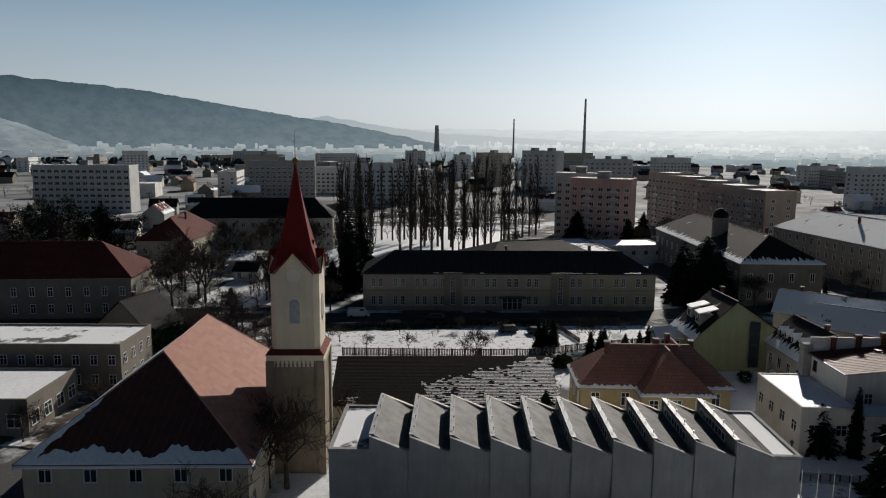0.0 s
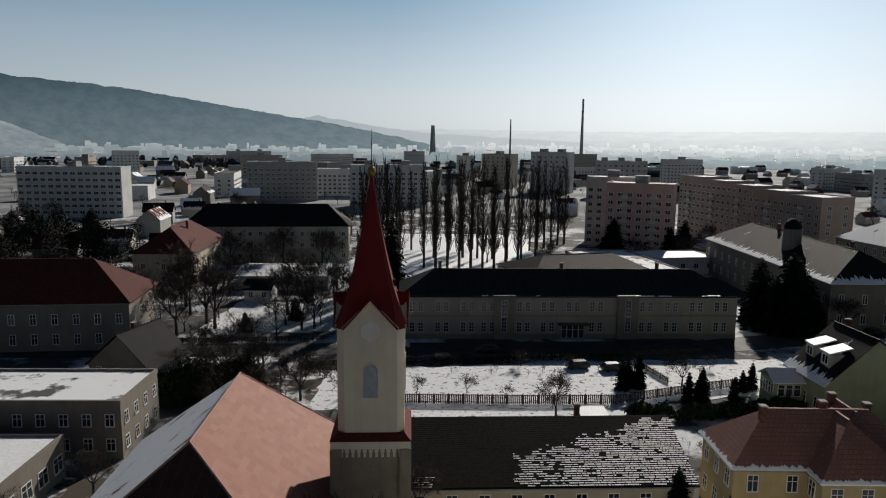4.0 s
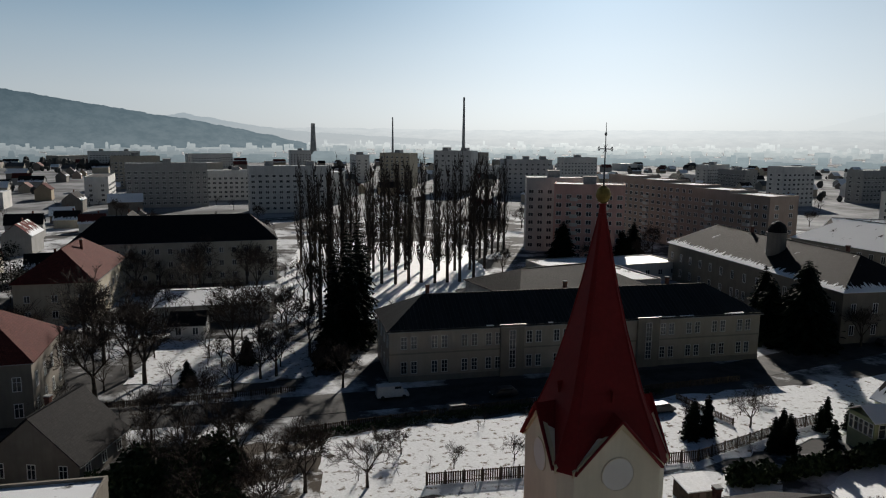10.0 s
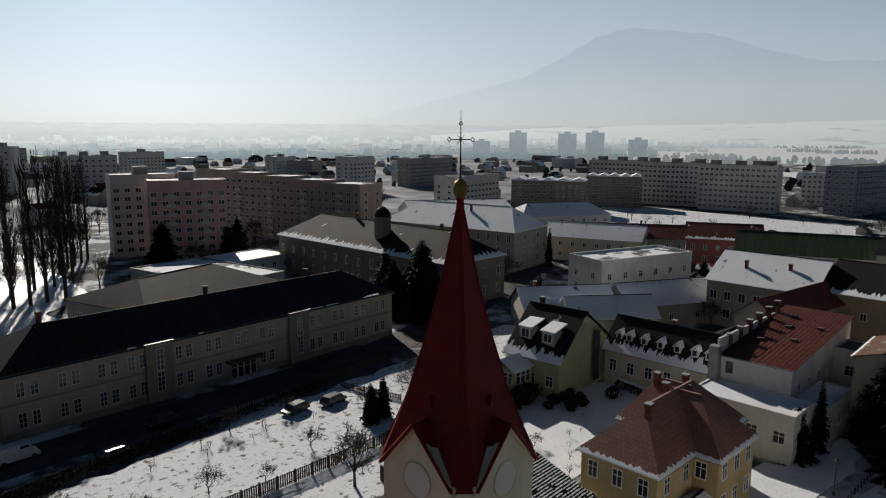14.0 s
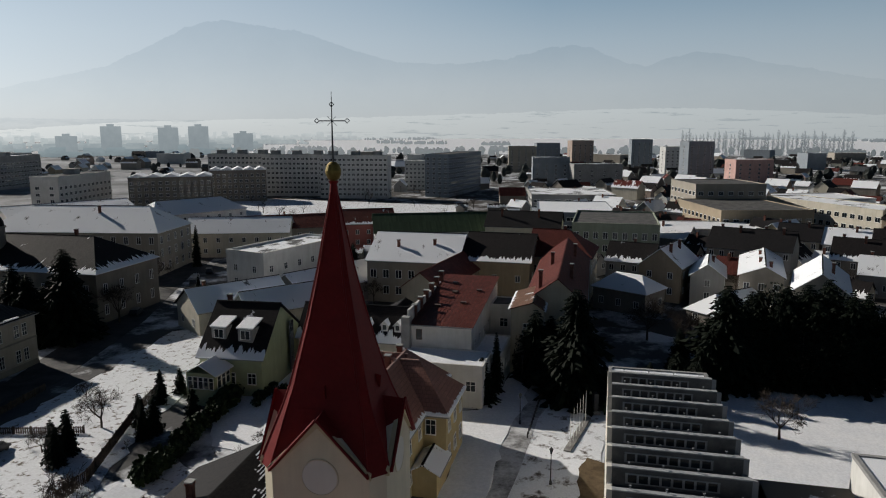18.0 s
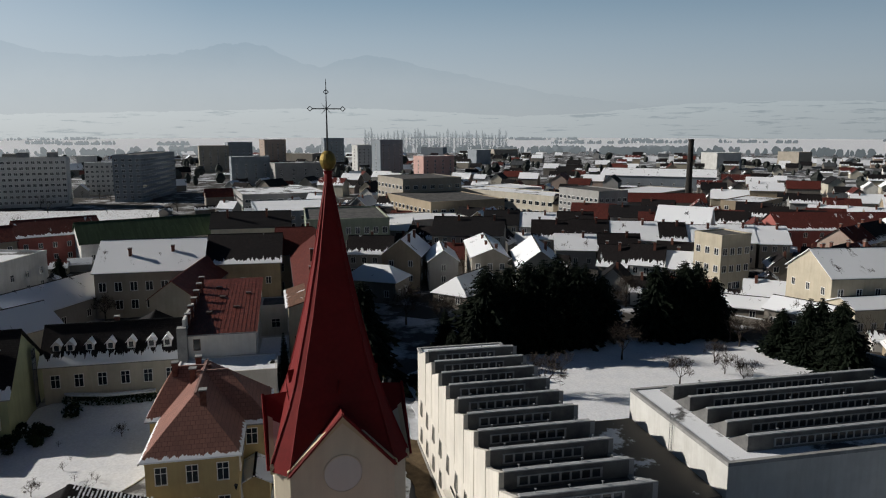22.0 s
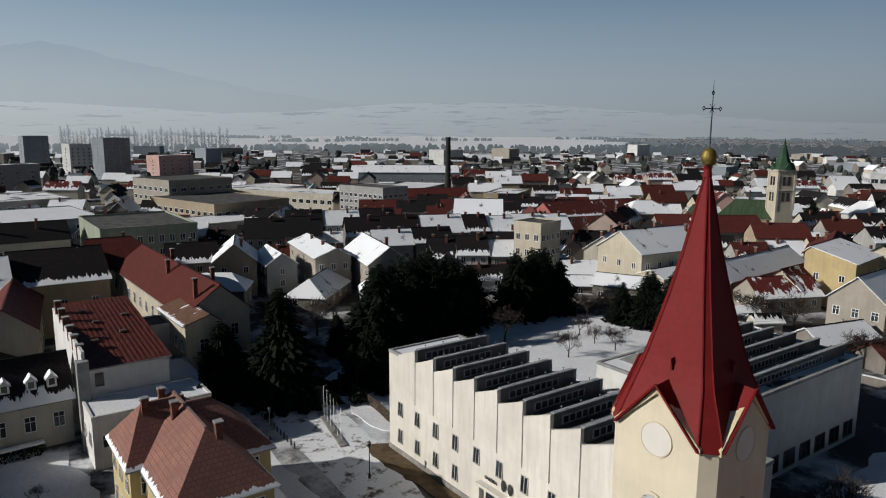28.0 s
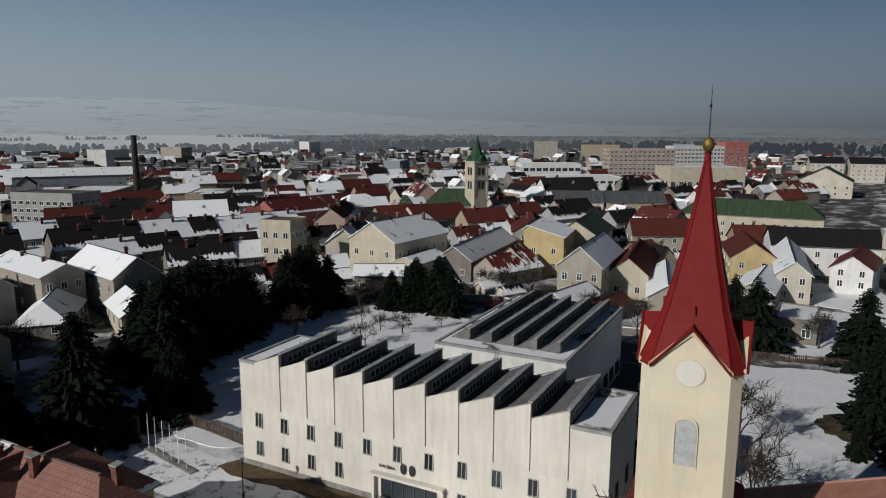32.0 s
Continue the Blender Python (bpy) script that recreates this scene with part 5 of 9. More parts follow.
for k in range(11):
    x = 39.6 - k * PITCH
    for z in (5.0, 1.6):
        if z < 2 and k in (4, 5, 6):     # the entrance
            continue
        window_at(gallery, x, 0.0, z, 180, 0.85, 1.6, (2, 1), plaster("pale_window_stone", (0.42, 0.40, 0.35), 0.7, 0.3))
for y in (-3, -7):
    window_at(gallery, 0.0, y, 5.0, -90, 0.85, 1.55, (1, 1), M_BROWNF)
# entrance with its lettering
DX = GL - 22.0
bm = bmesh.new()
bx(bm, DX - 4.2, DX + 4.2, 0.0, 0.75, 3.2, 3.5)
part("canopy", bm, M_GWHITE, gallery, "flat entrance canopy")
bm = bmesh.new()
for k in range(6):
    bx(bm, DX - 3.2 + k * 1.28 - 0.04, DX - 3.2 + k * 1.28 + 0.04, 0.02, 0.12, 0.2, 2.9)
bx(bm, DX - 3.2, DX + 3.2, 0.02, 0.11, 2.82, 2.95)
door = part("entrance", bm, M_BROWNF, gallery, "brown framed glass entrance")
bm = bmesh.new()
bx(bm, DX - 3.2, DX + 3.2, 0.0, 0.04, 0.2, 2.85)
part("pane", bm, M_GLASS, door)
for side in (-1, 1):
    bm = bmesh.new()
    bx(bm, DX + side * 4.0 - 0.15, DX + side * 4.0 + 0.15, 0.0, 0.5, 0, 3.2)
    part("pier", bm, M_GWHITE, gallery)
text = bpy.data.curves.new("sign", "FONT")
text.body, text.size, text.extrude, text.align_x = "GALÉRIA", 0.5, 0.03, "CENTER"
sign = new("sign", text)
sign.parent = gallery
sign.matrix_basis = pose(DX + 2.5, 0.1, 4.0, 90, 0, 180)
text.materials.append(M_BLACK)
for k in range(8):
    bm = bmesh.new()
    bx(bm, DX - 1.35 - k * 0.36 - 0.12, DX - 1.35 - k * 0.36 + 0.12, 0.06, 0.13, 4.02, 4.34)
    part("letter_bar", bm, M_BLACK, sign)
for side in (-0.45, 0.55):
    bm = bmesh.new()
    lathe(bm, ((0.05, 3.8), (0.28, 4.0), (0.36, 4.4), (0.3, 4.8), (0.08, 5.0)), 8)
    for v in bm.verts:
        v.co = Vector((DX + side + v.co.x, 0.14 + v.co.y * 0.16, v.co.z))
    part("emblem", bm, M_BLACK, gallery)
# back canopy seen over the rear wall
bm = bmesh.new()
bx(bm, 12, 27, -GD - 3.2, -GD - 0.2, 7.0, 7.5)
part("rear_canopy", bm, M_BLACK, gallery, "dark rear canopy")
bm = bmesh.new()
bx(bm, 12.4, 26.6, -GD - 3.0, -GD - 0.2, -0.4, 7.0)
part("rear_wing", bm, M_GGREY, gallery)

hall = thing("exhibition_hall", GALLERY, "separate flat-roofed white hall with five long skylights", "gallery")
HX0, HX1, HY0, HY1, HZ = 10.6, 28.4, -21.3, -50.7, 10.6
bm = bmesh.new()
bx(bm, HX0, HX1, HY1, HY0, -0.5, HZ - 0.04)
part("wall", bm, plaster("hall_grey_white", (0.60, 0.60, 0.57), stain=0.35), hall)
bm = bmesh.new()
bx(bm, HX0 + 0.3, HX1 - 0.3, HY1 + 0.3, HY0 - 0.3, HZ - 0.02, HZ + 0.07)
part("roof", bm, FLATS["patch"], hall)
bm = bmesh.new()
for q in ((HX0 - 0.06, HX1 + 0.06, HY0 - 0.35, HY0 + 0.06), (HX0 - 0.06, HX1 + 0.06, HY1 - 0.06, HY1 + 0.35), (HX0 - 0.06, HX0 + 0.35, HY1 + 0.35, HY0 - 0.35), (HX1 - 0.35, HX1 + 0.06, HY1 + 0.35, HY0 - 0.35)):
    bx(bm, *q, HZ - 0.15, HZ + 0.2)
part("coping", bm, M_CONCRETE, hall)
for k in range(5):
    tooth(hall, HX0 + 1.7 + k * 3.1, HY0 - 3.0, HY1 + 1.5, HZ - 0.05, panes=20, width=2.9)
for k in range(8):
    window_at(hall, HX0, HY0 - 2.5 - k * 3.5, 0.8, -90, 2.2, 1.9, (2, 1), M_BROWNF)
link = thing("gallery_link", GALLERY, "low flat-roofed link between gallery and hall", "gallery")
bm = bmesh.new()
bx(bm, HX0 + 0.6, HX1 - 0.4, -21.25, -10.8, -0.5, 7.3)
part("wall", bm, M_GGREY, link)
bm = bmesh.new()
bx(bm, HX0 + 0.5, HX1 - 0.3, -21.25, -10.8, 7.31, 7.5)
part("roof", bm, surface("brown_felt_with_snow", (0.15, 0.135, 0.115), (0.82, 0.84, 0.87), 0.16, 0.85, 0.3, 0.03, 0.56, 0.6), link)
bm = bmesh.new()
for sx in (-0.25, 0.25):
    tube(bm, [(HX0 + 9 + sx, -21.15, 7.5), (HX0 + 9 + sx, -21.15, 11.6)], [0.03, 0.03], 5)
for k in range(12):
    tube(bm, [(HX0 + 8.75, -21.15, 7.7 + k * 0.3), (HX0 + 9.25, -21.15, 7.7 + k * 0.3)], [0.02, 0.02], 4)
part("ladder", bm, M_GREYMETAL, hall)

# ---- long school across the street ----
M_DULLF = plaster("dull_window_paint", (0.58, 0.57, 0.54), 0.6, 0.3)
school = house("school_building", "long two-storey school with soiled walls and a black seamed roof", (-3.2, 86.5), (66.3, 89.8), (7.6, 7.6), 9.1, 13.2, "beige", "black", hip=(7, 7), rows=(1.6, 5.7), cols=0, end_cols=4,
               win=(1.0, 1.9), near=True, chims=((0.12, 2.2, 1.2), (0.5, 2.5, 0.8), (0.8, 2.0, 1.0)), category="school", sides="rab", frame_mat=M_DULLF)
for c in (-31.5, -26.3, -21.1, -16.9, -9.6, -4.6, 0.6, 5.4, 15.8, 21.0, 26.2, 31.4):
    for dx in (-0.85, 0.85):
        for z in (1.5, 5.75):
            if z < 2 and abs(c - 0.5) < 2:
                continue
            window_at(school, c + dx, -7.6, z, 0, 0.9, 1.95, (2, 3), M_DULLF)
for name, z0, z1, proud in (("plinth", -0.4, 1.0, 0.1), ("string_course", 4.75, 5.0, 0.12), ("cornice", 8.7, 9.0, 0.25)):
    bm = bmesh.new()
    bx(bm, -34.8, 34.8, -7.6 - proud, -7.55, z0, z1)
    part(name, bm, plaster("school_trim", (0.22, 0.195, 0.155), stain=0.5), school)
bm = bmesh.new()     # standing seams of the front slope
for k in range(92):
    x = -34.5 + 69.0 * k / 91
    top = min(1.0, max(0.06, (34.9 - abs(x)) / 7.2))
    a, b = Vector((x, -8.05, 8.86 + 0.17)), Vector((x, -8.05 + 8.0 * top, 8.86 + 0.17 + 4.33 * top))
    tube(bm, [a, b], [0.028, 0.028], 4, cap=False)
seams = part("standing_seam", bm, M_BLACK, school)
seams["kind"] = "stuff"
bm = bmesh.new()     # thin snow caught at the gutter
rnd = random.Random(3)
x = -34
while x < 34:
    ln = rnd.uniform(0.5, 3.0)
    if rnd.random() < 0.45:
        bx(bm, x, x + ln, -8.0, -8.0 + rnd.uniform(0.15, 0.5), 9.02, 9.09 + rnd.uniform(0.02, 0.12))
    x += ln + rnd.uniform(0.1, 1.2)
part("gutter_snow", bm, M_SNOW, school)["kind"] = "stuff"


def bay(x, y, turn, w, d, z):
    root = thing("school_bay", pose(x, y, 0, 0, 0, turn), "shallow projecting stair bay with tall windows on the school front", "school", "stair bays")
    bm = bmesh.new()
    bx(bm, -w / 2, w / 2, -d, 0.3, -0.4, z)
    part("wall", bm, WALLS["drab"], root)
    bm = bmesh.new()
    bx(bm, -w / 2 - 0.2, w / 2 + 0.2, -d - 0.2, 0.3, z, z + 0.2)
    part("cornice", bm, M_BLACK, root)
    window_at(root, 0, -d, 1.6, 0, 1.0, 3.0, (2, 4), M_DULLF)
    window_at(root, 0, -d, 4.9, 0, 1.0, 3.2, (2, 4), M_DULLF)


bay(18.3, 80.0, 2.7, 4.2, 0.6, 9.0)
bay(43.8, 81.2, 2.7, 4.2, 0.6, 9.0)
ent = thing("school_entrance", pose(32.5, 80.6, 0, 0, 0, 2.7), "glazed school entrance under a flat canopy", "entrance")
bm = bmesh.new()
bx(bm, -3.2, 3.2, -1.6, 0.3, 3.1, 3.4)
part("canopy", bm, M_BLACK, ent)
for k in range(4):
    window_at(ent, -1.8 + k * 1.2, -0.3, 0.3, 0, 1.0, 2.6, (1, 2), M_DULLF)
house("school_gym", "hipped sports hall behind the school", (24, 118), (58, 128), 12, 7, 11, "grey", "dark", hip=(8, 8), rows=(3,), cols=6, end_cols=3, win=(1.2, 1.6))
block("school_annex", "low flat annex with a pale sheet roof", 56, 140, 20, 34, 10, 6.5, "grey", (2,), 5, 7, roof="patch", category="school")
block("school_annex", "low annex under smooth snow", 78, 160, 22, 14, 10, 5, "white", (2,), 5, 3, roof="snow", category="school")

# ---- yellow villa, low house, neighbours ----
house("villa", "yellow two-storey villa with a faded red hipped roof", (35.9, 12.0), (56.0, 12.0), (4.3, 4.3), 8.1, 12.3, "yellow", "rust_s", "plates", hip=(4.8, 4.4), rows=(1.6, 5.1), cols=5, end_cols=3, win=(1.0, 1.7),
      chims=((0.2, -0.9, 0.6), (0.56, 1.0, 0.5), (0.67, 3.2, 0.6), (0.8, 1.0, 0.3)), near=True)
house("villa_wing", "projecting yellow wing of the villa under faded red sheets", (48.0, 12.2), (48.0, 5.0), (4.5, 4.5), 8.0, 12.2, "yellow", "rust_s", hip=(0, 4.3), rows=(1.6, 5.1), cols=2, end_cols=3, win=(1.1, 1.7), near=True)
house("villa_wing", "north wing of the villa under faded red sheets", (50.0, 11.8), (50.0, 17.6), (4.2, 4.2), 8.2, 12.2, "yellow", "plates", hip=(0, 2.2), rows=(1.6, 5.1), cols=2, end_cols=3, win=(1.0, 1.6), near=True)
house("villa_porch", "small yellow porch of the villa with a snowy roof", (38.6, 6.4), (43.4, 6.4), (1.5, 1.5), 3.2, 4.0, "yellow", "snow", rows=(), near=True, category="porch")
low_house = house("low_house", "long low cream house under dark tiles streaked with snow", (1.5, 20.6), (33.2, 22.3), (10.0, 7.5), 3.6, 7.1, "cream", "dark", rows=(0.9,), cols=9, end_cols=2, win=(1.1, 1.5), near=True, chims=((0.68, 2.4, 0.7),))
# tile courses of its front slope, with the snow that still lies on them
slope = Vector((0, 10.45, 3.66)).normalized()
run, lift = Vector((0, 10.45, 3.66)).length, Vector((0, -slope.z, slope.y))
foot = Vector((-15.87, -10.45, 3.45))
rnd = random.Random(19)
drift = bmesh.new()
for row in range(33):
    v = row / 33
    bm = bmesh.new()
    at = foot + slope * (row * run / 33)
    p = [at + lift * 0.17, at + lift * 0.186, at + slope * 0.33 + lift * 0.165, at + slope * 0.33 + lift * 0.14]
    lo, hi = [bm.verts.new(q - Vector((0.4, 0, 0))) for q in p], [bm.verts.new(q + Vector((32.1, 0, 0))) for q in p]
    for i in range(4):
        bm.faces.new((lo[i], lo[(i + 1) % 4], hi[(i + 1) % 4], hi[i]))
    bm.faces.new(lo[::-1]), bm.faces.new(hi)
    bmesh.ops.recalc_face_normals(bm, faces=bm.faces[:])
    part("tile_course", bm, surface("black_tiles", (0.008, 0.007, 0.007), (0.018, 0.015, 0.014), 3.0, 1.0, 0.6, 0.03), low_house)
    x = 0.0
    while x < 31.9:
        ln = rnd.uniform(0.15, 0.8)
        s = x / 31.7
        top = 0.42 + 0.56 * max(0.0, s - 0.42) / 0.58 + 0.14 * noise.noise((x * 0.5, 3, 1)) + 0.05 * rnd.uniform(-1, 1)
        left = 0.38 + 0.05 * noise.noise((v * 7, 5, 2))
        thick = (s > left and v < top) or (0.01 < s < 0.1 and v < 0.13)
        chance = 0.93 if s > 0.55 else 0.78
        if thick and rnd.random() < chance:
            deep = min(0.17, 0.085 + 0.08 * s + rnd.uniform(-0.05, 0.05))
            q = at + Vector((x, 0, 0))
            c = [q + slope * 0.03 + lift * 0.19, q + slope * (0.03 + deep) + lift * 0.175]
            quad(drift, [c[0] + lift * 0.03, c[0] + lift * 0.03 + Vector((ln, 0, 0)), c[1] + lift * 0.03 + Vector((ln, 0, 0)), c[1] + lift * 0.03])
            quad(drift, [c[0], c[0] + Vector((ln, 0, 0)), c[0] + lift * 0.03 + Vector((ln, 0, 0)), c[0] + lift * 0.03])
        x += ln + rnd.uniform(0.0, 0.12)
part("snow_strip", drift, M_SNOW, low_house, "thin snow lying in strips along the tile courses")["kind"] = "stuff"
house("gabled_house", "pale green gabled house with a black roof and snowy dormers", (67.4, 47.4), (68.1, 37.6), (7.2, 10.4), (6.4, 5.8), 12.8, "green", "dark_s", "dark", rows=(2.0,), cols=3, end_cols=0, win=(1.2, 1.6), near=True, chims=((0.12, 1.2, 0.7),))
house("dormer_house", "long cream house with dark roof and white dormers", (78.0, 37.2), (78.4, 18.6), (4.3, 4.6), 6.2, 10.6, "ivory", "dark_s", "dark", rows=(2.4,), cols=6, end_cols=2, win=(1.1, 1.8), near=True, chims=((0.5, 0.6, 0.6),))
# long house under one slope of red sheets, its blind west wall above a snowy terrace
rh = thing("red_roofed_house", pose(83.0, 12.3, 0), "white house under a single shallow slope of red sheet metal", "house")
bm = bmesh.new()
w0 = [bm.verts.new((-12.0, y, z)) for y, z in ((-4.8, -0.5), (4.8, -0.5), (4.8, 9.9), (-4.8, 9.9))]
w1 = [bm.verts.new((13.0, v.co.y, 12.5 if v.co.z > 1 else -0.5)) for v in w0]
bm.faces.new(w0[::-1]), bm.faces.new(w1)
for k in range(4):
    bm.faces.new((w0[k], w0[(k + 1) % 4], w1[(k + 1) % 4], w1[k]))
bmesh.ops.recalc_face_normals(bm, faces=bm.faces[:])
part("wall", bm, WALLS["white"], rh)
bm = bmesh.new()
uv = bm.loops.layers.uv.new("metres")
prism(bm, [(-12.4, -5.1, 9.98), (13.2, -5.1, 12.66), (13.2, 5.0, 12.66), (-12.4, 5.0, 9.98)], 0.14, 0, uv, (-12.4, -5.1, 9.98), (0, 1, 0))
rf = part("roof", bm, ROOFS["rust"], rh)
for k in range(17):
    bm = bmesh.new()
    y = -4.9 + k * 0.6125
    tube(bm, [(-12.4, y, 10.14), (13.2, y, 12.82)], [0.03, 0.03], 4)
    part("seam", bm, ROOFS["rust"], rf)
bm = bmesh.new()
bx(bm, -12.6, -12.4, -5.1, 5.0, 9.8, 9.95)
part("gutter", bm, M_GREYMETAL, rf)
bm = bmesh.new()
bx(bm, -12.2, 13.0, 4.85, 5.2, -0.4, 12.2)
part("fire_wall", bm, WALLS["white"], rh, "pale fire wall along the north side")
for k in range(6):
    chimney(rh, -9.0 + k * 3.6, 4.9, 10.3 + 0.35 * k, 12.2 + 0.36 * k, 0.7)
bm = bmesh.new()
bx(bm, -13.2, -11.9, 4.6, 5.9, -0.4, 11.2)
part("corner_chimney", bm, M_CONCRETE, rh, "broad pale chimney stack at the corner")
for x, y in ((-4.0, 2.4), (-2.0, -1.5), (3.0, 1.0), (4.5, -3.0), (8.0, 2.0)):
    bm = bmesh.new()
    z = 10.14 + (x + 12.4) * 0.1047
    bx(bm, x - 0.35, x + 0.35, y - 0.45, y + 0.45, z - 0.1, z + 0.16)
    part("roof_hatch", bm, M_BROWNF, rf)
window_at(rh, -12.0, 3.4, 7.6, -90, 0.8, 1.5, (1, 1), M_BROWNF)
for x in (-9, -5, -1, 3, 7, 11):
    for z in (2.0, 5.6):
        window_at(rh, x, -4.8, z, 0, 1.0, 1.6, (2, 2), M_WHITE)
block("low_annex", "white annex with a snow-covered flat terrace", 67.4, 11.2, 7.0, 13.4, 0, 6.2, "white", (2.6,), 2, 4, roof="snow", near=True, category="house", parapet=0.25)
block("side_annex", "low white side building with a snowy flat roof", 76.5, 5.2, 10.5, 4.4, -1, 5.6, "white", (2.4,), 3, 1, roof="snow", near=True, category="house", parapet=0.25)
block("side_annex", "white side building with a flat roof", 91.0, 5.0, 6.0, 4.8, -1, 9.2, "white", (2.0, 5.6), 2, 1, roof="dark", near=True, category="house", parapet=0.25)
house("red_terrace", "long cream town house under a red tiled roof", (131, -3.2), (86, -4.2), (5.4, 4.6), 11.0, 15.0, "cream", "red", rows=(2.0, 6.6), cols=11, end_cols=2, win=(1.1, 1.8), near=True, chims=((0.3, 2, 0.8), (0.55, -2, 0.8), (0.8, 2, 0.8), (0.95, -3, 0.8)), sides="rlab")
house("red_corner_house", "cream corner house with a steep red roof", (141, 5.5), (140, -9.0), (8.5, 8.5), 10.6, 15.6, "cream", "red", hip=(0, 6), rows=(2.0, 6.4), cols=5, end_cols=4, win=(1.1, 1.8), near=True, chims=((0.5, 2, 0.6),))
house("terrace_annex", "cream annex with a rusty roof under thin snow", (92.5, -0.4), (80.4, -0.8), (3.6, 1.6), 11.0, 12.1, "cream", "worn", rows=(2.0, 6.6), cols=4, end_cols=1, win=(1.1, 1.8), near=True)
house("white_roofed_house", "two-storey house under a snow-white roof", (131, 42), (131, 20.8), (9.5, 8.0), 10.0, 15.2, "beige", "snow", rows=(2, 5.8), cols=7, end_cols=2, win=(1.3, 1.8), chims=((0.3, -5, -1.2), (0.7, -4, -1.0)))
house("dark_roofed_house", "ochre house under a dark roof fringed with snow", (134.8, 20.2), (134.4, 4.4), (10.5, 7.5), 10.4, 15.2, "ochre", "dark_s", rows=(5.6,), cols=3, end_cols=2)
house("red_lean_to", "long side building under a faded red roof", (126, 20.2), (101, 23.6), 4.2, 8.6, 11.8, "beige", "rust", rows=(2.5,), cols=5, end_cols=1)
house("shed_row", "row of sheds with slanting brown roofs", (100, 26.5), (84, 26), 4.0, 4.5, 6.6, "bare", "dark", rows=(1.2,), cols=3, end_cols=1)
block("parapet_house", "white-walled building with a flat snow-patched roof behind parapets", 139, 70.5, 31, 12.5, -16, 9.4, "white", (1.6, 5.0), 6, 2, win=(1.1, 1.5), roof="patch", parapet=0.7, near=True, category="building")
house("street_house", "low street-side house under a snowy grey roof", (90, 68.5), (106, 57), 5.6, 5.0, 8.6, "ivory", "grey_s", "dark", rows=(1.4,), cols=4, end_cols=2, chims=((0.2, 1.0, 0.8),))
house("street_house", "low house under grey seamed sheets", (92, 58), (106, 47), 4.6, 4.6, 8.0, "ivory", "grey_s", rows=(1.2,), cols=3, end_cols=2)
house("grey_roofed_barn", "long barn with a dull grey roof", (108, 56), (132, 44), 6.0, 5.0, 8.6, "grey", "grey_s", rows=(1.2,), cols=4, end_cols=1)
# office building, old school by the street
house("office_building", "three-storey office building with a snowy hipped roof", (137.5, 158), (145.6, 108.5), 10.5, 12.2, 18.2, "beige", "snow", hip=(9, 7), rows=(1.5, 5.2, 8.8), cols=14, end_cols=5, win=(1.1, 1.9), category="office", chims=((0.6, -3, 0.2),))
house("old_college", "old two-storey college with a dark snow-flecked hipped roof", (98, 158), (99.2, 88.5), 10.2, 11.0, 16.8, "drab", "dark_s", hip=(8, 8), rows=(1.8, 6.2), cols=14, end_cols=4, win=(1.0, 2.0), category="school", chims=((0.35, 0, 1.5), (0.8, 2, 1.0)))

house("street_terrace", "ivory two-storey street house with a snowy roof", (168, 118), (178, 88), 7, 8, 12, "ivory", "snow", rows=(1.4, 4.8), cols=8, end_cols=2)
house("street_terrace", "beige two-storey street house", (178, 105), (192, 82), 7, 8, 11.5, "beige", "rust", rows=(1.4, 4.8), cols=7, end_cols=2, chims=((0.5, 2, 0.8),))
house("street_terrace", "dull red house with an arched window", (194, 82), (204, 62), 8, 8.5, 12.5, "red", "red_s", rows=(1.4, 4.8), cols=6, end_cols=2)
house("green_roofed_hall", "long hall under a dark green roof", (190, 64), (206, 24), 9, 7, 12, "white", "green", rows=(2,), cols=7, end_cols=2)

# ---- apartment blocks ----
PINKW = (1.5, 4.3, 7.1, 9.9, 12.7, 15.5, 18.3, 21.1)
block("pink_block", "nine-storey pink panel block with balconies", 76.5, 193, 23, 14, -22, 25.6, "pink", PINKW, 7, 3, win=(1.6, 1.3), roof="patch", penthouse=1, group="panel blocks", sides="fs")
block("grey_block", "nine-storey pale grey panel block", 72, 218, 20, 14, -14, 26.5, "panel", PINKW, 6, 3, win=(1.6, 1.3), roof="patch", penthouse=1, group="panel blocks", sides="fs")
for k in range(5):
    block("brown_block", "brick-brown panel block in a stepped row", 120 + k * 3.9, 252 - k * 17.0, 17.5, 13, -77, 25.5 - k * 0.8, "brown", PINKW[:8 - (k > 2)], 5, 2, win=(1.5, 1.3), roof="patch", group="stepped brown blocks", sides="fe")


def balconies(root, xs, y, rows, w=2.6, d=1.1):
    """Slab balconies with solid fronts, one over another on a block's long front."""
    key = ("balcony", w, d)
    if key not in SHARED:
        bm = bmesh.new()
        bx(bm, -w / 2, w / 2, -d, 0, -0.16, 0)
        bx(bm, -w / 2, w / 2, -d, -d + 0.08, 0, 1.0)
        for sx in (-w / 2, w / 2 - 0.08):
            bx(bm, sx, sx + 0.08, -d + 0.08, 0, 0, 1.0)
        data = bpy.data.meshes.new("balcony")
        bm.to_mesh(data)
        bm.free()
        data.materials.append(WALLS["panel"])
        SHARED[key] = data
    for x in xs:
        for z in rows:
            ob = new("balcony", SHARED[key])
            ob.parent = root
            ob.location = (x, y, z - 0.5)


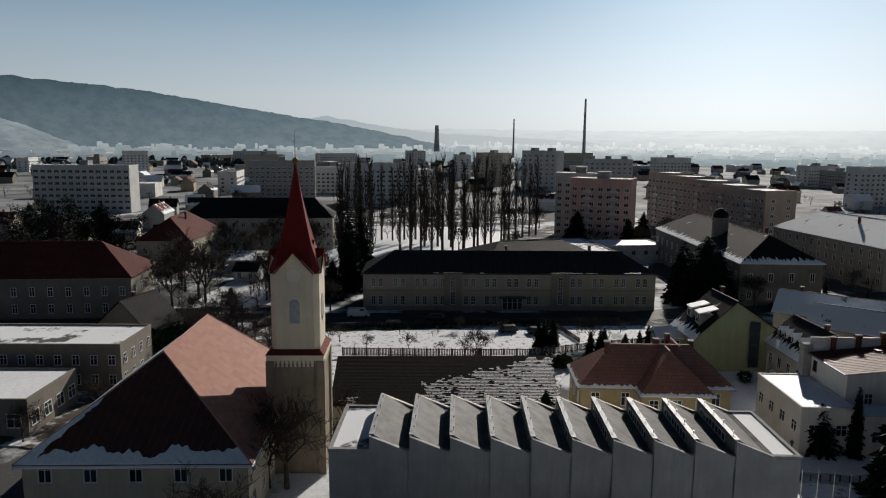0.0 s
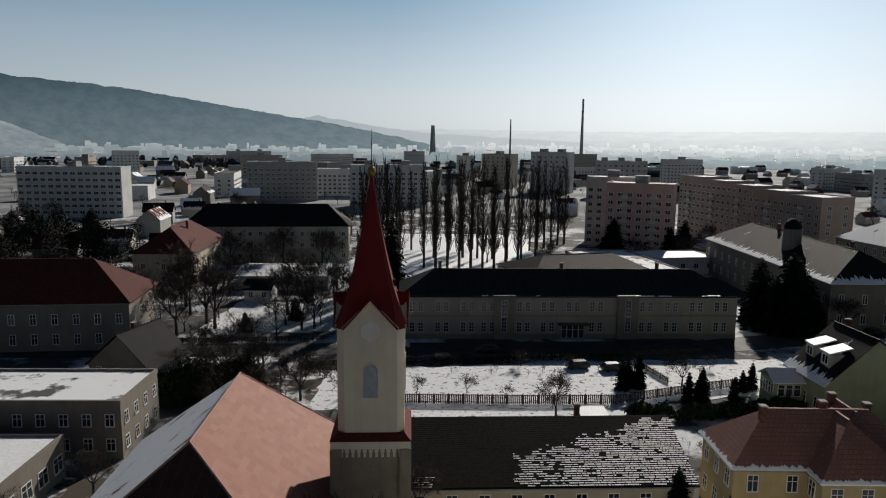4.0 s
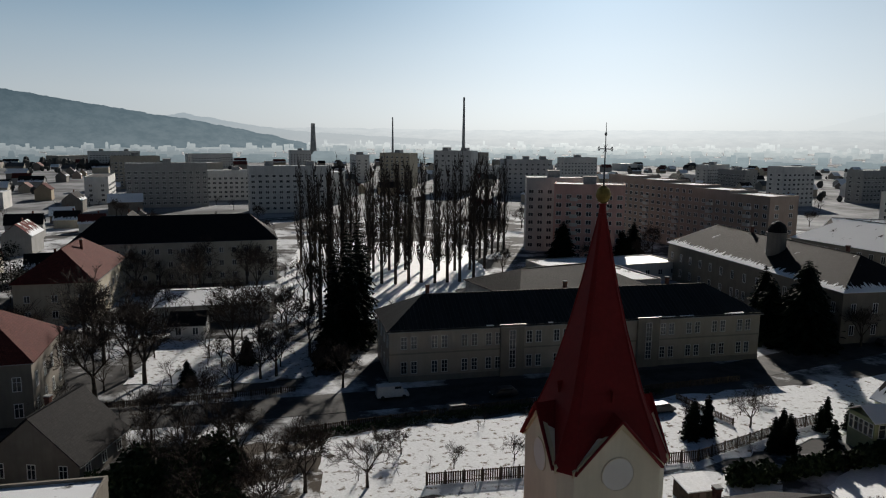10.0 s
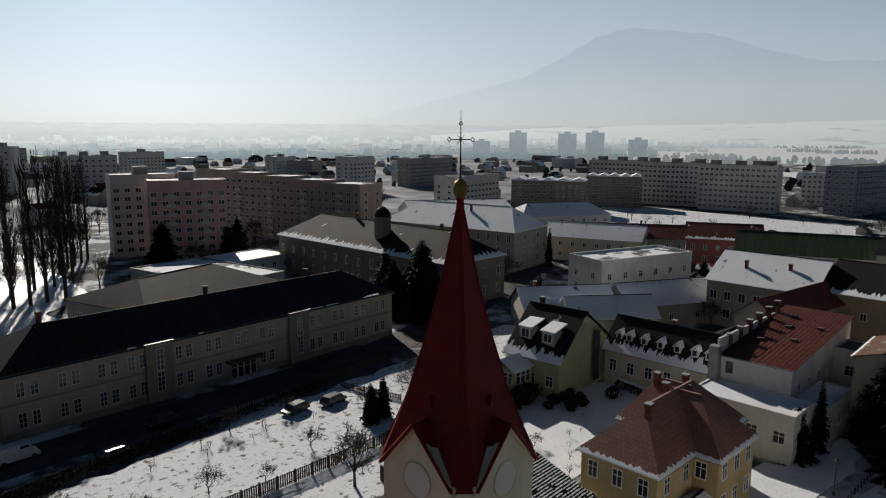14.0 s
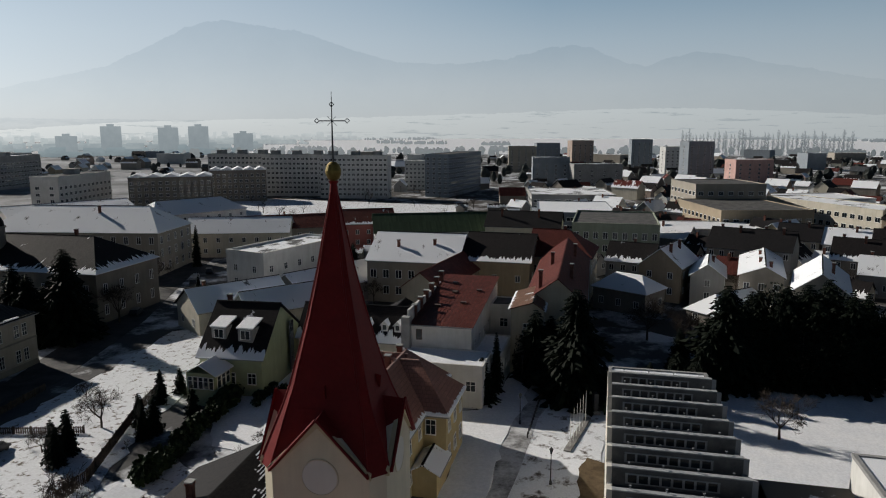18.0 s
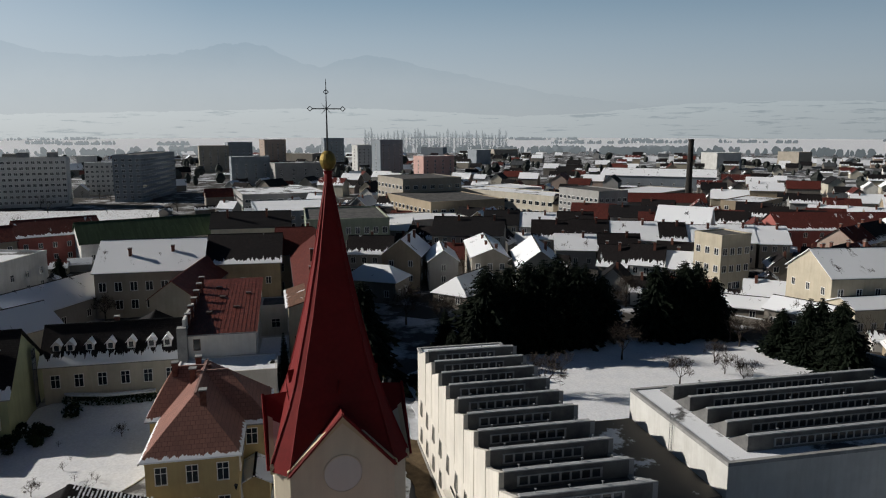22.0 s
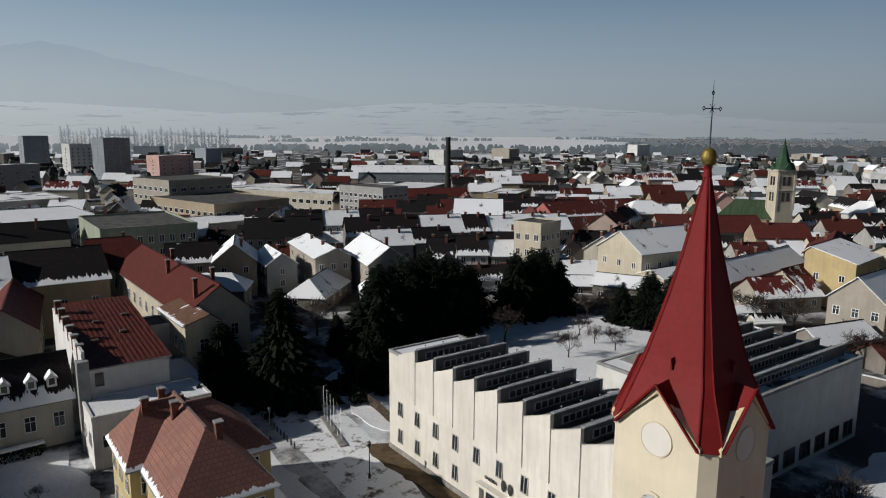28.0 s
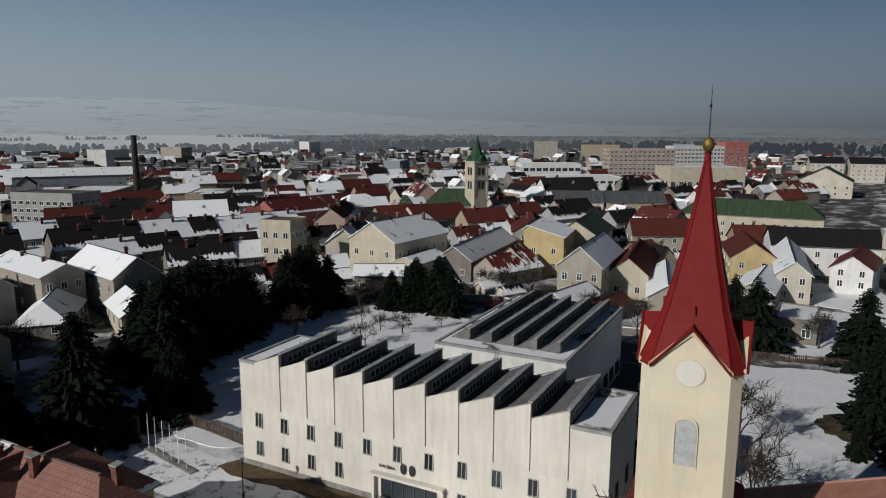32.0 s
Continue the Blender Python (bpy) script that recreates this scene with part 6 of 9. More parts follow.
for root in [o for o in scene.objects if o.parent is None and o.name.startswith(("pink_block", "brown_block"))]:
    if root.name.startswith("pink"):
        balconies(root, (-5.0, 5.0), -7.0, PINKW)
    else:
        balconies(root, (0.0,), -6.5, PINKW[:7])
block("hotel_block", "seven-storey white slab block with ribbon windows", -180, 291, 50, 13, 4, 25, "panel", (2, 5.2, 8.4, 11.6, 14.8, 18, 21.2), 14, 0, win=(2.2, 1.5), roof="patch", penthouse=1)
house("barracks", "long pale barracks with a dark hipped roof", (-80, 172), (-27, 178), 9, 12.2, 18.3, "ivory", "dark", hip=(7, 7), rows=(1.5, 5.0, 8.6), cols=16, end_cols=3, category="barracks")
house("red_hip_house", "cream house with a red hipped roof end", (-72, 158), (-70, 126), 8, 9.5, 15.5, "cream", "red", hip=(7, 7), rows=(1.5, 5), cols=8, end_cols=3, chims=((0.5, 2, 0.7),))
# drab for ivory and brown-red for red: shade put into both colours
house("town_villa", "large two-storey house, its walls and hipped roof darkened for shade", (-104, 72), (-54.5, 78), (9.0, 9.0), 9.6, 16.2, "drab", "brownred", hip=(9, 9), rows=(1.4, 5.2), cols=13, end_cols=4, win=(1.0, 1.9), near=True)
# drab walls on both: shade on their fronts put into the colour
block("flat_school", "two-storey flat-roofed block with patchy snow on the roof", -51.1, 28.8, 34, 12.2, 2, 7.4, "drab", (1.2, 4.4), 12, 4, win=(1.0, 1.5), roof="patch", near=True, category="school")
block("flat_school_wing", "single-storey flat-roofed wing under snow", -55.4, 11.6, 34, 13, 2, 5, "drab", (1.4,), 9, 4, win=(1.8, 1.8), roof="snow", near=True, category="school")
house("dark_gabled_house", "small dark gabled house with tall windows", (-46.9, 50.6), (-44.4, 60.5), (5.6, 6.0), 3.2, 8.4, "bare", "dark", rows=(0.8,), cols=3, end_cols=3, win=(0.9, 1.7), near=True, chims=((0.5, 1, 0.5),))
house("park_pavilion", "low pavilion with a snowy flat roof in the park", (-50, 132), (-26, 134), 9, 4, 5.4, "grey", "snow", rows=(1.2,), cols=6, end_cols=2)
house("park_hut", "small white gatehouse in the park", (-43.5, 113), (-37, 113), 3.5, 3.4, 5.2, "white", "dark", rows=(1.2,), cols=2, end_cols=1)

# long panel slabs beyond the market ground
SLAB = tuple(1.8 + 2.85 * k for k in range(8))
for k in range(3):
    block("long_slab_block", "eight-storey white slab block with even rows of windows", 374 - k * 6.0, 214 - k * 40, 40, 13, -82, 24.6, "panel", SLAB, 15, 2, win=(1.5, 1.4), roof="dark", penthouse=3, group="long white slabs", sides="fs")
block("dark_slab_block", "grey slab block standing end on", 405, 84, 60, 15, -8, 25, "blue", SLAB, 16, 4, win=(1.5, 1.4), roof="dark", group="panel blocks", sides="fbs")
block("low_slab_block", "low white apartment block", 430, 112, 22, 12, -80, 19, "panel", SLAB[:6], 8, 2, roof="patch", group="panel blocks", sides="fs")
for k, (x, y, w, h, c) in enumerate(((640, 70, 26, 24, "beige"), (700, 52, 24, 26, "blue"), (740, 20, 24, 28, "brown"), (690, -40, 20, 30, "blue"), (640, -66, 18, 24, "panel"), (560, -78, 22, 30, "blue"), (480, 30, 26, 20, "blue"), (470, -2, 34, 16, "grey"), (520, -110, 30, 18, "pink"))):
    block("far_block", "apartment block in the housing estate", x, y, w, 14, -80 + 7 * (k % 3), h, c, tuple(2 + 2.9 * j for j in range(int(h / 2.9) - 1)), 4, 1, roof="patch", group="far blocks", sides="fs")

# ---- old town beyond the gallery lawn ----
block("corner_building", "sage green three-storey corner building with a flat roof", 187, -14, 24, 32, -90, 12.9, "sage", (1.8, 5.4, 9.0), 9, 12, win=(1.2, 1.8), roof="dark", parapet=0.6, category="building", sides="fe")
house("mansard_house", "ivory house with a dark mansard roof", (196, 26), (196, 2.5), 8, 9.5, 13.5, "ivory", "dark", rows=(2, 5.6), cols=8, end_cols=2, chims=((0.2, -3, 1), (0.7, -3, 1)))
house("town_house", "beige house with a blank rendered wall and a smooth snowy roof", (151, -49), (126, -44.5), (5.0, 3.6), 9.2, 11.2, "beige", "snow", rows=(2, 6), cols=4, end_cols=3, chims=((0.3, -1, 0.5), (0.7, -1, 0.5), (0.9, 1, 0.6)), group="old town houses")
house("town_house", "rendered gabled house with a snow-white roof", (137, -58), (114.6, -52.2), 5.0, 8.6, 12.3, "beige", "snow", rows=(2, 5.4), cols=5, end_cols=2, group="old town houses", chims=((0.6, 2, 0.6),))
house("low_hip_house", "long low house with a hipped roof streaked with snow", (128, -44), (115.5, -31.5), 4.4, 3.4, 6.6, "bare", "grey_s", hip=(3, 3), rows=(1.2,), cols=4, end_cols=2)
house("low_hip_house", "small cream house under a snowy roof", (113.5, -48.5), (101.5, -42.5), 4.0, 4.4, 7.2, "cream", "snow", rows=(1.6,), cols=3, end_cols=2)
house("town_house", "house with dark snow-striped roof", (152.5, -13), (150, -24), 5.4, 7.6, 11.4, "grey", "dark_s", rows=(2, 5.0), cols=4, end_cols=2, group="old town houses", chims=((0.5, 2, 0.7),))
house("low_hip_house", "low grey house with a hipped roof half under snow", (131, -11.5), (124.5, -22.5), 4.4, 5.4, 8.2, "bare", "snow", "red_s", hip=(3.4, 3.4), rows=(1.6,), cols=3, end_cols=2)
house("town_house", "ochre gabled house under a snowy roof", (150, -29), (136.5, -24), 4.8, 8.6, 12.6, "ochre", "snow", rows=(2, 5.6), cols=3, end_cols=2, group="old town houses", chims=((0.3, 1.5, 0.7), (0.8, 1.5, 0.7)))
house("yard_house", "plain house with a narrow snowy roof in the yards", (147, -36), (133, -34), 3.6, 7.4, 10.0, "grey", "grey_s", rows=(2, 4.8), cols=4, end_cols=1, group="old town houses", chims=((0.5, 1, 0.7),))
block("yellow_block", "plain ochre four-storey block with a flat roof", 113.4, -96.6, 9.0, 8.4, -78, 14.9, "cream", (2.6, 6.6, 10.6), 4, 3, win=(1.2, 1.5), roof="dark", category="building", sides="fs")
house("long_white_roof_house", "large cream house under a wide snowy roof", (88.6, -99.8), (86.2, -123), 7.2, 11.0, 15.4, "cream", "snow", rows=(2, 7), cols=6, end_cols=3, chims=((0.15, 1.5, 0.6), (0.55, 1.5, 0.9), (0.85, -2, 0.4)))
house("lean_to_house", "cream side building under a shallow snowy roof", (78.6, -99), (78.2, -113), 3.6, 6.4, 7.8, "cream", "snow", rows=(2,), cols=5, end_cols=2)
house("long_row_house", "long low house with a snow-dusted grey roof", (72, -112), (75, -150), 4.8, 5.6, 9.0, "bare", "grey_s", rows=(1.6,), cols=10, end_cols=2, chims=((0.35, 1, 1.2), (0.6, 1, 1.0)))
house("courtyard_shed", "rendered shed with a snowy lean-to roof", (88, -92), (78, -97), 4, 4.6, 6.4, "bare", "snow", rows=(1.4,), cols=3, end_cols=1)
house("courtyard_shed", "low shed under snow behind the trees", (98, -84), (91, -93), 3.5, 3.4, 5.0, "bare", "snow", rows=(1.2,), cols=2, end_cols=1)
house("snow_roof_house", "low house with a red roof half under snow", (62.5, -111), (56.5, -125), 4.6, 4.0, 7.4, "beige", "snow_r", "red", rows=(1.4,), cols=4, end_cols=2)
house("snow_roof_house", "cream house with snow on one slope of its red roof", (59.5, -119), (60.5, -136), 4.4, 5.2, 8.8, "cream", "snow_r", "red", rows=(1.6,), cols=4, end_cols=2)
house("tall_yellow_house", "tall ochre house under one slope of snowy sheets", (58.2, -128.2), (60.6, -146), (9.6, 1.0), (10.6, 12.4), 13.3, "yellow", "grey_s", rows=(2, 6), cols=4, end_cols=2, win=(1.0, 1.4))
house("green_roofed_house", "house under a dark green sheet roof with a cream gable", (50.5, -146), (52.5, -170), 6.6, 8.6, 12.8, "cream", "green", rows=(2, 5.6), cols=4, end_cols=2)
house("red_roofed_house", "broad house under a plain red roof", (66, -155), (73, -172), 6.4, 7.4, 11.6, "beige", "red", rows=(2, 5), cols=4, end_cols=2, chims=((0.4, 2, 0.7),))
house("beige_gabled_house", "tall weathered beige gabled house with snowy sheet roof", (36.9, -103.4), (38.2, -128), 4.9, 8.8, 13.0, "beige", "grey_s", rows=(1.8, 5.4), cols=5, end_cols=3, win=(1.1, 1.5), near=True)
house("ruined_shed", "derelict brick shed with a rusty snowy roof", (37.5, -87.5), (34.5, -100.5), 3.4, 4.0, 6.0, "bare", "grey_s", rows=(1.0,), cols=2, end_cols=1)
house("ruined_shed", "small broken-roofed shed of weathered boards", (29, -92), (27, -101), 2.6, 2.8, 4.6, "bare", "rust", rows=(), cols=0, end_cols=1)
house("red_roofed_cottage", "cream cottage under a plain red roof", (28.5, -113), (31.5, -141), 4.6, 6.0, 9.8, "cream", "red", rows=(1.6,), cols=5, end_cols=2, chims=((0.5, 1, 0.7),))
house("brown_roofed_house", "broad house under dark red-brown tiles", (41, -172), (22, -180), 6.6, 7.0, 11.2, "beige", "brownred", rows=(1.8, 4.6), cols=6, end_cols=2, chims=((0.2, 2, 0.9), (0.6, 2, 0.9)))
house("brown_roofed_house", "street house under a plain red roof", (12, -176), (0, -180), 6.0, 6.6, 10.6, "ochre", "red", rows=(1.8, 4.4), cols=4, end_cols=2, chims=((0.5, 2, 0.9),))
house("long_barn", "long pale barn with a snowy roof", (17.5, -101), (23, -130), 4.0, 4.4, 7.0, "beige", "grey_s", rows=(1.6,), cols=5, end_cols=1)
house("grey_roofed_house", "low beige house with a pale snowy roof", (2.2, -110), (0.6, -131), 3.9, 5.4, 7.4, "beige", "grey_s", rows=(1.8,), cols=4, end_cols=2)
house("yellow_house", "bright yellow house with a red roof and balcony", (4, -138), (8, -158), 5.0, 8.0, 11.4, "yellow", "red", rows=(1.8, 5.0), cols=4, end_cols=2, near=True)
house("white_house", "narrow white house under one snowy slope", (-5.2, -124), (-2.6, -164), (3.4, 3.6), 7.2, 10.0, "ivory", "grey_s", rows=(1.8, 4.8), cols=5, end_cols=2)
block("yard_garage", "low garage with a flat snowy roof", -6.3, -99.5, 7, 12.5, -2, 4.3, "bare", (1.5,), 2, 2, roof="snow", category="garage")
house("white_gable_wall_house", "long house under a dull dark roof beside the yard", (2, -166), (-24, -172), 6.0, 8.2, 12.0, "white", "dark", rows=(1.8, 5.0), cols=6, end_cols=2)
house("white_gable_house", "white gabled house with a rusty lower roof", (-17, -142), (-20, -160), 4.4, 6.4, 9.4, "white", "rust", rows=(1.8, 4.4), cols=4, end_cols=2)
block("ivory_block", "ivory three-storey block with a flat roof at the yard", -33, -172, 16, 13, -2, 11.5, "ivory", (1.8, 5, 8.2), 5, 3, win=(1.3, 1.5), roof="snow", category="building", sides="fbs")
house("green_long_house", "long two-storey house under a green sheet roof", (33, -222), (-12.5, -222), 8.0, 9.4, 14.0, "cream", "green", hip=(6, 6), rows=(1.8, 5.4), cols=14, end_cols=3, category="school")
house("green_gable_theatre", "pale theatre with a green pediment roof", (-16.1, -402.0), (-17.6, -428.0), 14, 9.5, 17, "ivory", "green", rows=(2, 5.5), cols=5, end_cols=5, category="theatre")
house("street_row_house", "ivory street house with a grey-green roof", (88, -239), (69.5, -247), 7, 8.6, 12.5, "ivory", "grey", rows=(1.8, 5.2), cols=7, end_cols=2, group="street row")
house("street_row_house", "ochre street house with many windows", (68.5, -247.4), (46.5, -257), 7, 8.6, 12.5, "ochre", "grey", rows=(1.8, 5.2), cols=6, end_cols=2, group="street row")
house("white_front_house", "white three-storey house with a snowy hipped roof", (104, -243), (92, -247), 7, 9.6, 13.6, "white", "grey_s", hip=(5, 0), rows=(1.8, 5.2), cols=4, end_cols=2, group="street row")
block("white_pool_hall", "white flat-roofed public hall behind the street row", 116, -372, 44, 26, 213, 9.5, "white", (2, 6), 10, 5, win=(3.0, 1.6), roof="snow", category="hall", sides="fbs")
block("white_pool_hall", "white two-storey public hall with a dark upper floor", 152, -420, 40, 24, 213, 14, "white", (9.5,), 9, 4, win=(3.4, 2.4), roof="snow", category="hall", sides="fbs")
block("tan_hall", "wide tan hall with tall glazing", 52, -412, 46, 26, 209, 15, "cream", (2,), 9, 4, win=(2.6, 5.0), roof="patch", category="hall", sides="fbs")
house("orange_house", "orange two-storey house with a hipped grey roof", (155, -178), (146, -194), 8, 8.5, 12.5, "orange", "grey_s", hip=(6, 6), rows=(1.8, 5.2), cols=7, end_cols=3, chims=((0.5, 2, 0.8),))
house("red_long_house", "long house under a bright red roof", (131, -168), (119, -183), 7, 6.5, 10.5, "beige", "red", rows=(1.8,), cols=5, end_cols=2, chims=((0.6, 2, 0.8),))
house("red_long_house", "wide house under a plain red roof", (121, -174), (110, -194), 7, 6.0, 10.5, "ivory", "red", rows=(1.8,), cols=6, end_cols=2, chims=((0.3, 2, 0.8),))
house("dark_red_hall", "long hall with a dark red roof", (167, -150), (158, -190), 8, 8, 12.5, "red", "red_s", "dark", rows=(2, 5.4), cols=8, end_cols=2)
house("white_gable_terrace", "terrace with a white stepped gable", (170, -112), (160, -124), 7, 10, 15.5, "white", "grey_s", rows=(2, 6), cols=4, end_cols=2)

# rows of joined houses along the old streets
def street_row(label, a, b, half, spans, base=0.0):
    """Joined houses under one line of ridges from a to b; spans: share of the run, eave, ridge, wall, roof, windows."""
    a, b = Vector((a[0], a[1])), Vector((b[0], b[1]))
    total, at = sum(sp[0] for sp in spans), 0.0
    d = (b - a).normalized() * 0.46
    for share, eave, ridge, wall, roof, cols in spans:
        p, q = a.lerp(b, at / total), a.lerp(b, (at + share) / total)
        at += share
        house("row_house", f"{WALL_WORDS[wall]} {label} with {ROOF_WORDS[roof]}", p + d, q - d, half, eave, ridge, wall, roof, rows=(1.6, eave - 2.4) if eave > 6 else (1.6,), cols=cols, end_cols=1,
              chims=((0.3, 1.2, 0.7), (0.8, -1.0, 0.6)), group="joined street houses", sides="rl")


ROOF_WORDS = {"snow": "a roof under snow", "snow_r": "a red roof under snow", "dark_s": "a dark roof streaked with snow", "red": "a red roof", "red_s": "a red roof with snow", "rust": "a rusty roof", "grey_s": "a snowy grey roof", "dark": "a dark roof", "brownred": "a brown-red roof", "grey": "a grey sheet roof"}
WALL_WORDS = {"cream": "cream", "ivory": "ivory", "white": "white", "beige": "beige", "ochre": "ochre", "grey": "grey", "bare": "bare rendered", "yellow": "yellow", "pink": "pink", "orange": "orange", "brown": "brown"}
street_row("street house", (143, -137), (169, -69), 6.2, ((9, 7.4, 11.6, "beige", "snow", 3), (10, 7.6, 11.8, "ivory", "snow", 3), (9, 7.2, 11.4, "grey", "snow", 3), (8, 7.6, 12.0, "bare", "dark_s", 3), (14, 7.6, 12.2, "beige", "snow", 5), (12, 7.8, 12.4, "grey", "dark_s", 4), (11, 7.4, 12.0, "bare", "dark_s", 3)))
street_row("yard house", (117, -99), (132.5, -74.5), 4.8, ((13, 6.2, 9.6, "beige", "snow", 4), (9, 6.6, 10.8, "white", "dark_s", 3), (8, 5.8, 10.2, "bare", "dark_s", 2)))
street_row("square house", (166, -60), (174, -40), 6.4, ((10, 9.0, 13.4, "grey", "dark", 4), (11, 8.6, 13.2, "beige", "dark", 4)))
street_row("back house", (150, -95), (158, -72), 5.0, ((12, 6.0, 9.6, "bare", "dark_s", 3), (12, 5.6, 9.4, "grey", "snow", 3)))
street_row("lane house", (110, -118), (124, -146), 5.2, ((11, 6.0, 9.8, "ivory", "snow", 3), (10, 6.4, 10.4, "beige", "dark_s", 3), (11, 6.0, 10.0, "bare", "snow_r", 3)))
street_row("market house", (138, -150), (150, -176), 5.6, ((14, 7.0, 11.2, "brown", "red_s", 4), (15, 7.2, 11.4, "beige", "dark_s", 4)))
street_row("terrace house", (184, -96), (197, -62), 6.0, ((12, 8, 12, "ivory", "dark_s", 4), (12, 7.6, 11.6, "grey", "snow", 4), (12, 8, 12, "beige", "dark", 4)))

# second church of the town
c2 = thing("parish_church", pose(108, -205, 0, 0, 0, -32), "ochre church tower with a green copper cap and green nave roof", "church")
bm = bmesh.new()
bx(bm, -3.1, 3.1, -3.1, 3.1, -0.5, 25.2)
part("tower", bm, WALLS["cream"], c2)
for sx, sy in ((-1, -1), (1, -1), (1, 1), (-1, 1)):
    bm = bmesh.new()
    bx(bm, sx * 2.95 - 0.35, sx * 2.95 + 0.35, sy * 2.95 - 0.35, sy * 2.95 + 0.35, 12.0, 25.1)
    part("corner_strip", bm, WALLS["ivory"], c2)
bm = bmesh.new()
bx(bm, -3.6, 3.6, -3.6, 3.6, 25.2, 25.7)
bx(bm, -3.35, 3.35, -3.35, 3.35, 18.6, 19.0)
part("cornice", bm, WALLS["ivory"], c2)
COPPER = roofing("green_copper", (0.07, 0.14, 0.08), 0, 0, 3.0, 0.6, 0.5)
bm = bmesh.new()
lathe(bm, ((4.3, 25.7), (3.9, 26.2), (3.2, 27.0), (2.5, 28.2), (1.9, 29.6), (1.3, 31.4), (0.7, 33.4), (0.25, 34.8), (0.08, 36.2)), 8)
cap = part("cap", bm, COPPER, c2, "green copper cap")
for k in range(4):
    bm = bmesh.new()
    r = Matrix.Rotation(k * math.pi / 2, 4, "Z")
    v = [bm.verts.new(r @ Vector(p)) for p in ((-1.5, -3.8, 25.7), (1.5, -3.8, 25.7), (0, -3.8, 27.9), (0, -1.6, 27.9))]
    bm.faces.new(v[:3]), bm.faces.new((v[1], v[3], v[2])), bm.faces.new((v[0], v[2], v[3]))
    part("cap_gable", bm, COPPER, cap)
for s in range(4):
    for z in (15.0, 20.4):
        for x in (-0.85, 0.85):
            a = radians(90 * s)
            far_window(c2, 3.12 * math.sin(a) + x * math.cos(a), -3.12 * math.cos(a) + x * math.sin(a), z, 90 * s, 0.9, 2.8, M_BROWNF, (1, 1))
house("parish_nave", "church nave under a dark green roof", (110.5, -209.5), (128, -201), 7.5, 9.0, 14.4, "ochre", "green", hip=(0, 5), rows=(3,), cols=5, end_cols=1, category="church")
house("parish_chapel", "small chapel under a green hipped roof", (131, -196), (137, -193), 4.0, 7.5, 12.0, "cream", "green", hip=(2.6, 2.6), rows=(3,), cols=2, end_cols=1, category="church")
house("pink_gabled_house", "pink gabled house beyond the parish church", (142, -226), (152, -234), 6.0, 9.0, 14.0, "pink", "snow_r", rows=(2, 5.6), cols=4, end_cols=3)
house("white_gable_house", "tall white house with a blank sunlit gable", (96, -246), (78, -262), 8.0, 11.0, 17.0, "white", "dark_s", rows=(2, 6), cols=6, end_cols=1)

# ---- shops and slabs round the market ----
block("market_slab", "five-storey grey slab with balconies beside the square", 241, -121, 15, 26, -75, 14.3, "grey", (1.8, 4.6, 7.4, 10.2), 5, 9, win=(1.6, 1.4), roof="dark", category="apartment block", sides="fs")
block("shop_row", "long two-storey shop row with arcades", 290, -104, 18, 62, -62, 9.5, "ivory", (1.0, 5.2), 5, 16, win=(2.2, 1.8), roof="patch", category="shops", sides="fs")
block("department_store", "flat-roofed store with a dark roof and upper hall", 262, -62, 34, 44, -75, 10.5, "ochre", (2, 6), 9, 11, win=(2.0, 1.6), roof="dark", category="shops", sides="fs")
block("store_upper_hall", "raised hall on a flat-roofed store", 300, -58, 30, 30, -75, 16.5, "beige", (8, 12), 7, 7, win=(2.0, 1.6), roof="dark", category="shops", sides="fs")
block("supermarket", "low white supermarket with a snowy roof", 352, -112, 42, 30, -70, 6.5, "white", (1.2,), 8, 5, win=(3.0, 2.2), roof="snow", category="shops", sides="fs")
block("flat_shop", "low shop building under snow", 226, -44, 34, 22, -80, 6.5, "grey", (1.4,), 7, 4, win=(2.2, 1.8), roof="snow", category="shops", sides="fs")
block("flat_shop", "flat-roofed grey market hall", 330, 8, 40, 40, -80, 8.5, "grey", (2, 5), 8, 8, win=(2.6, 1.4), roof="patch", category="shops", sides="fs")
block("flat_shop", "flat-roofed hall with dark glazing", 262, 2, 30, 44, -84, 8.0, "blue", (2, 5), 6, 8, win=(2.6, 1.4), roof="snow", category="shops", sides="fs")
house("sports_hall", "long hall with a white roof beyond the offices", (176, 200), (215, 178), 14, 8, 12.5, "white", "snow", rows=(3,), cols=8, end_cols=3)
house("sports_hall", "white-roofed hall with a hipped end", (200, 160), (236, 142), 9, 8, 12.5, "white", "snow", hip=(6, 6), rows=(2, 5), cols=8, end_cols=3)
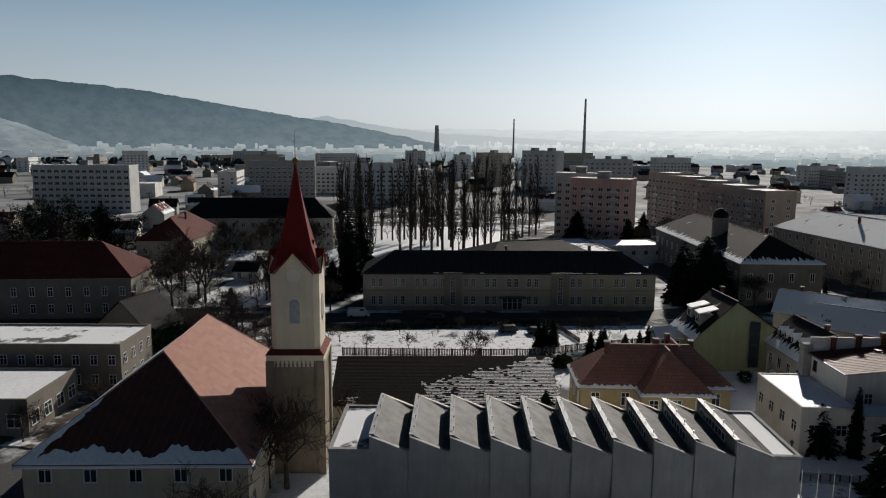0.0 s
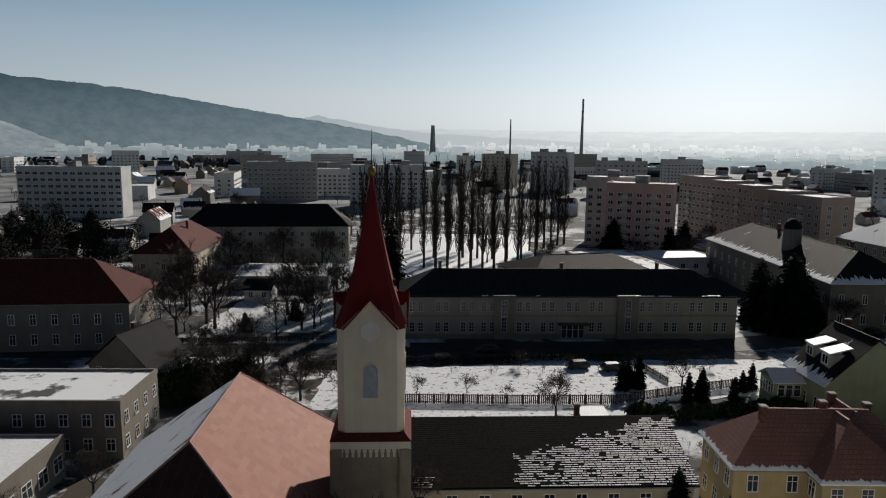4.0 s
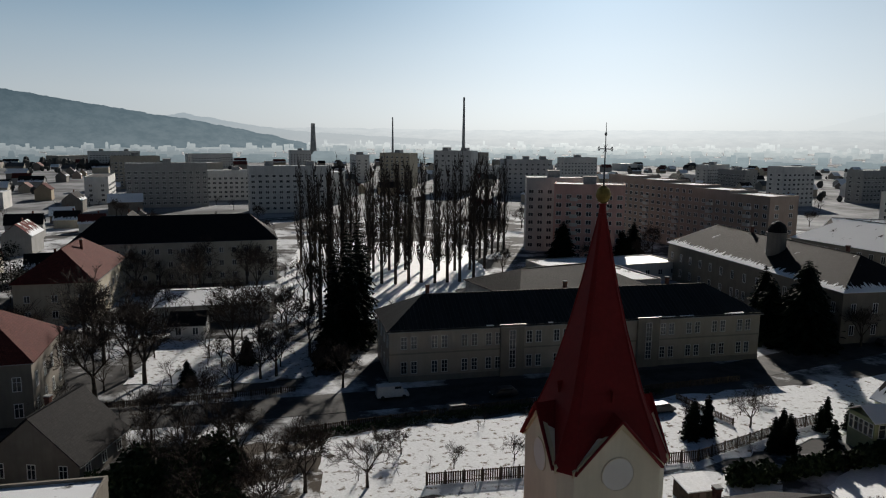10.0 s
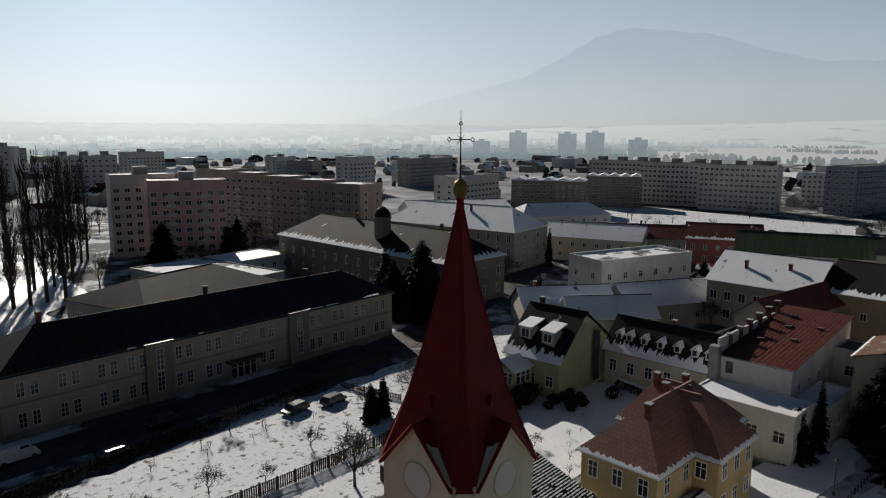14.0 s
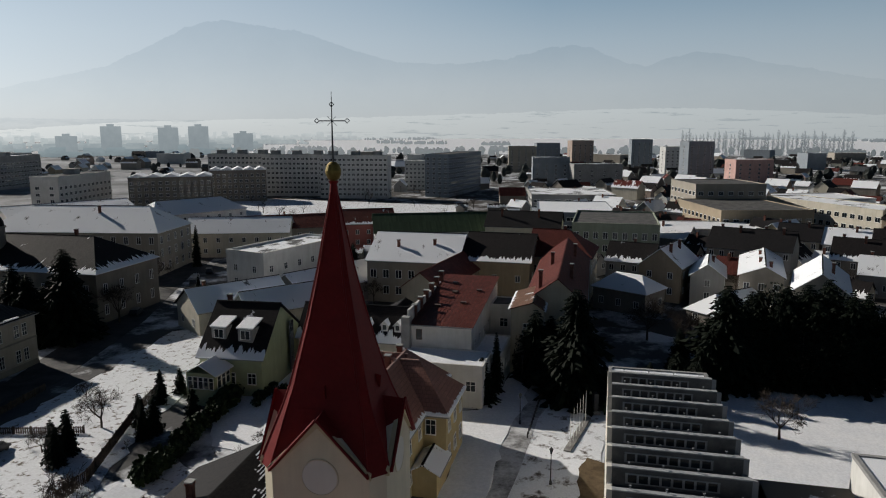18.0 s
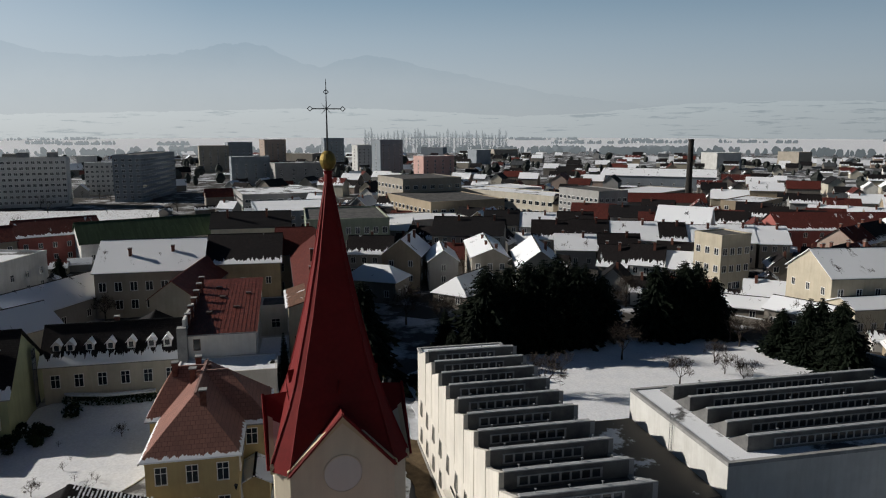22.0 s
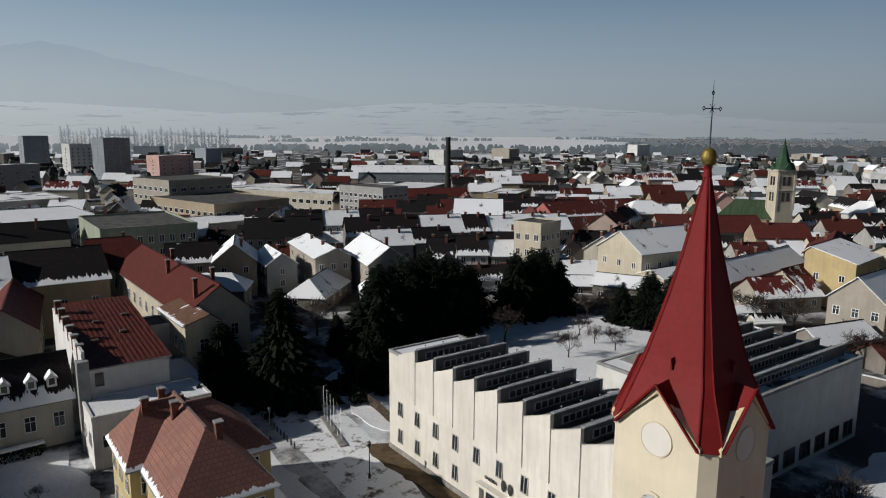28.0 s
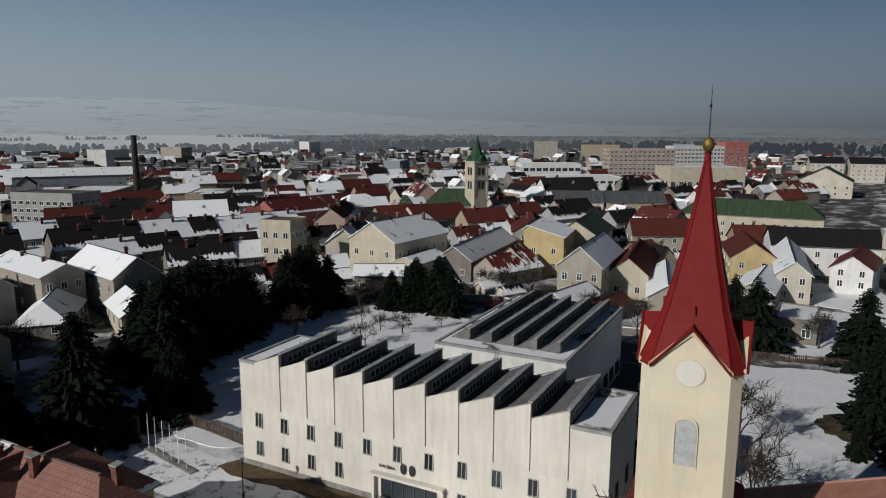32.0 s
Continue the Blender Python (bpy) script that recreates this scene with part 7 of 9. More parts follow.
def folded_roof(name, label, x, y, w, d, turn, h, wall, floors, cols):
    """A long block under a shallow zigzag roof that carries snow."""
    root = block(name, label, x, y, w, d, turn, h, wall, tuple(1.8 + (h - 2.5) / floors * j for j in range(floors)), cols, 3, win=(1.5, 1.5), roof="snow", parapet=0.1, group="folded-roof blocks", sides="fbs")
    n = 5
    for k in range(n):
        bm = bmesh.new()
        x0, x1 = -w / 2 + w * k / n, -w / 2 + w * (k + 1) / n
        for s in (0, 1):
            xa, xb = (x0, (x0 + x1) / 2) if s == 0 else ((x0 + x1) / 2, x1)
            za, zb = (0.35, 1.7) if s == 0 else (1.7, 0.35)
            v = [bm.verts.new(p) for p in ((xa, -d / 2 - 0.4, h + za), (xb, -d / 2 - 0.4, h + zb), (xb, d / 2 + 0.4, h + zb), (xa, d / 2 + 0.4, h + za), (xa, -d / 2 - 0.4, h), (xb, -d / 2 - 0.4, h), (xb, d / 2 + 0.4, h), (xa, d / 2 + 0.4, h))]
            for q in ((0, 1, 2, 3), (4, 5, 1, 0), (6, 7, 3, 2)):
                bm.faces.new([v[i] for i in q])
        bmesh.ops.recalc_face_normals(bm, faces=bm.faces[:])
        part("roof_fold", bm, M_SNOW, root, "shallow roof fold under snow")


folded_roof("folded_block", "grey-brown five-storey block under a zigzag snowy roof", 278.6, 199.9, 38.4, 16, -60, 17.0, "drab", 5, 12)
folded_roof("folded_block", "long grey block under a folded snowy roof", 331.4, 193.4, 30.3, 16, -61, 17.5, "drab", 5, 10)
block("park_tower_block", "cream nine-storey block beyond the poplars", 52.0, 555.9, 27.4, 16, -32, 28.5, "cream", (1.8, 5.0, 8.3, 11.6, 14.8, 18.1, 21.3, 24.6), 6, 3, win=(1.5, 1.4), roof="patch", penthouse=1, group="panel blocks", sides="fbs")
block("park_tower_block", "pale nine-storey block with a roof house beyond the poplars", 89.2, 497.4, 30.0, 16, -32, 31.5, "panel", (1.8, 5.4, 9.1, 12.7, 16.3, 19.9, 23.6, 27.2), 6, 3, win=(1.5, 1.4), roof="patch", penthouse=2, group="panel blocks", sides="fbs")
block("park_slab_block", "long pale block behind the park", 136.7, 470.1, 37.0, 14, -9, 26.0, "panel", (1.8, 5.2, 8.5, 11.9, 15.2, 18.6, 21.9), 9, 3, win=(1.5, 1.4), roof="snow", penthouse=3, group="panel blocks", sides="fbs")
block("factory_hall", "low factory hall with snowy roof near the black chimney", 300, -176, 60, 26, -55, 7.5, "beige", (2,), 12, 4, win=(2.4, 1.8), roof="snow", category="factory", sides="fs")
block("factory_hall", "ochre workshop with flat roofs", 240, -196, 30, 16, -55, 8.5, "ochre", (1.6, 5), 8, 3, win=(1.6, 1.6), roof="patch", category="factory", sides="fs")
house("red_roofed_hall", "long hall under a red roof", (278, -138), (262, -186), 7, 6, 9.5, "beige", "red", rows=(2,), cols=8, end_cols=2)
house("blue_roofed_hall", "wide industrial hall with a pale roof", (420, -210), (380, -270), 16, 9, 13, "blue", "grey_s", rows=(3,), cols=10, end_cols=3)

# black works chimney
wc = thing("works_chimney", pose(283, -191, 0), "tall black works chimney with a rim", "chimney")
bm = bmesh.new()
lathe(bm, ((1.7, -0.5), (1.5, 12), (1.25, 33.2), (1.45, 33.3), (1.45, 34.2)), 14)
part("shaft", bm, surface("sooty_brick", (0.03, 0.028, 0.027), (0.05, 0.045, 0.04), 0.6), wc)
# far power station chimneys
for x, y, h, r in ((301, 1500, 132, 5.0), (144, 1500, 87, 3.2), (-25, 1420, 70, 9)):
    pc = thing("power_station_chimney", pose(x, y, 0), "tall concrete chimney far out on the plain", "chimney", "far chimneys")
    bm = bmesh.new()
    lathe(bm, ((r * 0.85, -1), (r * 0.55, h * 0.6), (r * 0.42, h)), 14)
    part("shaft", bm, M_CONCRETE, pc)

# slab blocks on the far side of town
block("brick_slab", "long brown and cream slab block with balconies", 97, -450, 46, 14, 213, 24, "brown", SLAB, 14, 3, win=(1.8, 1.4), roof="patch", group="panel blocks", sides="fbse")
block("white_slab", "white slab block with green stripes", 69, -515, 40, 14, 213, 25, "panel", SLAB, 14, 3, win=(1.8, 1.4), roof="patch", group="panel blocks", sides="fbse")
block("red_slab", "red and white block at the end of the row", 44, -530, 18, 14, 213, 28, "red", SLAB, 5, 2, win=(1.8, 1.4), roof="patch", group="panel blocks", sides="fbse")
for k in range(4):
    house("pale_terrace", "pale four-storey terrace with pointed dormers", (-8 - k * 26, -545 - k * 4), (-30 - k * 26, -549 - k * 4), 7, 14, 18, "ivory", "dark", rows=(2, 5, 8, 11), cols=6, end_cols=2, group="pale terraces", sides="r")
block("tan_block", "tan block on the edge of town", 270, -760, 26, 14, 205, 22, "beige", SLAB[:7], 6, 2, roof="patch", group="far blocks", sides="fbse")
block("tan_block", "ochre block on the edge of town", 215, -800, 44, 14, 205, 18, "ochre", SLAB[:5], 8, 2, roof="patch", group="far blocks", sides="fbse")

# ---- filling the quarters with smaller houses ----
TAKEN = [(o.location.x, o.location.y, max(10.0, 0.62 * max(c.dimensions.x for c in o.children))) for o in scene.objects if o.type == "EMPTY" and o.parent is None and o.children and "tree" not in o.name]
rnd = random.Random(41)
SMALL = {}


def small_house(x, y, turn, size, wall, roof, group, label):
    """A plain far house: walls, a pitched roof and a few windows; alike ones share their meshes."""
    key = (size, wall, roof)
    l, d, e, r = ((10, 7.6, 4.2, 7.6), (13, 8.4, 6.0, 9.6), (16.5, 9.2, 7.0, 10.8), (8.6, 6.6, 3.4, 6.2))[size]
    root = thing("town_house", pose(x, y, 0, 0, 0, turn), label, "house", group)
    if key not in SMALL:
        bm = bmesh.new()
        v0 = [bm.verts.new((-l / 2, yy, z)) for yy, z in ((-d / 2, -0.5), (-d / 2, e), (0, r - 0.2), (d / 2, e), (d / 2, -0.5))]
        v1 = [bm.verts.new((l / 2, v.co.y, v.co.z)) for v in v0]
        bm.faces.new(v0), bm.faces.new(v1[::-1])
        bm.faces.new((v0[0], v1[0], v1[1], v0[1])), bm.faces.new((v0[4], v0[3], v1[3], v1[4]))
        bmesh.ops.recalc_face_normals(bm, faces=bm.faces[:])
        w = bpy.data.meshes.new("wall")
        bm.to_mesh(w)
        bm.free()
        w.materials.append(WALLS[wall])
        bm = bmesh.new()
        uv = bm.loops.layers.uv.new("metres")
        o = 0.4
        k = (r - e) / (d / 2)
        for s in (-1, 1):
            pts = [(-l / 2 - o, s * (d / 2 + o), e - o * k), (l / 2 + o, s * (d / 2 + o), e - o * k), (l / 2 + o, 0, r), (-l / 2 - o, 0, r)]
            prism(bm, pts if s < 0 else pts[::-1], 0.18, 0, uv, (-l / 2, s * (d / 2 + o), e - o * k), (1, 0, 0))
        f = bpy.data.meshes.new("roof")
        bm.to_mesh(f)
        bm.free()
        f.materials.append(ROOFS[roof])
        bm = bmesh.new()
        bx(bm, l * 0.2, l * 0.2 + 0.6, 0.4, 1.0, r - 1.0, r + 0.9)
        c = bpy.data.meshes.new("chimney")
        bm.to_mesh(c)
        bm.free()
        c.materials.append(M_BRICK)
        SMALL[key] = (w, f, c)
    for name, data in zip(("wall", "roof", "chimney"), SMALL[key]):
        ob = new(name, data)
        ob.parent = root
    return root, l, d, e


# few white and red roofs: darker picks stand for shade and haze
ROOF_PICK = ["snow"] * 4 + ["snow_r"] * 2 + ["dark_s"] * 9 + ["red"] + ["red_s"] * 2 + ["rust"] + ["brownred"] * 2 + ["grey_s"] * 6 + ["dark"] * 5 + ["grey"] * 2
WALL_PICK = ["cream", "ivory", "white", "beige", "ochre", "grey", "bare", "bare", "beige", "grey", "grey", "bare", "brown"]


def quarter(h0, h1, r0, r1, count, turn, gap, group, windows, sizes=(0, 1, 2, 3), joined=""):
    """Houses between two headings and two distances, aligned to the quarter's streets; joined: as one mass with that label."""
    placed = tries = 0
    mass = {}
    while placed < count and tries < count * 30:
        tries += 1
        a, r = radians(rnd.uniform(h0, h1)), math.sqrt(rnd.uniform(r0 * r0, r1 * r1))
        x, y = math.sin(a) * r, math.cos(a) * r
        size = rnd.choice(sizes)
        need = (8, 9.5, 11, 6.5, 4.5)[size] * gap
        if any((x - p[0]) ** 2 + (y - p[1]) ** 2 < (need + p[2]) ** 2 * 0.62 for p in TAKEN):
            continue
        if 225 < x < 330 and -110 < y < -70 or (x > 185 and 60 < y < 200 and x < 345):
            continue
        w, f = rnd.choice(WALL_PICK), rnd.choice(ROOF_PICK)
        tn = turn + rnd.choice((0, 0, 0, 90)) + rnd.uniform(-5, 5)
        TAKEN.append((x, y, need))
        placed += 1
        if joined:
            l, d, e, rg = ((10, 7.6, 4.2, 7.6), (13, 8.4, 6.0, 9.6), (16.5, 9.2, 7.0, 10.8), (8.6, 6.6, 3.4, 6.2), (5.5, 3.8, 2.4, 3.6))[size]
            m = pose(x, y, 0, 0, 0, tn)
            bw = mass.setdefault(WALLS[w], bmesh.new())
            bx(bw, -l / 2, l / 2, -d / 2, d / 2, -0.5, e, 0, m)
            for s in (-1, 1):
                quad(bw, [m @ Vector(p) for p in ((s * l / 2, -d / 2, e), (s * l / 2, d / 2, e), (s * l / 2, 0, rg - 0.15))][:3])
            br = mass.setdefault(ROOFS[f], bmesh.new())
            uv = br.loops.layers.uv.get("metres") or br.loops.layers.uv.new("metres")
            for s in (-1, 1):
                pts = [m @ Vector(p) for p in ((-l / 2 - 0.4, s * (d / 2 + 0.4), e - 0.3), (l / 2 + 0.4, s * (d / 2 + 0.4), e - 0.3), (l / 2 + 0.4, 0, rg), (-l / 2 - 0.4, 0, rg))]
                prism(br, pts if s < 0 else pts[::-1], 0.2, 0, uv, pts[0], pts[1] - pts[0])
            continue
        root, l, d, e = small_house(x, y, tn, size, w, f, group, f"{WALL_WORDS[w]} house with {ROOF_WORDS[f]}")
        for sx, side in ((-1, 0), (1, 180)):
            for k in range(windows):
                far_window(root, -l / 2 + l * (k + 0.5) / windows, sx * d / 2, e * 0.5, side, 1.2, 1.4)
        for sx, side in ((-1, -90), (1, 90)):
            if windows:
                far_window(root, sx * l / 2, -1.5, e * 0.55, side, 1.2, 1.4)
    for mat, bm in mass.items():
        lump("far_houses", bm, mat, joined, "houses", kind="stuff")


quarter(92, 178, 128, 300, 165, 58, 0.8, "old town roofs", 2)
quarter(84, 182, 300, 400, 70, 58, 1.0, "town roofs", 0)
quarter(84, 182, 380, 480, 100, 58, 1.0, "", 0, (0, 1, 2, 3), "roofs of the outer streets under snow")
quarter(-42, 60, 330, 520, 36, 10, 1.4, "plain roofs", 0)
quarter(-42, -12, 190, 330, 14, 10, 1.2, "plain roofs", 0)
quarter(84, 182, 470, 1000, 330, 58, 1.1, "", 0, (0, 3, 0, 1), "far snowy roofs of the town's edge")
quarter(56, 100, 320, 900, 90, -80, 1.3, "", 0, (0, 1, 3), "far low roofs behind the apartment blocks")
quarter(-42, 60, 520, 1080, 260, 10, 1.3, "", 0, (0, 1, 2, 3), "hazy far roofs on the plain")
quarter(90, 180, 112, 330, 260, 58, 0.3, "", 0, (4,), "snowy sheds and lean-tos in the back yards")
quarter(60, 92, 150, 330, 40, -80, 0.3, "", 0, (4,), "small sheds between the street houses")


def garden_trees(label, h0, h1, r0, r1, count, seed, depth=3):
    """Leafless garden trees as one mass of fine limbs."""
    rn = random.Random(seed)
    kinds = []
    for k in range(3):
        bt, bc = bare_tree_mesh(90 + k, 6.0, 0.9, depth)
        vs, fs = [], []
        for b in (bt, bc):
            o = len(vs)
            b.verts.index_update()
            vs += [v.co[:] for v in b.verts]
            fs += [[o + v.index for v in f.verts] for f in b.faces]
            b.free()
        kinds.append((np.array(vs), fs))
    allv, allf, o = [], [], 0
    for k in range(count):
        a, r, s, q = radians(rn.uniform(h0, h1)), math.sqrt(rn.uniform(r0 * r0, r1 * r1)), rn.uniform(0.6, 1.5), rn.uniform(0, 6.28)
        vs, fs = kinds[k % 3]
        c, d = math.cos(q), math.sin(q)
        x, y = math.sin(a) * r, math.cos(a) * r
        allv.append(np.stack([x + s * (c * vs[:, 0] - d * vs[:, 1]), y + s * (d * vs[:, 0] + c * vs[:, 1]), s * vs[:, 2]], 1))
        allf += [[o + i for i in f] for f in fs]
        o += len(vs)
    d = bpy.data.meshes.new("garden_trees")
    d.from_pydata(np.concatenate(allv).tolist(), [], allf)
    d.materials.append(M_TWIG)
    tagged(new("garden_trees", d), label, "trees", kind="stuff")


garden_trees("leafless trees in the yards of the old town", 88, 178, 110, 420, 190, 4)
garden_trees("leafless trees along the streets", 45, 88, 120, 480, 110, 5)
garden_trees("leafless trees between the park and the plain", -42, 40, 150, 520, 170, 6)
garden_trees("bare trees and scrub beside the church", -36, -14, 34, 74, 26, 8, 4)
garden_trees("leafless park trees before the barracks", -38, -6, 80, 175, 60, 9, 4)
# mid-rise blocks out on the plain
far = random.Random(12)
placed = 0
for k in range(200):
    a, r = radians(far.uniform(-36, 52)), far.uniform(340, 950)
    x, y = math.sin(a) * r, math.cos(a) * r
    w, h = far.choice((26, 34, 44, 58)), far.choice((13, 16, 19, 22, 25))
    if placed > 27 or any((x - p[0]) ** 2 + (y - p[1]) ** 2 < (0.5 * w + p[2]) ** 2 * 0.8 for p in TAKEN):
        continue
    placed += 1
    # mostly pale walls: haze over these blocks put into their colour
    c = far.choice(("panel", "white", "panel", "white", "grey", "beige", "panel"))
    block("far_block", {"panel": "pale", "white": "white", "blue": "blue-grey", "grey": "grey", "beige": "beige", "brown": "brown"}[c] + " apartment block out on the plain", x, y, w, 13, far.choice((10, 10, -80, 25)), h, c,
          tuple(1.8 + 2.9 * j for j in range(int(h / 2.9) - 1)), int(w / 3.4), 2, win=(1.7, 1.4), roof=far.choice(("patch", "snow", "dark")), penthouse=far.choice((0, 1, 2)), group="blocks on the plain")
    TAKEN.append((x, y, w * 0.5))
# flat halls among them
for k in range(90):
    a, r = radians(rnd.uniform(-40, 175)), rnd.uniform(380, 1150)
    x, y = math.sin(a) * r, math.cos(a) * r
    w, d, h = rnd.uniform(24, 60), rnd.uniform(14, 24), rnd.choice((7, 9, 12, 16))
    if any((x - p[0]) ** 2 + (y - p[1]) ** 2 < (0.4 * w + p[2]) ** 2 for p in TAKEN):
        continue
    c = rnd.choice(("grey", "white", "panel", "beige", "blue"))
    block("flat_hall", {"grey": "grey", "white": "white", "panel": "pale", "beige": "beige", "blue": "blue-grey"}[c] + " flat-roofed hall with snow on the roof", x, y, w, d, rnd.choice((10, -80, 58)), h, c, (), 0, 0, roof=rnd.choice(("snow", "snow", "patch")), category="hall", group="far halls")
    TAKEN.append((x, y, w * 0.5))

# ---- trees, hedges and garden things ----
SPRUCES = [(72, -8, 1.2), (78.5, -1.4, 0.76), (82, -3.5, 0.66), (70.5, -18.6, 0.48), (72.5, -22.5, 0.52), (66.4, -21.6, 0.42), (76, -26, 0.55), (86, -24, 0.5), (82, -30.4, 1.08), (79.5, -28, 0.7),
           (84, -33, 0.95), (86.5, -32, 0.9), (88, -36, 0.98), (83.5, -38, 0.92), (87, -40, 1.0), (92, -41, 0.95), (84.5, -43.5, 0.96), (91, -47, 1.04), (86, -49, 0.96), (92, -53, 0.95), (87.5, -54.5, 0.88), (94, -36, 0.85), (89, -43.5, 1.05), (89.5, -50, 1.04)]
SPRUCES += [(86, -64.5, 0.92), (85, -70, 0.99), (88.5, -68, 0.9), (87.5, -74.5, 0.9), (84.5, -76, 0.78), (89, -72, 0.98), (71, -80.5, 0.62), (66, -81.5, 0.76), (61.5, -84, 0.83), (57.5, -82, 0.7), (67.5, -85, 0.72),
           (-15.5, -56, 0.85), (-19, -48, 0.7), (-13.5, -47, 0.3), (0.4, -86.6, 0.88), (4.9, -100, 0.75), (-16.4, -86, 0.95), (8.5, -30, 0.35)]
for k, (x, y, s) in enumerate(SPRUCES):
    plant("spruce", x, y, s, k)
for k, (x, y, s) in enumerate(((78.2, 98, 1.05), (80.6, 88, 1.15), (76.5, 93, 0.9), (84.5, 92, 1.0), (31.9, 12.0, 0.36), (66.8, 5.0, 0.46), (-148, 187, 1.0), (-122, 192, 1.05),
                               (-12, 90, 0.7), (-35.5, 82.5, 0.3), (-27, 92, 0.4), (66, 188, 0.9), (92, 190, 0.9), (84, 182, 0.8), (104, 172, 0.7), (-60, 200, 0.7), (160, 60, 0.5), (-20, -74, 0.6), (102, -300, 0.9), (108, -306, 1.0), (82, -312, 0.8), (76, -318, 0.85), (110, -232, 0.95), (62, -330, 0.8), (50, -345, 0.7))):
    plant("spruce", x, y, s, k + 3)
for k, (x, y, s) in enumerate(((-8.8, 98, 1.0), (-6.4, 104, 0.95), (-10.6, 106, 0.8))):
    plant("tall", x, y, s, k)
for k, (x, y, s) in enumerate(((-142, 150, 1.15), (-128, 146, 1.2), (-118, 134, 1.1), (-136, 162, 1.3), (-104, 150, 1.2), (-92, 160, 1.05), (-132, 176, 1.35), (-116, 160, 1.3), (-112, 168, 1.25), (-97, 151, 1.15), (-106, 140, 1.1), (-140, 200, 1.3), (-160, 215, 1.2), (-152, 168, 1.2), (-124, 158, 1.25))):
    plant("pine", x, y, s, k)
for k, (x, y, s) in enumerate(((80, -0.5, 0.62), (68.8, -18.6, 0.45), (74, -24.5, 0.5), (81.5, -34, 0.8), (82.5, -41.5, 0.85), (83.5, -47, 0.85), (85.5, -36, 1.0), (88, -38, 1.15), (87, -45, 1.15), (89.5, -46.5, 1.2), (88.5, -53, 1.1), (87, -66, 1.05), (87, -72.5, 1.1), (63.5, -83, 0.75), (59.5, -83.5, 0.7), (69, -83, 0.65), (64, -20.6, 0.3))):
    plant("pine", x, y, s, k, label="dense dark evergreen at the edge of the snowy lawn", group="lawn evergreens")
for k, (x, y, s) in enumerate(((149, 104, 1.35), (112, 92, 0.7), (70.5, 3.6, 1.0), (118, 84, 0.6))):
    plant("slim", x, y, s, k)
# poplars of the park
pops = [(-0.7 + 3.7 * k, 159 + 0.8 * math.sin(k * 2.1), 1.25) for k in range(9)] + [(2 + 5.0 * k, 178 + 1.5 * math.sin(k), 1.2) for k in range(8)] + [(-20 + 4.5 * k, 196 + 2 * math.sin(k * 1.7), 1.15) for k in range(9)] + [(37 + 3.2 * k, 196 + 4 * k, 1.2) for k in range(6)]
pops += [(-14, 118, 1.2), (-11.5, 112, 1.3), (-9, 120, 1.25), (-16, 126, 1.2), (-12, 131, 1.25), (-7, 126, 1.2)]
for k, (x, y, s) in enumerate(pops):
    plant("poplar", x, y, s * 1.16, k)
# bare trees of the park and the gardens
BARE = [(-0.8, -42, 1.0), (-48.6, 79, 1.3), (-45.4, 88, 1.4), (-42.5, 84.5, 1.45), (-30, 97, 1.2), (-26, 106.5, 1.3), (-20.5, 106, 1.25), (-16, 95, 1.1), (-21.5, 85, 1.0), (-52, 96, 1.3), (-56, 104, 1.3), (-60, 112, 1.3), (-66, 96, 1.2), (-50, 118, 1.3), (-33, 122, 1.1), (-44, 140, 1.3), (-30, 150, 1.3), (-18, 140, 1.1)]
BARE += [(-60, 152, 1.3), (-46, 162, 1.3), (-34, 165, 1.3), (-24, 84, 0.9), (-10.5, 78, 0.8), (0, 96, 1.0), (-15.9, 43.8, 0.85), (-8.8, 44, 0.75), (-24, 51, 0.9), (-20, 36, 0.85), (-29, 46, 0.9), (-0.3, -6.9, 1.25), (-2.4, -6.8, 1.05), (-3.4, -25, 0.95), (3.8, 9.5, 0.7), (-30, 66, 0.9), (-36, 60, 0.8), (-23, 28, 0.7)]
BARE += [(92, 86, 0.9), (110, 96, 0.9), (124, 100, 0.8), (96, 120, 1.0), (88, 176, 1.0), (70, 172, 0.9), (104, 200, 1.1), (40, 168, 0.9), (20, 170, 0.9), (7, -36, 0.8), (12, -78, 0.7), (4, -82, 0.7), (20, -84, 0.8), (30, -92, 0.7), (36, -100, 0.6), (48, -104, 0.7), (52, -98, 0.8), (58, -102, 0.7), (-10, -92, 0.7), (-16, -88, 0.7),
        (98, -26, 0.8), (104, -20, 0.8), (95, -40, 0.7), (94, -52, 0.7), (92, -70, 0.7), (100, -62, 0.7), (108, -70, 0.8), (76.8, -76.6, 0.6), (74.8, -80.6, 0.6), (134, 52, 0.7), (120, 40, 0.6), (-62, 22, 0.6), (-38, 4, 0.55), (-33, 14, 0.6), (22.6, 37.8, 0.8)]
for k, (x, y) in enumerate([(-13, 237), (42, 245), (-86, 289), (98, 256), (-34, 235), (17, 349), (237, 320), (175, 155), (160, 322), (80, 240), (262, 214), (298, 263), (97, 288), (134, 277), (-44, 277), (153, 164), (-110, 332), (3, 330), (78, 278), (49, 254), (42, 373), (21, 334), (182, 151), (-78, 253), (220, 269), (-15, 286), (-43, 311), (-116, 346), (-97, 260), (79, 410), (181, 346), (7, 256), (57, 238), (63, 417)]):
    plant("bare", x, y, 0.75 + 0.35 * (k * 5 % 7) / 7, k, label="leafless street tree between far buildings", group="far street trees")
for k, (x, y, s) in enumerate(BARE):
    plant("bare", x, y, s, k)
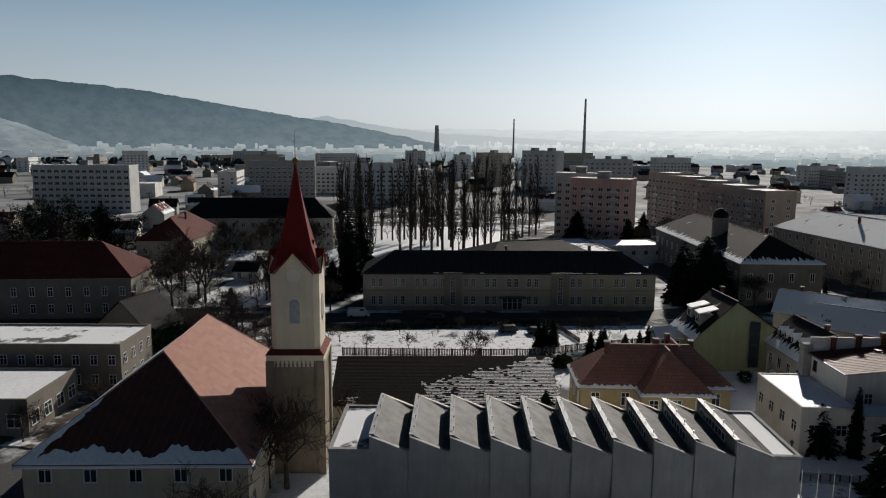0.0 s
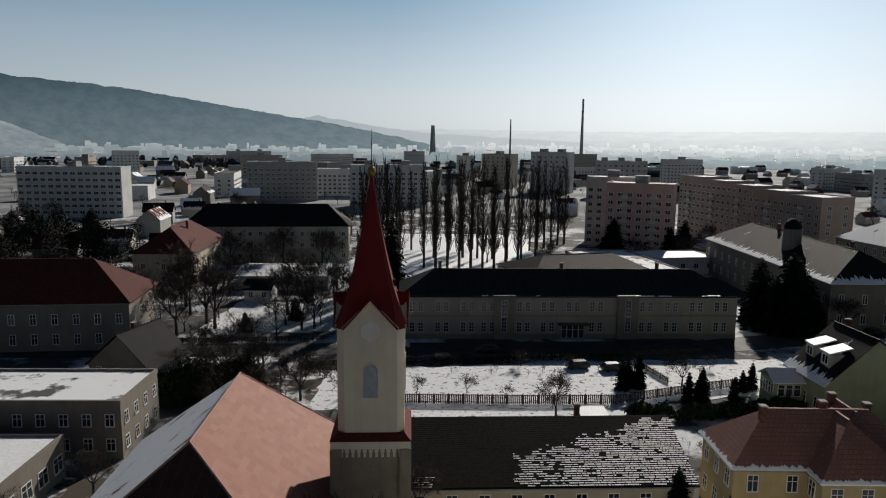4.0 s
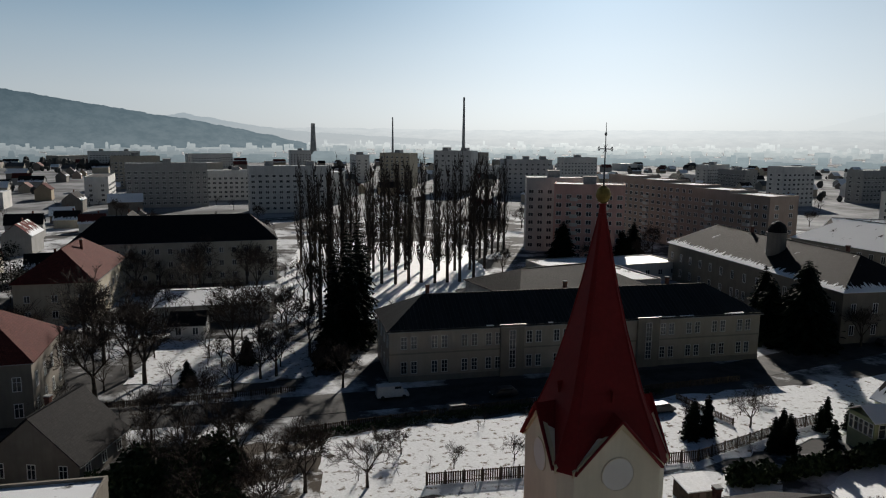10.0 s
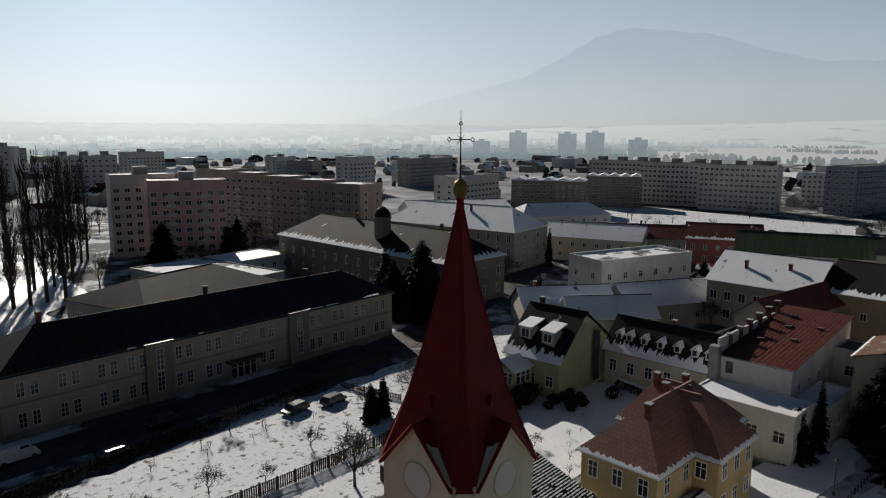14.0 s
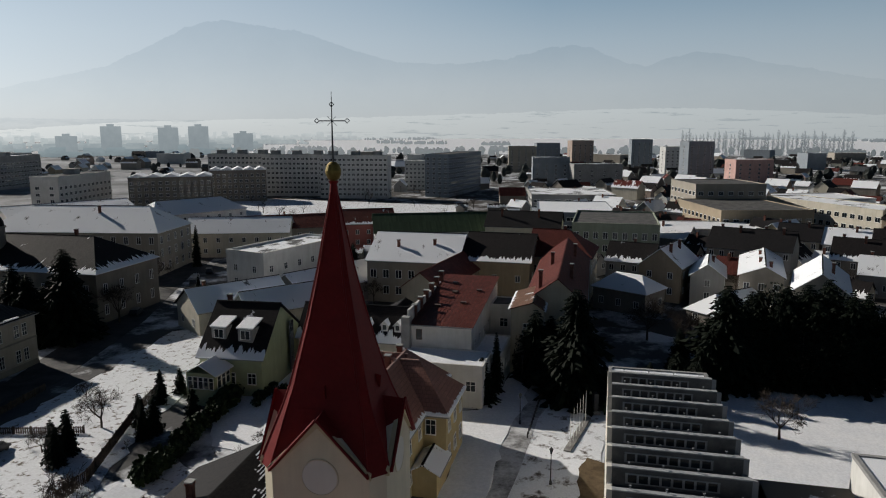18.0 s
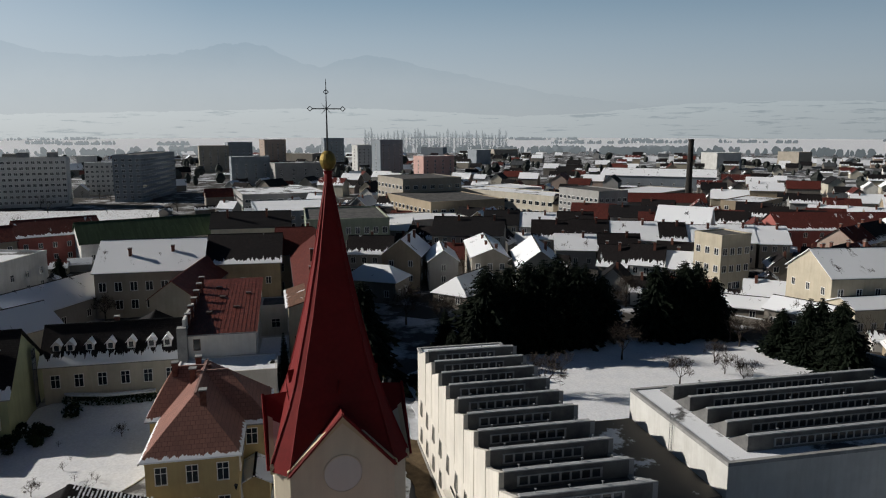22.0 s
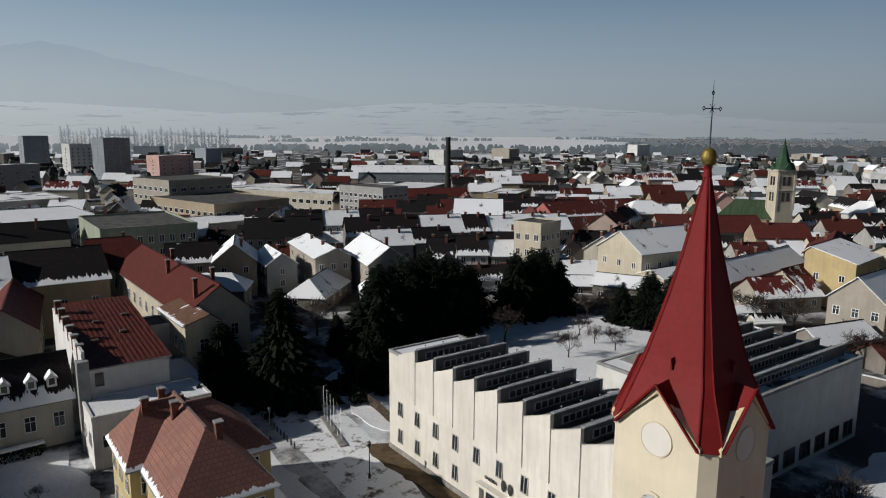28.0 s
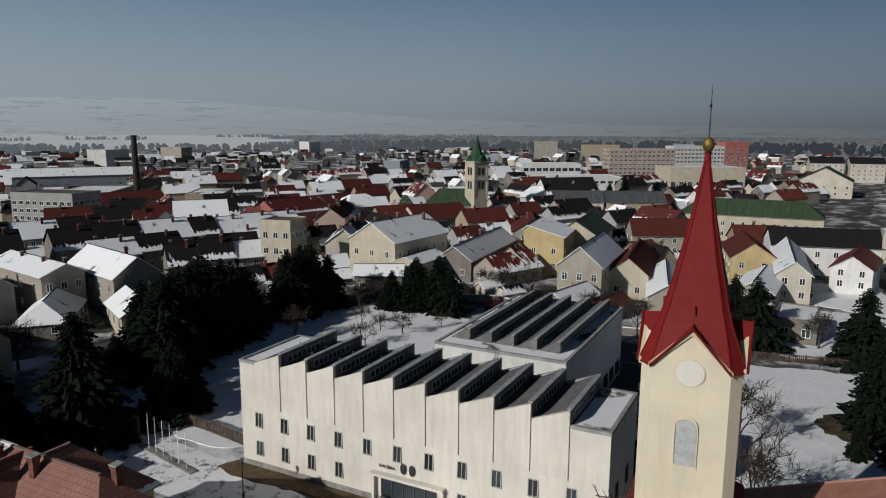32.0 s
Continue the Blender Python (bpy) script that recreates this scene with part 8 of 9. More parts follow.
FRUIT = [(62.8, -34.4, 1.75), (74.5, -52.5, 1.6), (61.6, -55.7, 1.15), (64.5, -65.4, 0.95), (59.5, -65.3, 1.1), (69.7, -67, 1.0), (73, -83, 0.7), (55.2, -72.8, 0.7), (20, 62, 0.8), (29, 62, 0.7), (38, 55, 0.9), (10, 48, 0.8), (2, 47, 0.8), (46, 53, 1.5), (-4, 52, 0.9), (25, 50, 0.7), (16, 46, 0.6), (8, 30, 0.6), (20, 31, 0.6), (40, 26, 0.6), (46, 30, 0.5), (60, 24, 0.45), (54, 62, 0.7), (-10, -80, 0.6), (-14, 54, 0.9)]
for k, (x, y, s) in enumerate(FRUIT):
    plant("fruit", x, y, s, k)
THUJA = [(36.7, 52.2, 1.15), (38.4, 51.4, 1.2), (35.5, 50.6, 1.1), (44.5, 45.6, 1.05), (47.7, 48.4, 0.95), (57, 51.6, 0.95), (46.3, 45.1, 1.15), (50.1, 41.8, 1.1), (59.5, 50, 0.85), (54.9, 50.3, 0.8)]
for k, (x, y, s) in enumerate(THUJA):
    plant("thuja", x, y, s, k)
rnd = random.Random(5)
for k in range(38):     # hedge along the villa garden
    t = k / 37
    plant("bush", 34 + 30 * t + rnd.uniform(-0.6, 0.6), 37.6 + 4.2 * t + rnd.uniform(-0.5, 0.5), rnd.uniform(0.95, 1.75), k, label="dark evergreen bush in the garden hedge", group="hedge bushes")
for k in range(9):
    plant("bush", 59.5 + rnd.uniform(-3, 4), 35 + rnd.uniform(-2, 2), rnd.uniform(0.7, 1.1), k)
for k in range(24):
    plant("twig", rnd.uniform(-10, 60), rnd.uniform(41, 66), rnd.uniform(0.6, 1.1), k)
for k in range(16):
    plant("twig", rnd.uniform(-26, -6), rnd.uniform(24, 58), rnd.uniform(0.9, 1.6), k)
for k in range(14):
    plant("twig", rnd.uniform(36, 60), rnd.uniform(20, 34), rnd.uniform(0.5, 0.9), k)
for k, (x, y) in enumerate(((66, -13.2), (70, -16), (64.5, -16), (-17.5, -42), (-21, -58), (75, -2.5), (5.5, -29), (68, 32))):
    plant("bush", x, y, 1.2, k)


def hedge(label, pts, h, w, seed, snowy=False, dense=46, leaf=1.0):
    """A clipped evergreen hedge: one mass of leaves along its line."""
    rn = random.Random(seed)
    bm = bmesh.new()
    for (xa, ya), (xb, yb) in zip(pts, pts[1:]):
        ln = math.hypot(xb - xa, yb - ya)
        for k in range(int(ln * h * dense)):
            t, a = rn.random(), rn.uniform(0, 3.1416)
            rr = rn.uniform(0.75, 1.08)
            o = math.cos(a) * w / 2 * rr
            c = Vector((xa + (xb - xa) * t - (yb - ya) / ln * o, ya + (yb - ya) * t + (xb - xa) / ln * o, (0.15 + 0.85 * math.sin(a)) * h * rr * rn.uniform(0.55, 1.0)))
            s = rn.uniform(0.1, 0.26) * leaf
            u = Vector((rn.uniform(-1, 1), rn.uniform(-1, 1), rn.uniform(-1, 1))).normalized()
            v = u.orthogonal().normalized()
            bm.faces.new([bm.verts.new(c + q) for q in (u * s, v * s * 0.7, -u * s, -v * s * 0.7)])
    root = thing("hedge", pose(0, 0, 0), label, "hedge")
    part("foliage", bm, M_HEDGE, root)
    if snowy:
        bm = bmesh.new()
        for (xa, ya), (xb, yb) in zip(pts, pts[1:]):
            ln = math.hypot(xb - xa, yb - ya)
            m = Matrix.Translation((xa, ya, 0)) @ Matrix.Rotation(math.atan2(yb - ya, xb - xa), 4, "Z")
            bx(bm, 0, ln, -w * 0.3, w * 0.3, h * 0.9, h * 1.04, 0, m)
        part("snow_cap", bm, M_SNOW, root)


hedge("dark clipped hedge with snow on top before the cream house", [(72.5, 22), (72.0, 28), (73.2, 33.5), (75, 35)], 1.5, 1.6, 5, True)
hedge("low dark hedge by the street", [(-18, 58.5), (-4, 61.5), (22, 65.5), (40, 67.5)], 1.2, 1.3, 6)
hedge("dense dark yew thicket beside the church yard", [(-38, 42), (-31, 47), (-25, 52)], 4.6, 8.0, 8, False, 90, 1.7)
hedge("tall dark evergreen thicket along the yard", [(-36, 52), (-28, 43), (-24, 38)], 4.0, 6.5, 9, False, 90, 1.7)
hedge("rough dark scrub beside the flat-roofed school", [(-30, 20), (-27, 34), (-30, 46)], 2.2, 2.6, 7)


PALE = bpy.data.meshes.new("pale")
bm = bmesh.new()
bx(bm, -0.09, 0.09, -0.02, 0.02, 0.1, 1.62)
bm.to_mesh(PALE)
bm.free()


def fence(name, label, pts, height=1.3, step=2.4, mat=None, boards=True):
    """Posts with rails and pales between them."""
    mat = mat or M_WOODDK
    root = thing(name, pose(pts[0][0], pts[0][1], 0), label, "fence")
    o = Vector((pts[0][0], pts[0][1], 0))
    for (xa, ya), (xb, yb) in zip(pts, pts[1:]):
        a, b = Vector((xa, ya, 0)) - o, Vector((xb, yb, 0)) - o
        n = max(1, round((b - a).length / step))
        d = (b - a).normalized()
        for k in range(n):
            p, q = a.lerp(b, k / n), a.lerp(b, (k + 1) / n)
            bm = bmesh.new()
            bx(bm, p.x - 0.07, p.x + 0.07, p.y - 0.07, p.y + 0.07, -0.2, height + 0.1)
            part("post", bm, mat, root)
            bm = bmesh.new()
            ln = (q - p).length
            m = Matrix.Translation(p) @ Matrix.Rotation(math.atan2(d.y, d.x), 4, "Z")
            if boards == "single":
                cnt = max(2, int(ln / 0.28))
                for j in range(cnt):
                    pale = part_of("pale", PALE, mat, root)
                    pale.matrix_basis = m @ Matrix.Translation((ln * (j + 0.5) / cnt, 0, 0.02 * (j * 7 % 3)))
            elif boards:
                cnt = max(2, int(ln / 0.28))
                for j in range(cnt):
                    xx = ln * (j + 0.5) / cnt
                    bx(bm, xx - 0.09, xx + 0.09, -0.02, 0.02, 0.1, height - 0.05 + 0.04 * (j % 2), 0, m)
            for z in (0.35, height - 0.25):
                bx(bm, 0, ln, 0.02, 0.06, z, z + 0.09, 0, m)
            rails = part("rail" if boards == "single" else "fence_panel", bm, mat, root)
            if boards is True:
                rails["kind"] = "stuff"
    return root


fence("garden_fence", "dark wooden paling fence between garden plots", [(-2, 43.4), (16, 43.5), (33, 44.2), (52, 51.5), (58, 53)], 1.7, boards="single")
fence("garden_fence", "dark wooden fence along the street", [(-18, 60), (-2, 63), (24, 67), (56, 71)], 1.2)
fence("garden_fence", "dark fence across the garden plots", [(44, 54), (41, 65)], 1.1)
fence("yard_fence", "dark fence behind the snowy lawn", [(2, -80), (-8, -82), (-22, -84)], 1.5)
fence("yard_fence", "low fence along the park", [(-50, 73.5), (-34, 75), (-18, 77)], 1.1)
fence("gallery_fence", "wooden fence beside the gallery", [(50, -15.5), (60, -17), (74, -18)], 1.6, boards="single")


def wall_run(label, pts, h=1.8, w=0.35, mat=None):
    for (xa, ya), (xb, yb) in zip(pts, pts[1:]):
        d = math.degrees(math.atan2(yb - ya, xb - xa))
        ln = math.hypot(xb - xa, yb - ya)
        root = thing("garden_wall", pose(xa, ya, 0, 0, 0, d), label, "wall", "garden walls")
        bm = bmesh.new()
        bx(bm, 0, ln, -w / 2, w / 2, -0.3, h)
        part("wall", bm, mat or WALLS["bare"], root)
        bm = bmesh.new()
        bx(bm, 0, ln, -w / 2 - 0.05, w / 2 + 0.05, h, h + 0.14)
        part("coping", bm, M_SNOW, root, "snow-capped coping")


wall_run("rendered yard wall capped with snow", [(100, 30), (84, 31)])
wall_run("long rendered wall with snow on top", [(92, -84), (82, -92)])
wall_run("rendered wall along the back yards", [(66, -92), (54, -96), (44, -93)], 1.6)
wall_run("old yard wall beside the lawn", [(30, -84), (14, -86), (2, -84)], 1.4)

# street lamps on the forecourt
def street_lamp(x, y, h=4.2):
    root = thing("street_lamp", pose(x, y, 0.06), "black old-style lamp post on the forecourt", "lamp", "street lamps")
    bm = bmesh.new()
    lathe(bm, ((0.16, -0.1), (0.16, 0.4), (0.07, 0.6), (0.05, h - 0.5)), 8)
    part("post", bm, M_BLACK, root)
    bm = bmesh.new()
    lathe(bm, ((0.1, h - 0.5), (0.2, h - 0.05), (0.2, h)), 8)
    part("lantern", bm, M_GLASS, root)
    bm = bmesh.new()
    lathe(bm, ((0.26, h), (0.14, h + 0.16), (0.03, h + 0.3)), 8)
    part("hood", bm, M_BLACK, root)
for x, y in ((44.5, -6.8), (60, -1.4), (24, 6.5), (36, 8), (14, 5.5), (76, 0.3)):
    street_lamp(x, y)
# flagpoles on their low base
for k in range(6):
    t = k / 5
    x, y = 62.4 - 8.0 * t, -10.0 + 1.6 * t
    root = thing("flagpole", pose(x, y, 0.05), "white flagpole on the snowy forecourt", "flagpole", "flagpoles")
    bm = bmesh.new()
    tube(bm, [(0, 0, -0.1), (0, 0, 2.4), (0, 0, 4.6)], [0.045, 0.04, 0.025], 7)
    part("pole", bm, M_WHITE, root)
    bm = bmesh.new()
    lathe(bm, ((0.015, 4.58), (0.045, 4.64), (0.015, 4.7)), 8)
    part("finial", bm, M_GOLD, root)
bm = bmesh.new()
bx(bm, -5.6, 5.6, -0.45, 0.45, -0.1, 0.22)
lump("stone_kerb", bm, M_STONE, "low stone kerb round the flagpoles", "kerb", m=pose(58.6, -9.2, 0.03, 0, 0, 168.7))
# memorial stone
root = thing("memorial", pose(66.2, -11.2, 0.05, 0, 0, 20), "dark upright memorial stone", "monument")
bm = bmesh.new()
bx(bm, -0.8, 0.8, -0.5, 0.5, -0.1, 0.5)
part("base", bm, M_STONE, root)
bm = bmesh.new()
bx(bm, -0.5, 0.5, -0.3, 0.3, 0.5, 3.0)
part("stele", bm, M_BLACK, root)
# posts along the lane
for k in range(14):
    bm = bmesh.new()
    lathe(bm, ((0.09, -0.1), (0.09, 0.8), (0.03, 0.9)), 7)
    lump("bollard", bm, M_BLACK, "short dark bollard along the lane", "bollard", "lane bollards", m=pose(56 + k * 1.15, -2.9 - 0.03 * k, 0.05))

# ---- cars ----
def car(x, y, turn, colour, van=False):
    word = {"white": "white", "dark": "dark", "red": "red", "silver": "silver", "blue": "blue"}[colour]
    paint = {"white": (0.7, 0.7, 0.7), "dark": (0.03, 0.03, 0.035), "red": (0.4, 0.03, 0.03), "silver": (0.35, 0.36, 0.37), "blue": (0.05, 0.10, 0.2)}[colour]
    m = surface("car_paint_" + word, paint, tuple(c * 0.9 for c in paint), 2.0, 0.3, 0.02, 0.01)
    root = thing("van" if van else "car", pose(x, y, 0.06, 0, 0, turn), f"{word} parked {'delivery van' if van else 'car'} by the street", "van" if van else "car", "parked cars")
    l, w, h = (5.1, 1.9, 2.1) if van else (4.3, 1.75, 1.45)
    b = 0.95 if van else 0.82
    prof = [(-l / 2, 0.3), (l / 2, 0.3), (l / 2 - 0.05, b * 0.8), (l / 2 - 0.7, b), (l / 2 - 1.2, h), (-l / 2 + (0.1 if van else 0.7), h), (-l / 2 + 0.02, b)]
    bm = bmesh.new()
    s0, s1 = [[bm.verts.new((px, s * w / 2 * (0.86 if pz > b + 0.1 else 1), pz)) for px, pz in prof] for s in (-1, 1)]
    bm.faces.new(s0[::-1]), bm.faces.new(s1)
    for k in range(len(prof)):
        bm.faces.new((s0[k], s0[(k + 1) % len(prof)], s1[(k + 1) % len(prof)], s1[k]))
    bmesh.ops.recalc_face_normals(bm, faces=bm.faces[:])
    bmesh.ops.bevel(bm, geom=bm.edges[:], offset=0.06, segments=1, affect="EDGES")
    part("body", bm, m, root)
    for s in (-1, 1):
        bm = bmesh.new()
        bx(bm, -l / 2 + (2.8 if van else 0.95), l / 2 - 1.3, s * w * 0.45 - 0.02, s * w * 0.45 + 0.02, b + 0.08, h - 0.14)
        part("side_window", bm, M_GLASS, root)
    for px in (-l / 2 + 0.85, l / 2 - 0.85):
        for s in (-1, 1):
            bm = bmesh.new()
            lathe(bm, ((0.2, -0.11), (0.32, -0.1), (0.32, 0.1), (0.2, 0.11)), 12)
            bmesh.ops.transform(bm, matrix=Matrix.Translation((px, s * (w / 2 - 0.08), 0.32)) @ Matrix.Rotation(math.pi / 2, 4, "X"), verts=bm.verts[:])
            part("wheel", bm, M_BLACK, root)
    for s in (-1, 1):
        bm = bmesh.new()
        bx(bm, l / 2 - 0.12, l / 2 - 0.02, s * w * 0.36 - 0.15, s * w * 0.36 + 0.15, 0.52, 0.64)
        part("headlight", bm, M_WHITE, root)


for x, y, tn, c in ((98, 86.5, 18, "dark"), (52.5, -92.7, 70, "red"), (142, 96, 30, "dark"), (134, 95, 30, "silver"), (128, 92, 30, "dark"), (92, 28.5, 5, "silver"), (252, -82, 20, "dark"), (262, -86, 30, "red"),
                    (275, -84, 80, "silver"), (284, -78, 20, "dark"), (300, -82, 20, "white"), (240, 74, 10, "dark"), (258, 80, 15, "red"), (280, 86, 80, "dark"), (292, 96, 10, "silver"), (250, 66, 10, "dark"), (-18, -150, 70, "dark"), (120, -148, 40, "white")):
    car(x, y, tn, c)
car(-3.0, 72.4, 5, "white", True)
car(14.5, 70.4, 184, "dark")
car(36.2, 60.4, 10, "dark")
car(30.1, 61.4, 190, "dark")
car(6.0, 64.6, 8, "dark")

# garden sheds on the plots by the street
for x, y, tn, w, d, h, c in ((27.5, 35.5, 4, 3.6, 3.0, 2.0, "bare"),):
    root = thing("garden_shed", pose(x, y, 0, 0, 0, tn), "small dark garden shed with a snowy lean-to roof" if y < 40 else "small dark wooden garden shed with a lean-to roof", "shed", "garden sheds")
    bm = bmesh.new()
    bx(bm, -w / 2, w / 2, -d / 2, d / 2, -0.2, h)
    part("wall", bm, M_WOODDK, root)
    bm = bmesh.new()
    uvs = bm.loops.layers.uv.new("metres")
    prism(bm, [(-w / 2 - 0.2, -d / 2 - 0.2, h + 0.02), (w / 2 + 0.2, -d / 2 - 0.2, h + 0.02), (w / 2 + 0.2, d / 2 + 0.2, h + 0.5), (-w / 2 - 0.2, d / 2 + 0.2, h + 0.5)], 0.14, 0, uvs, (0, 0, h), (1, 0, 0))
    part("roof", bm, M_SNOW if y < 40 else M_WOODDK, root)
    bm = bmesh.new()
    bx(bm, -0.4, 0.4, -d / 2 - 0.05, -d / 2, 0.0, 1.7)
    part("door", bm, M_BROWNF, root)

# dormers and porch on the near houses
def dormer(name, label, x, y, z, turn, w, d, h, wall, roof, flat=True):
    """A dormer that looks along its -y; z is the height of its foot."""
    root = thing(name, pose(x, y, z, 0, 0, turn), label, "dormer", name + "s")
    bm = bmesh.new()
    bx(bm, -w / 2, w / 2, 0, d, -0.8, h)
    if not flat:
        v = [bm.verts.new(p) for p in ((-w / 2, 0, h), (w / 2, 0, h), (0, 0, h + w * 0.5), (0, d, h + w * 0.5))]
        bm.faces.new(v[:3])
    part("cheek", bm, WALLS[wall], root)
    bm = bmesh.new()
    uv = bm.loops.layers.uv.new("metres")
    o = 0.18
    if flat:
        prism(bm, [(-w / 2 - o, -o, h + 0.25), (w / 2 + o, -o, h + 0.25), (w / 2 + o, d + 0.6, h + 1.1), (-w / 2 - o, d + 0.6, h + 1.1)], 0.2, 0, uv, (0, 0, h), (1, 0, 0))
    else:
        for s in (-1, 1):
            pts = [(s * (w / 2 + o), -o, h - o), (s * (w / 2 + o), d, h - o), (0, d, h + w * 0.5 + 0.08), (0, -o, h + w * 0.5 + 0.08)]
            prism(bm, pts[::-1] if s < 0 else pts, 0.1, 0, uv, pts[0], (0, 1, 0))
    part("roof", bm, roof, root)
    window_at(root, 0, 0, 0.15, 0, w * 0.6, h * 0.75, (2, 1) if flat else (1, 1), sill=False)
for y in (44.8, 40.4):
    dormer("roof_dormer", "broad dormer with snow on its roof", 62.4, y, 8.2, -90, 2.4, 2.6, 1.7, "grey", M_SNOW)
for k, y in enumerate((35.4, 33.6, 31.0, 28.2, 25.4, 22.6, 20.4)):
    dormer("attic_dormer", "little white gabled dormer edged with snow", 75.0, y, 7.3, -90, 1.1, 1.6, 1.1, "white", ROOFS["snow"], False)
porch = thing("porch", pose(58.4, 44.2, 0, 0, 0, 0), "glazed green porch under a snowy roof", "porch")
bm = bmesh.new()
bx(bm, -2.4, 2.2, -2.3, 2.3, -0.3, 4.9)
part("wall", bm, WALLS["green"], porch)
bm = bmesh.new()
uv = bm.loops.layers.uv.new("metres")
for s in (-1, 1):
    pts = [(-2.8, s * 2.7, 4.8), (2.2, s * 2.7, 4.8), (2.2, 0, 6.3), (-2.8, 0, 6.3)]
    prism(bm, pts if s < 0 else pts[::-1], 0.15, 0, uv, pts[0], (1, 0, 0))
part("roof", bm, ROOFS["snow"], porch)
for k in range(5):
    window_at(porch, -2.4, -1.7 + k * 0.85, 2.6, -90, 0.62, 1.7, (1, 2), sill=False)
for k in range(3):
    window_at(porch, -1.3 + k * 1.2, -2.3, 2.6, 0, 0.9, 1.7, (1, 2), sill=False)
strip = thing("stair_window", pose(71.5, 37.1, 0, 0, 0, 4), "tall stair window strip in the gable", "window")
window_at(strip, 0, 0.2, 1.0, 0, 1.6, 8.0, (1, 4), M_BLACK)
# observatory dome on the college, air mast on the school
obs = thing("observatory", pose(94.5, 118, 0), "round observatory tower with a dome on the college", "tower")
bm = bmesh.new()
lathe(bm, ((2.2, 8), (2.2, 18.4), (2.5, 18.5), (2.5, 18.9)), 14)
part("tower", bm, WALLS["bare"], obs)
bm = bmesh.new()
lathe(bm, ((2.2, 18.9), (2.1, 19.8), (1.6, 20.8), (0.7, 21.4), (0.1, 21.6)), 14)
part("dome", bm, ROOFS["dark"], obs)

# ---- far hills ----
def ridge_band(name, material, label, far, points, foot=-10.0, rough=6.0, seed=3):
    """A far range: points of heading (degrees clockwise from +y) and height over the plain, joined to one bank."""
    rnd = random.Random(seed)
    bm = bmesh.new()
    prev = None
    a = points[0][0]
    hs = np.array(points)
    while a <= points[-1][0]:
        h = float(np.interp(a, hs[:, 0], hs[:, 1]))
        h += rough * (noise.noise((a * 0.9, seed, 0)) + 0.5 * noise.noise((a * 4.1, seed, 2)) + 0.35 * noise.noise((a * 17.0, seed, 5)))
        s, c = math.sin(radians(a)), math.cos(radians(a))
        col = [bm.verts.new((s * r, c * r, z)) for r, z in ((far * 0.9, foot), (far * 0.94, foot + (h - foot) * 0.4), (far * 0.98, foot + (h - foot) * 0.85), (far, max(h, foot)), (far * 1.06, foot))]
        if prev:
            for k in range(4):
                bm.faces.new((prev[k], col[k], col[k + 1], prev[k + 1]))
        prev = col
        a += 0.12
    lump(name, bm, material, label, "hills", kind="structure")


# the ranges glow with the sky's light: haze put into their colour
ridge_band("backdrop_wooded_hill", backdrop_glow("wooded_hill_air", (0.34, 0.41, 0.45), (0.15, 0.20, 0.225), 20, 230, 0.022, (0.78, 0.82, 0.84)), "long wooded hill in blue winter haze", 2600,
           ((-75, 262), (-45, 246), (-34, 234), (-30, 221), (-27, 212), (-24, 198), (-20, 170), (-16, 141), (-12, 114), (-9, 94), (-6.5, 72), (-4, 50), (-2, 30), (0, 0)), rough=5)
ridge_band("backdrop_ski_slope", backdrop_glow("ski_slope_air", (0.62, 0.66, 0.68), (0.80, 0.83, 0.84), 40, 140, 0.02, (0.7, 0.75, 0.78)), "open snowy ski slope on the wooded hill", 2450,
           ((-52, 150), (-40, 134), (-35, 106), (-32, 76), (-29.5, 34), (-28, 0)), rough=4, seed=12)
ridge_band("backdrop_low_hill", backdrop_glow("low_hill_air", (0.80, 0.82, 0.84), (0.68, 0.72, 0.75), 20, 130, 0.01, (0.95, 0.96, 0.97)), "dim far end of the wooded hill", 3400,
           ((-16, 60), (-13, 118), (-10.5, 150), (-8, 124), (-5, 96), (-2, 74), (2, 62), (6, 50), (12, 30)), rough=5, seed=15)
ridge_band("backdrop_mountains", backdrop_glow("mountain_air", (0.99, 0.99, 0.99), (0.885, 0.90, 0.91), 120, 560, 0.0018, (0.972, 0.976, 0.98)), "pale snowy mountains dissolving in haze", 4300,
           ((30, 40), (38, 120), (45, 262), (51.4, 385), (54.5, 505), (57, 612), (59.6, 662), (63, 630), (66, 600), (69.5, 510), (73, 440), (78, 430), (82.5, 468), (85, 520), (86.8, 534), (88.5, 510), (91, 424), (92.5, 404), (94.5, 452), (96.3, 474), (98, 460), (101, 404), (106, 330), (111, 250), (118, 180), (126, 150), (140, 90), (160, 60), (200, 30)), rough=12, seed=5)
# raised to the edge of the horizon haze, nearly in the sky's own light
ridge_band("backdrop_far_woods", backdrop_glow("far_wood_air", (0.86, 0.87, 0.88), (0.93, 0.94, 0.95), 0, 60, 0.01, (0.92, 0.93, 0.94), 4.0), "low bank of dim woods and haze along the horizon", 3900,
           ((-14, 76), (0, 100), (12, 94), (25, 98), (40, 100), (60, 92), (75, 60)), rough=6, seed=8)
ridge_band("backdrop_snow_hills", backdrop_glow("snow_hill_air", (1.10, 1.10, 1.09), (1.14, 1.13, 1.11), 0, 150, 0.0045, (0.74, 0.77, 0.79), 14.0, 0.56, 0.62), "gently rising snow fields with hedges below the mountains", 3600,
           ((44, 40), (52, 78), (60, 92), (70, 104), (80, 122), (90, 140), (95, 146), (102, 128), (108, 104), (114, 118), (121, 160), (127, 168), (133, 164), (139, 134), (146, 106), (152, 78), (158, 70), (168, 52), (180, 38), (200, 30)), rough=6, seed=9)


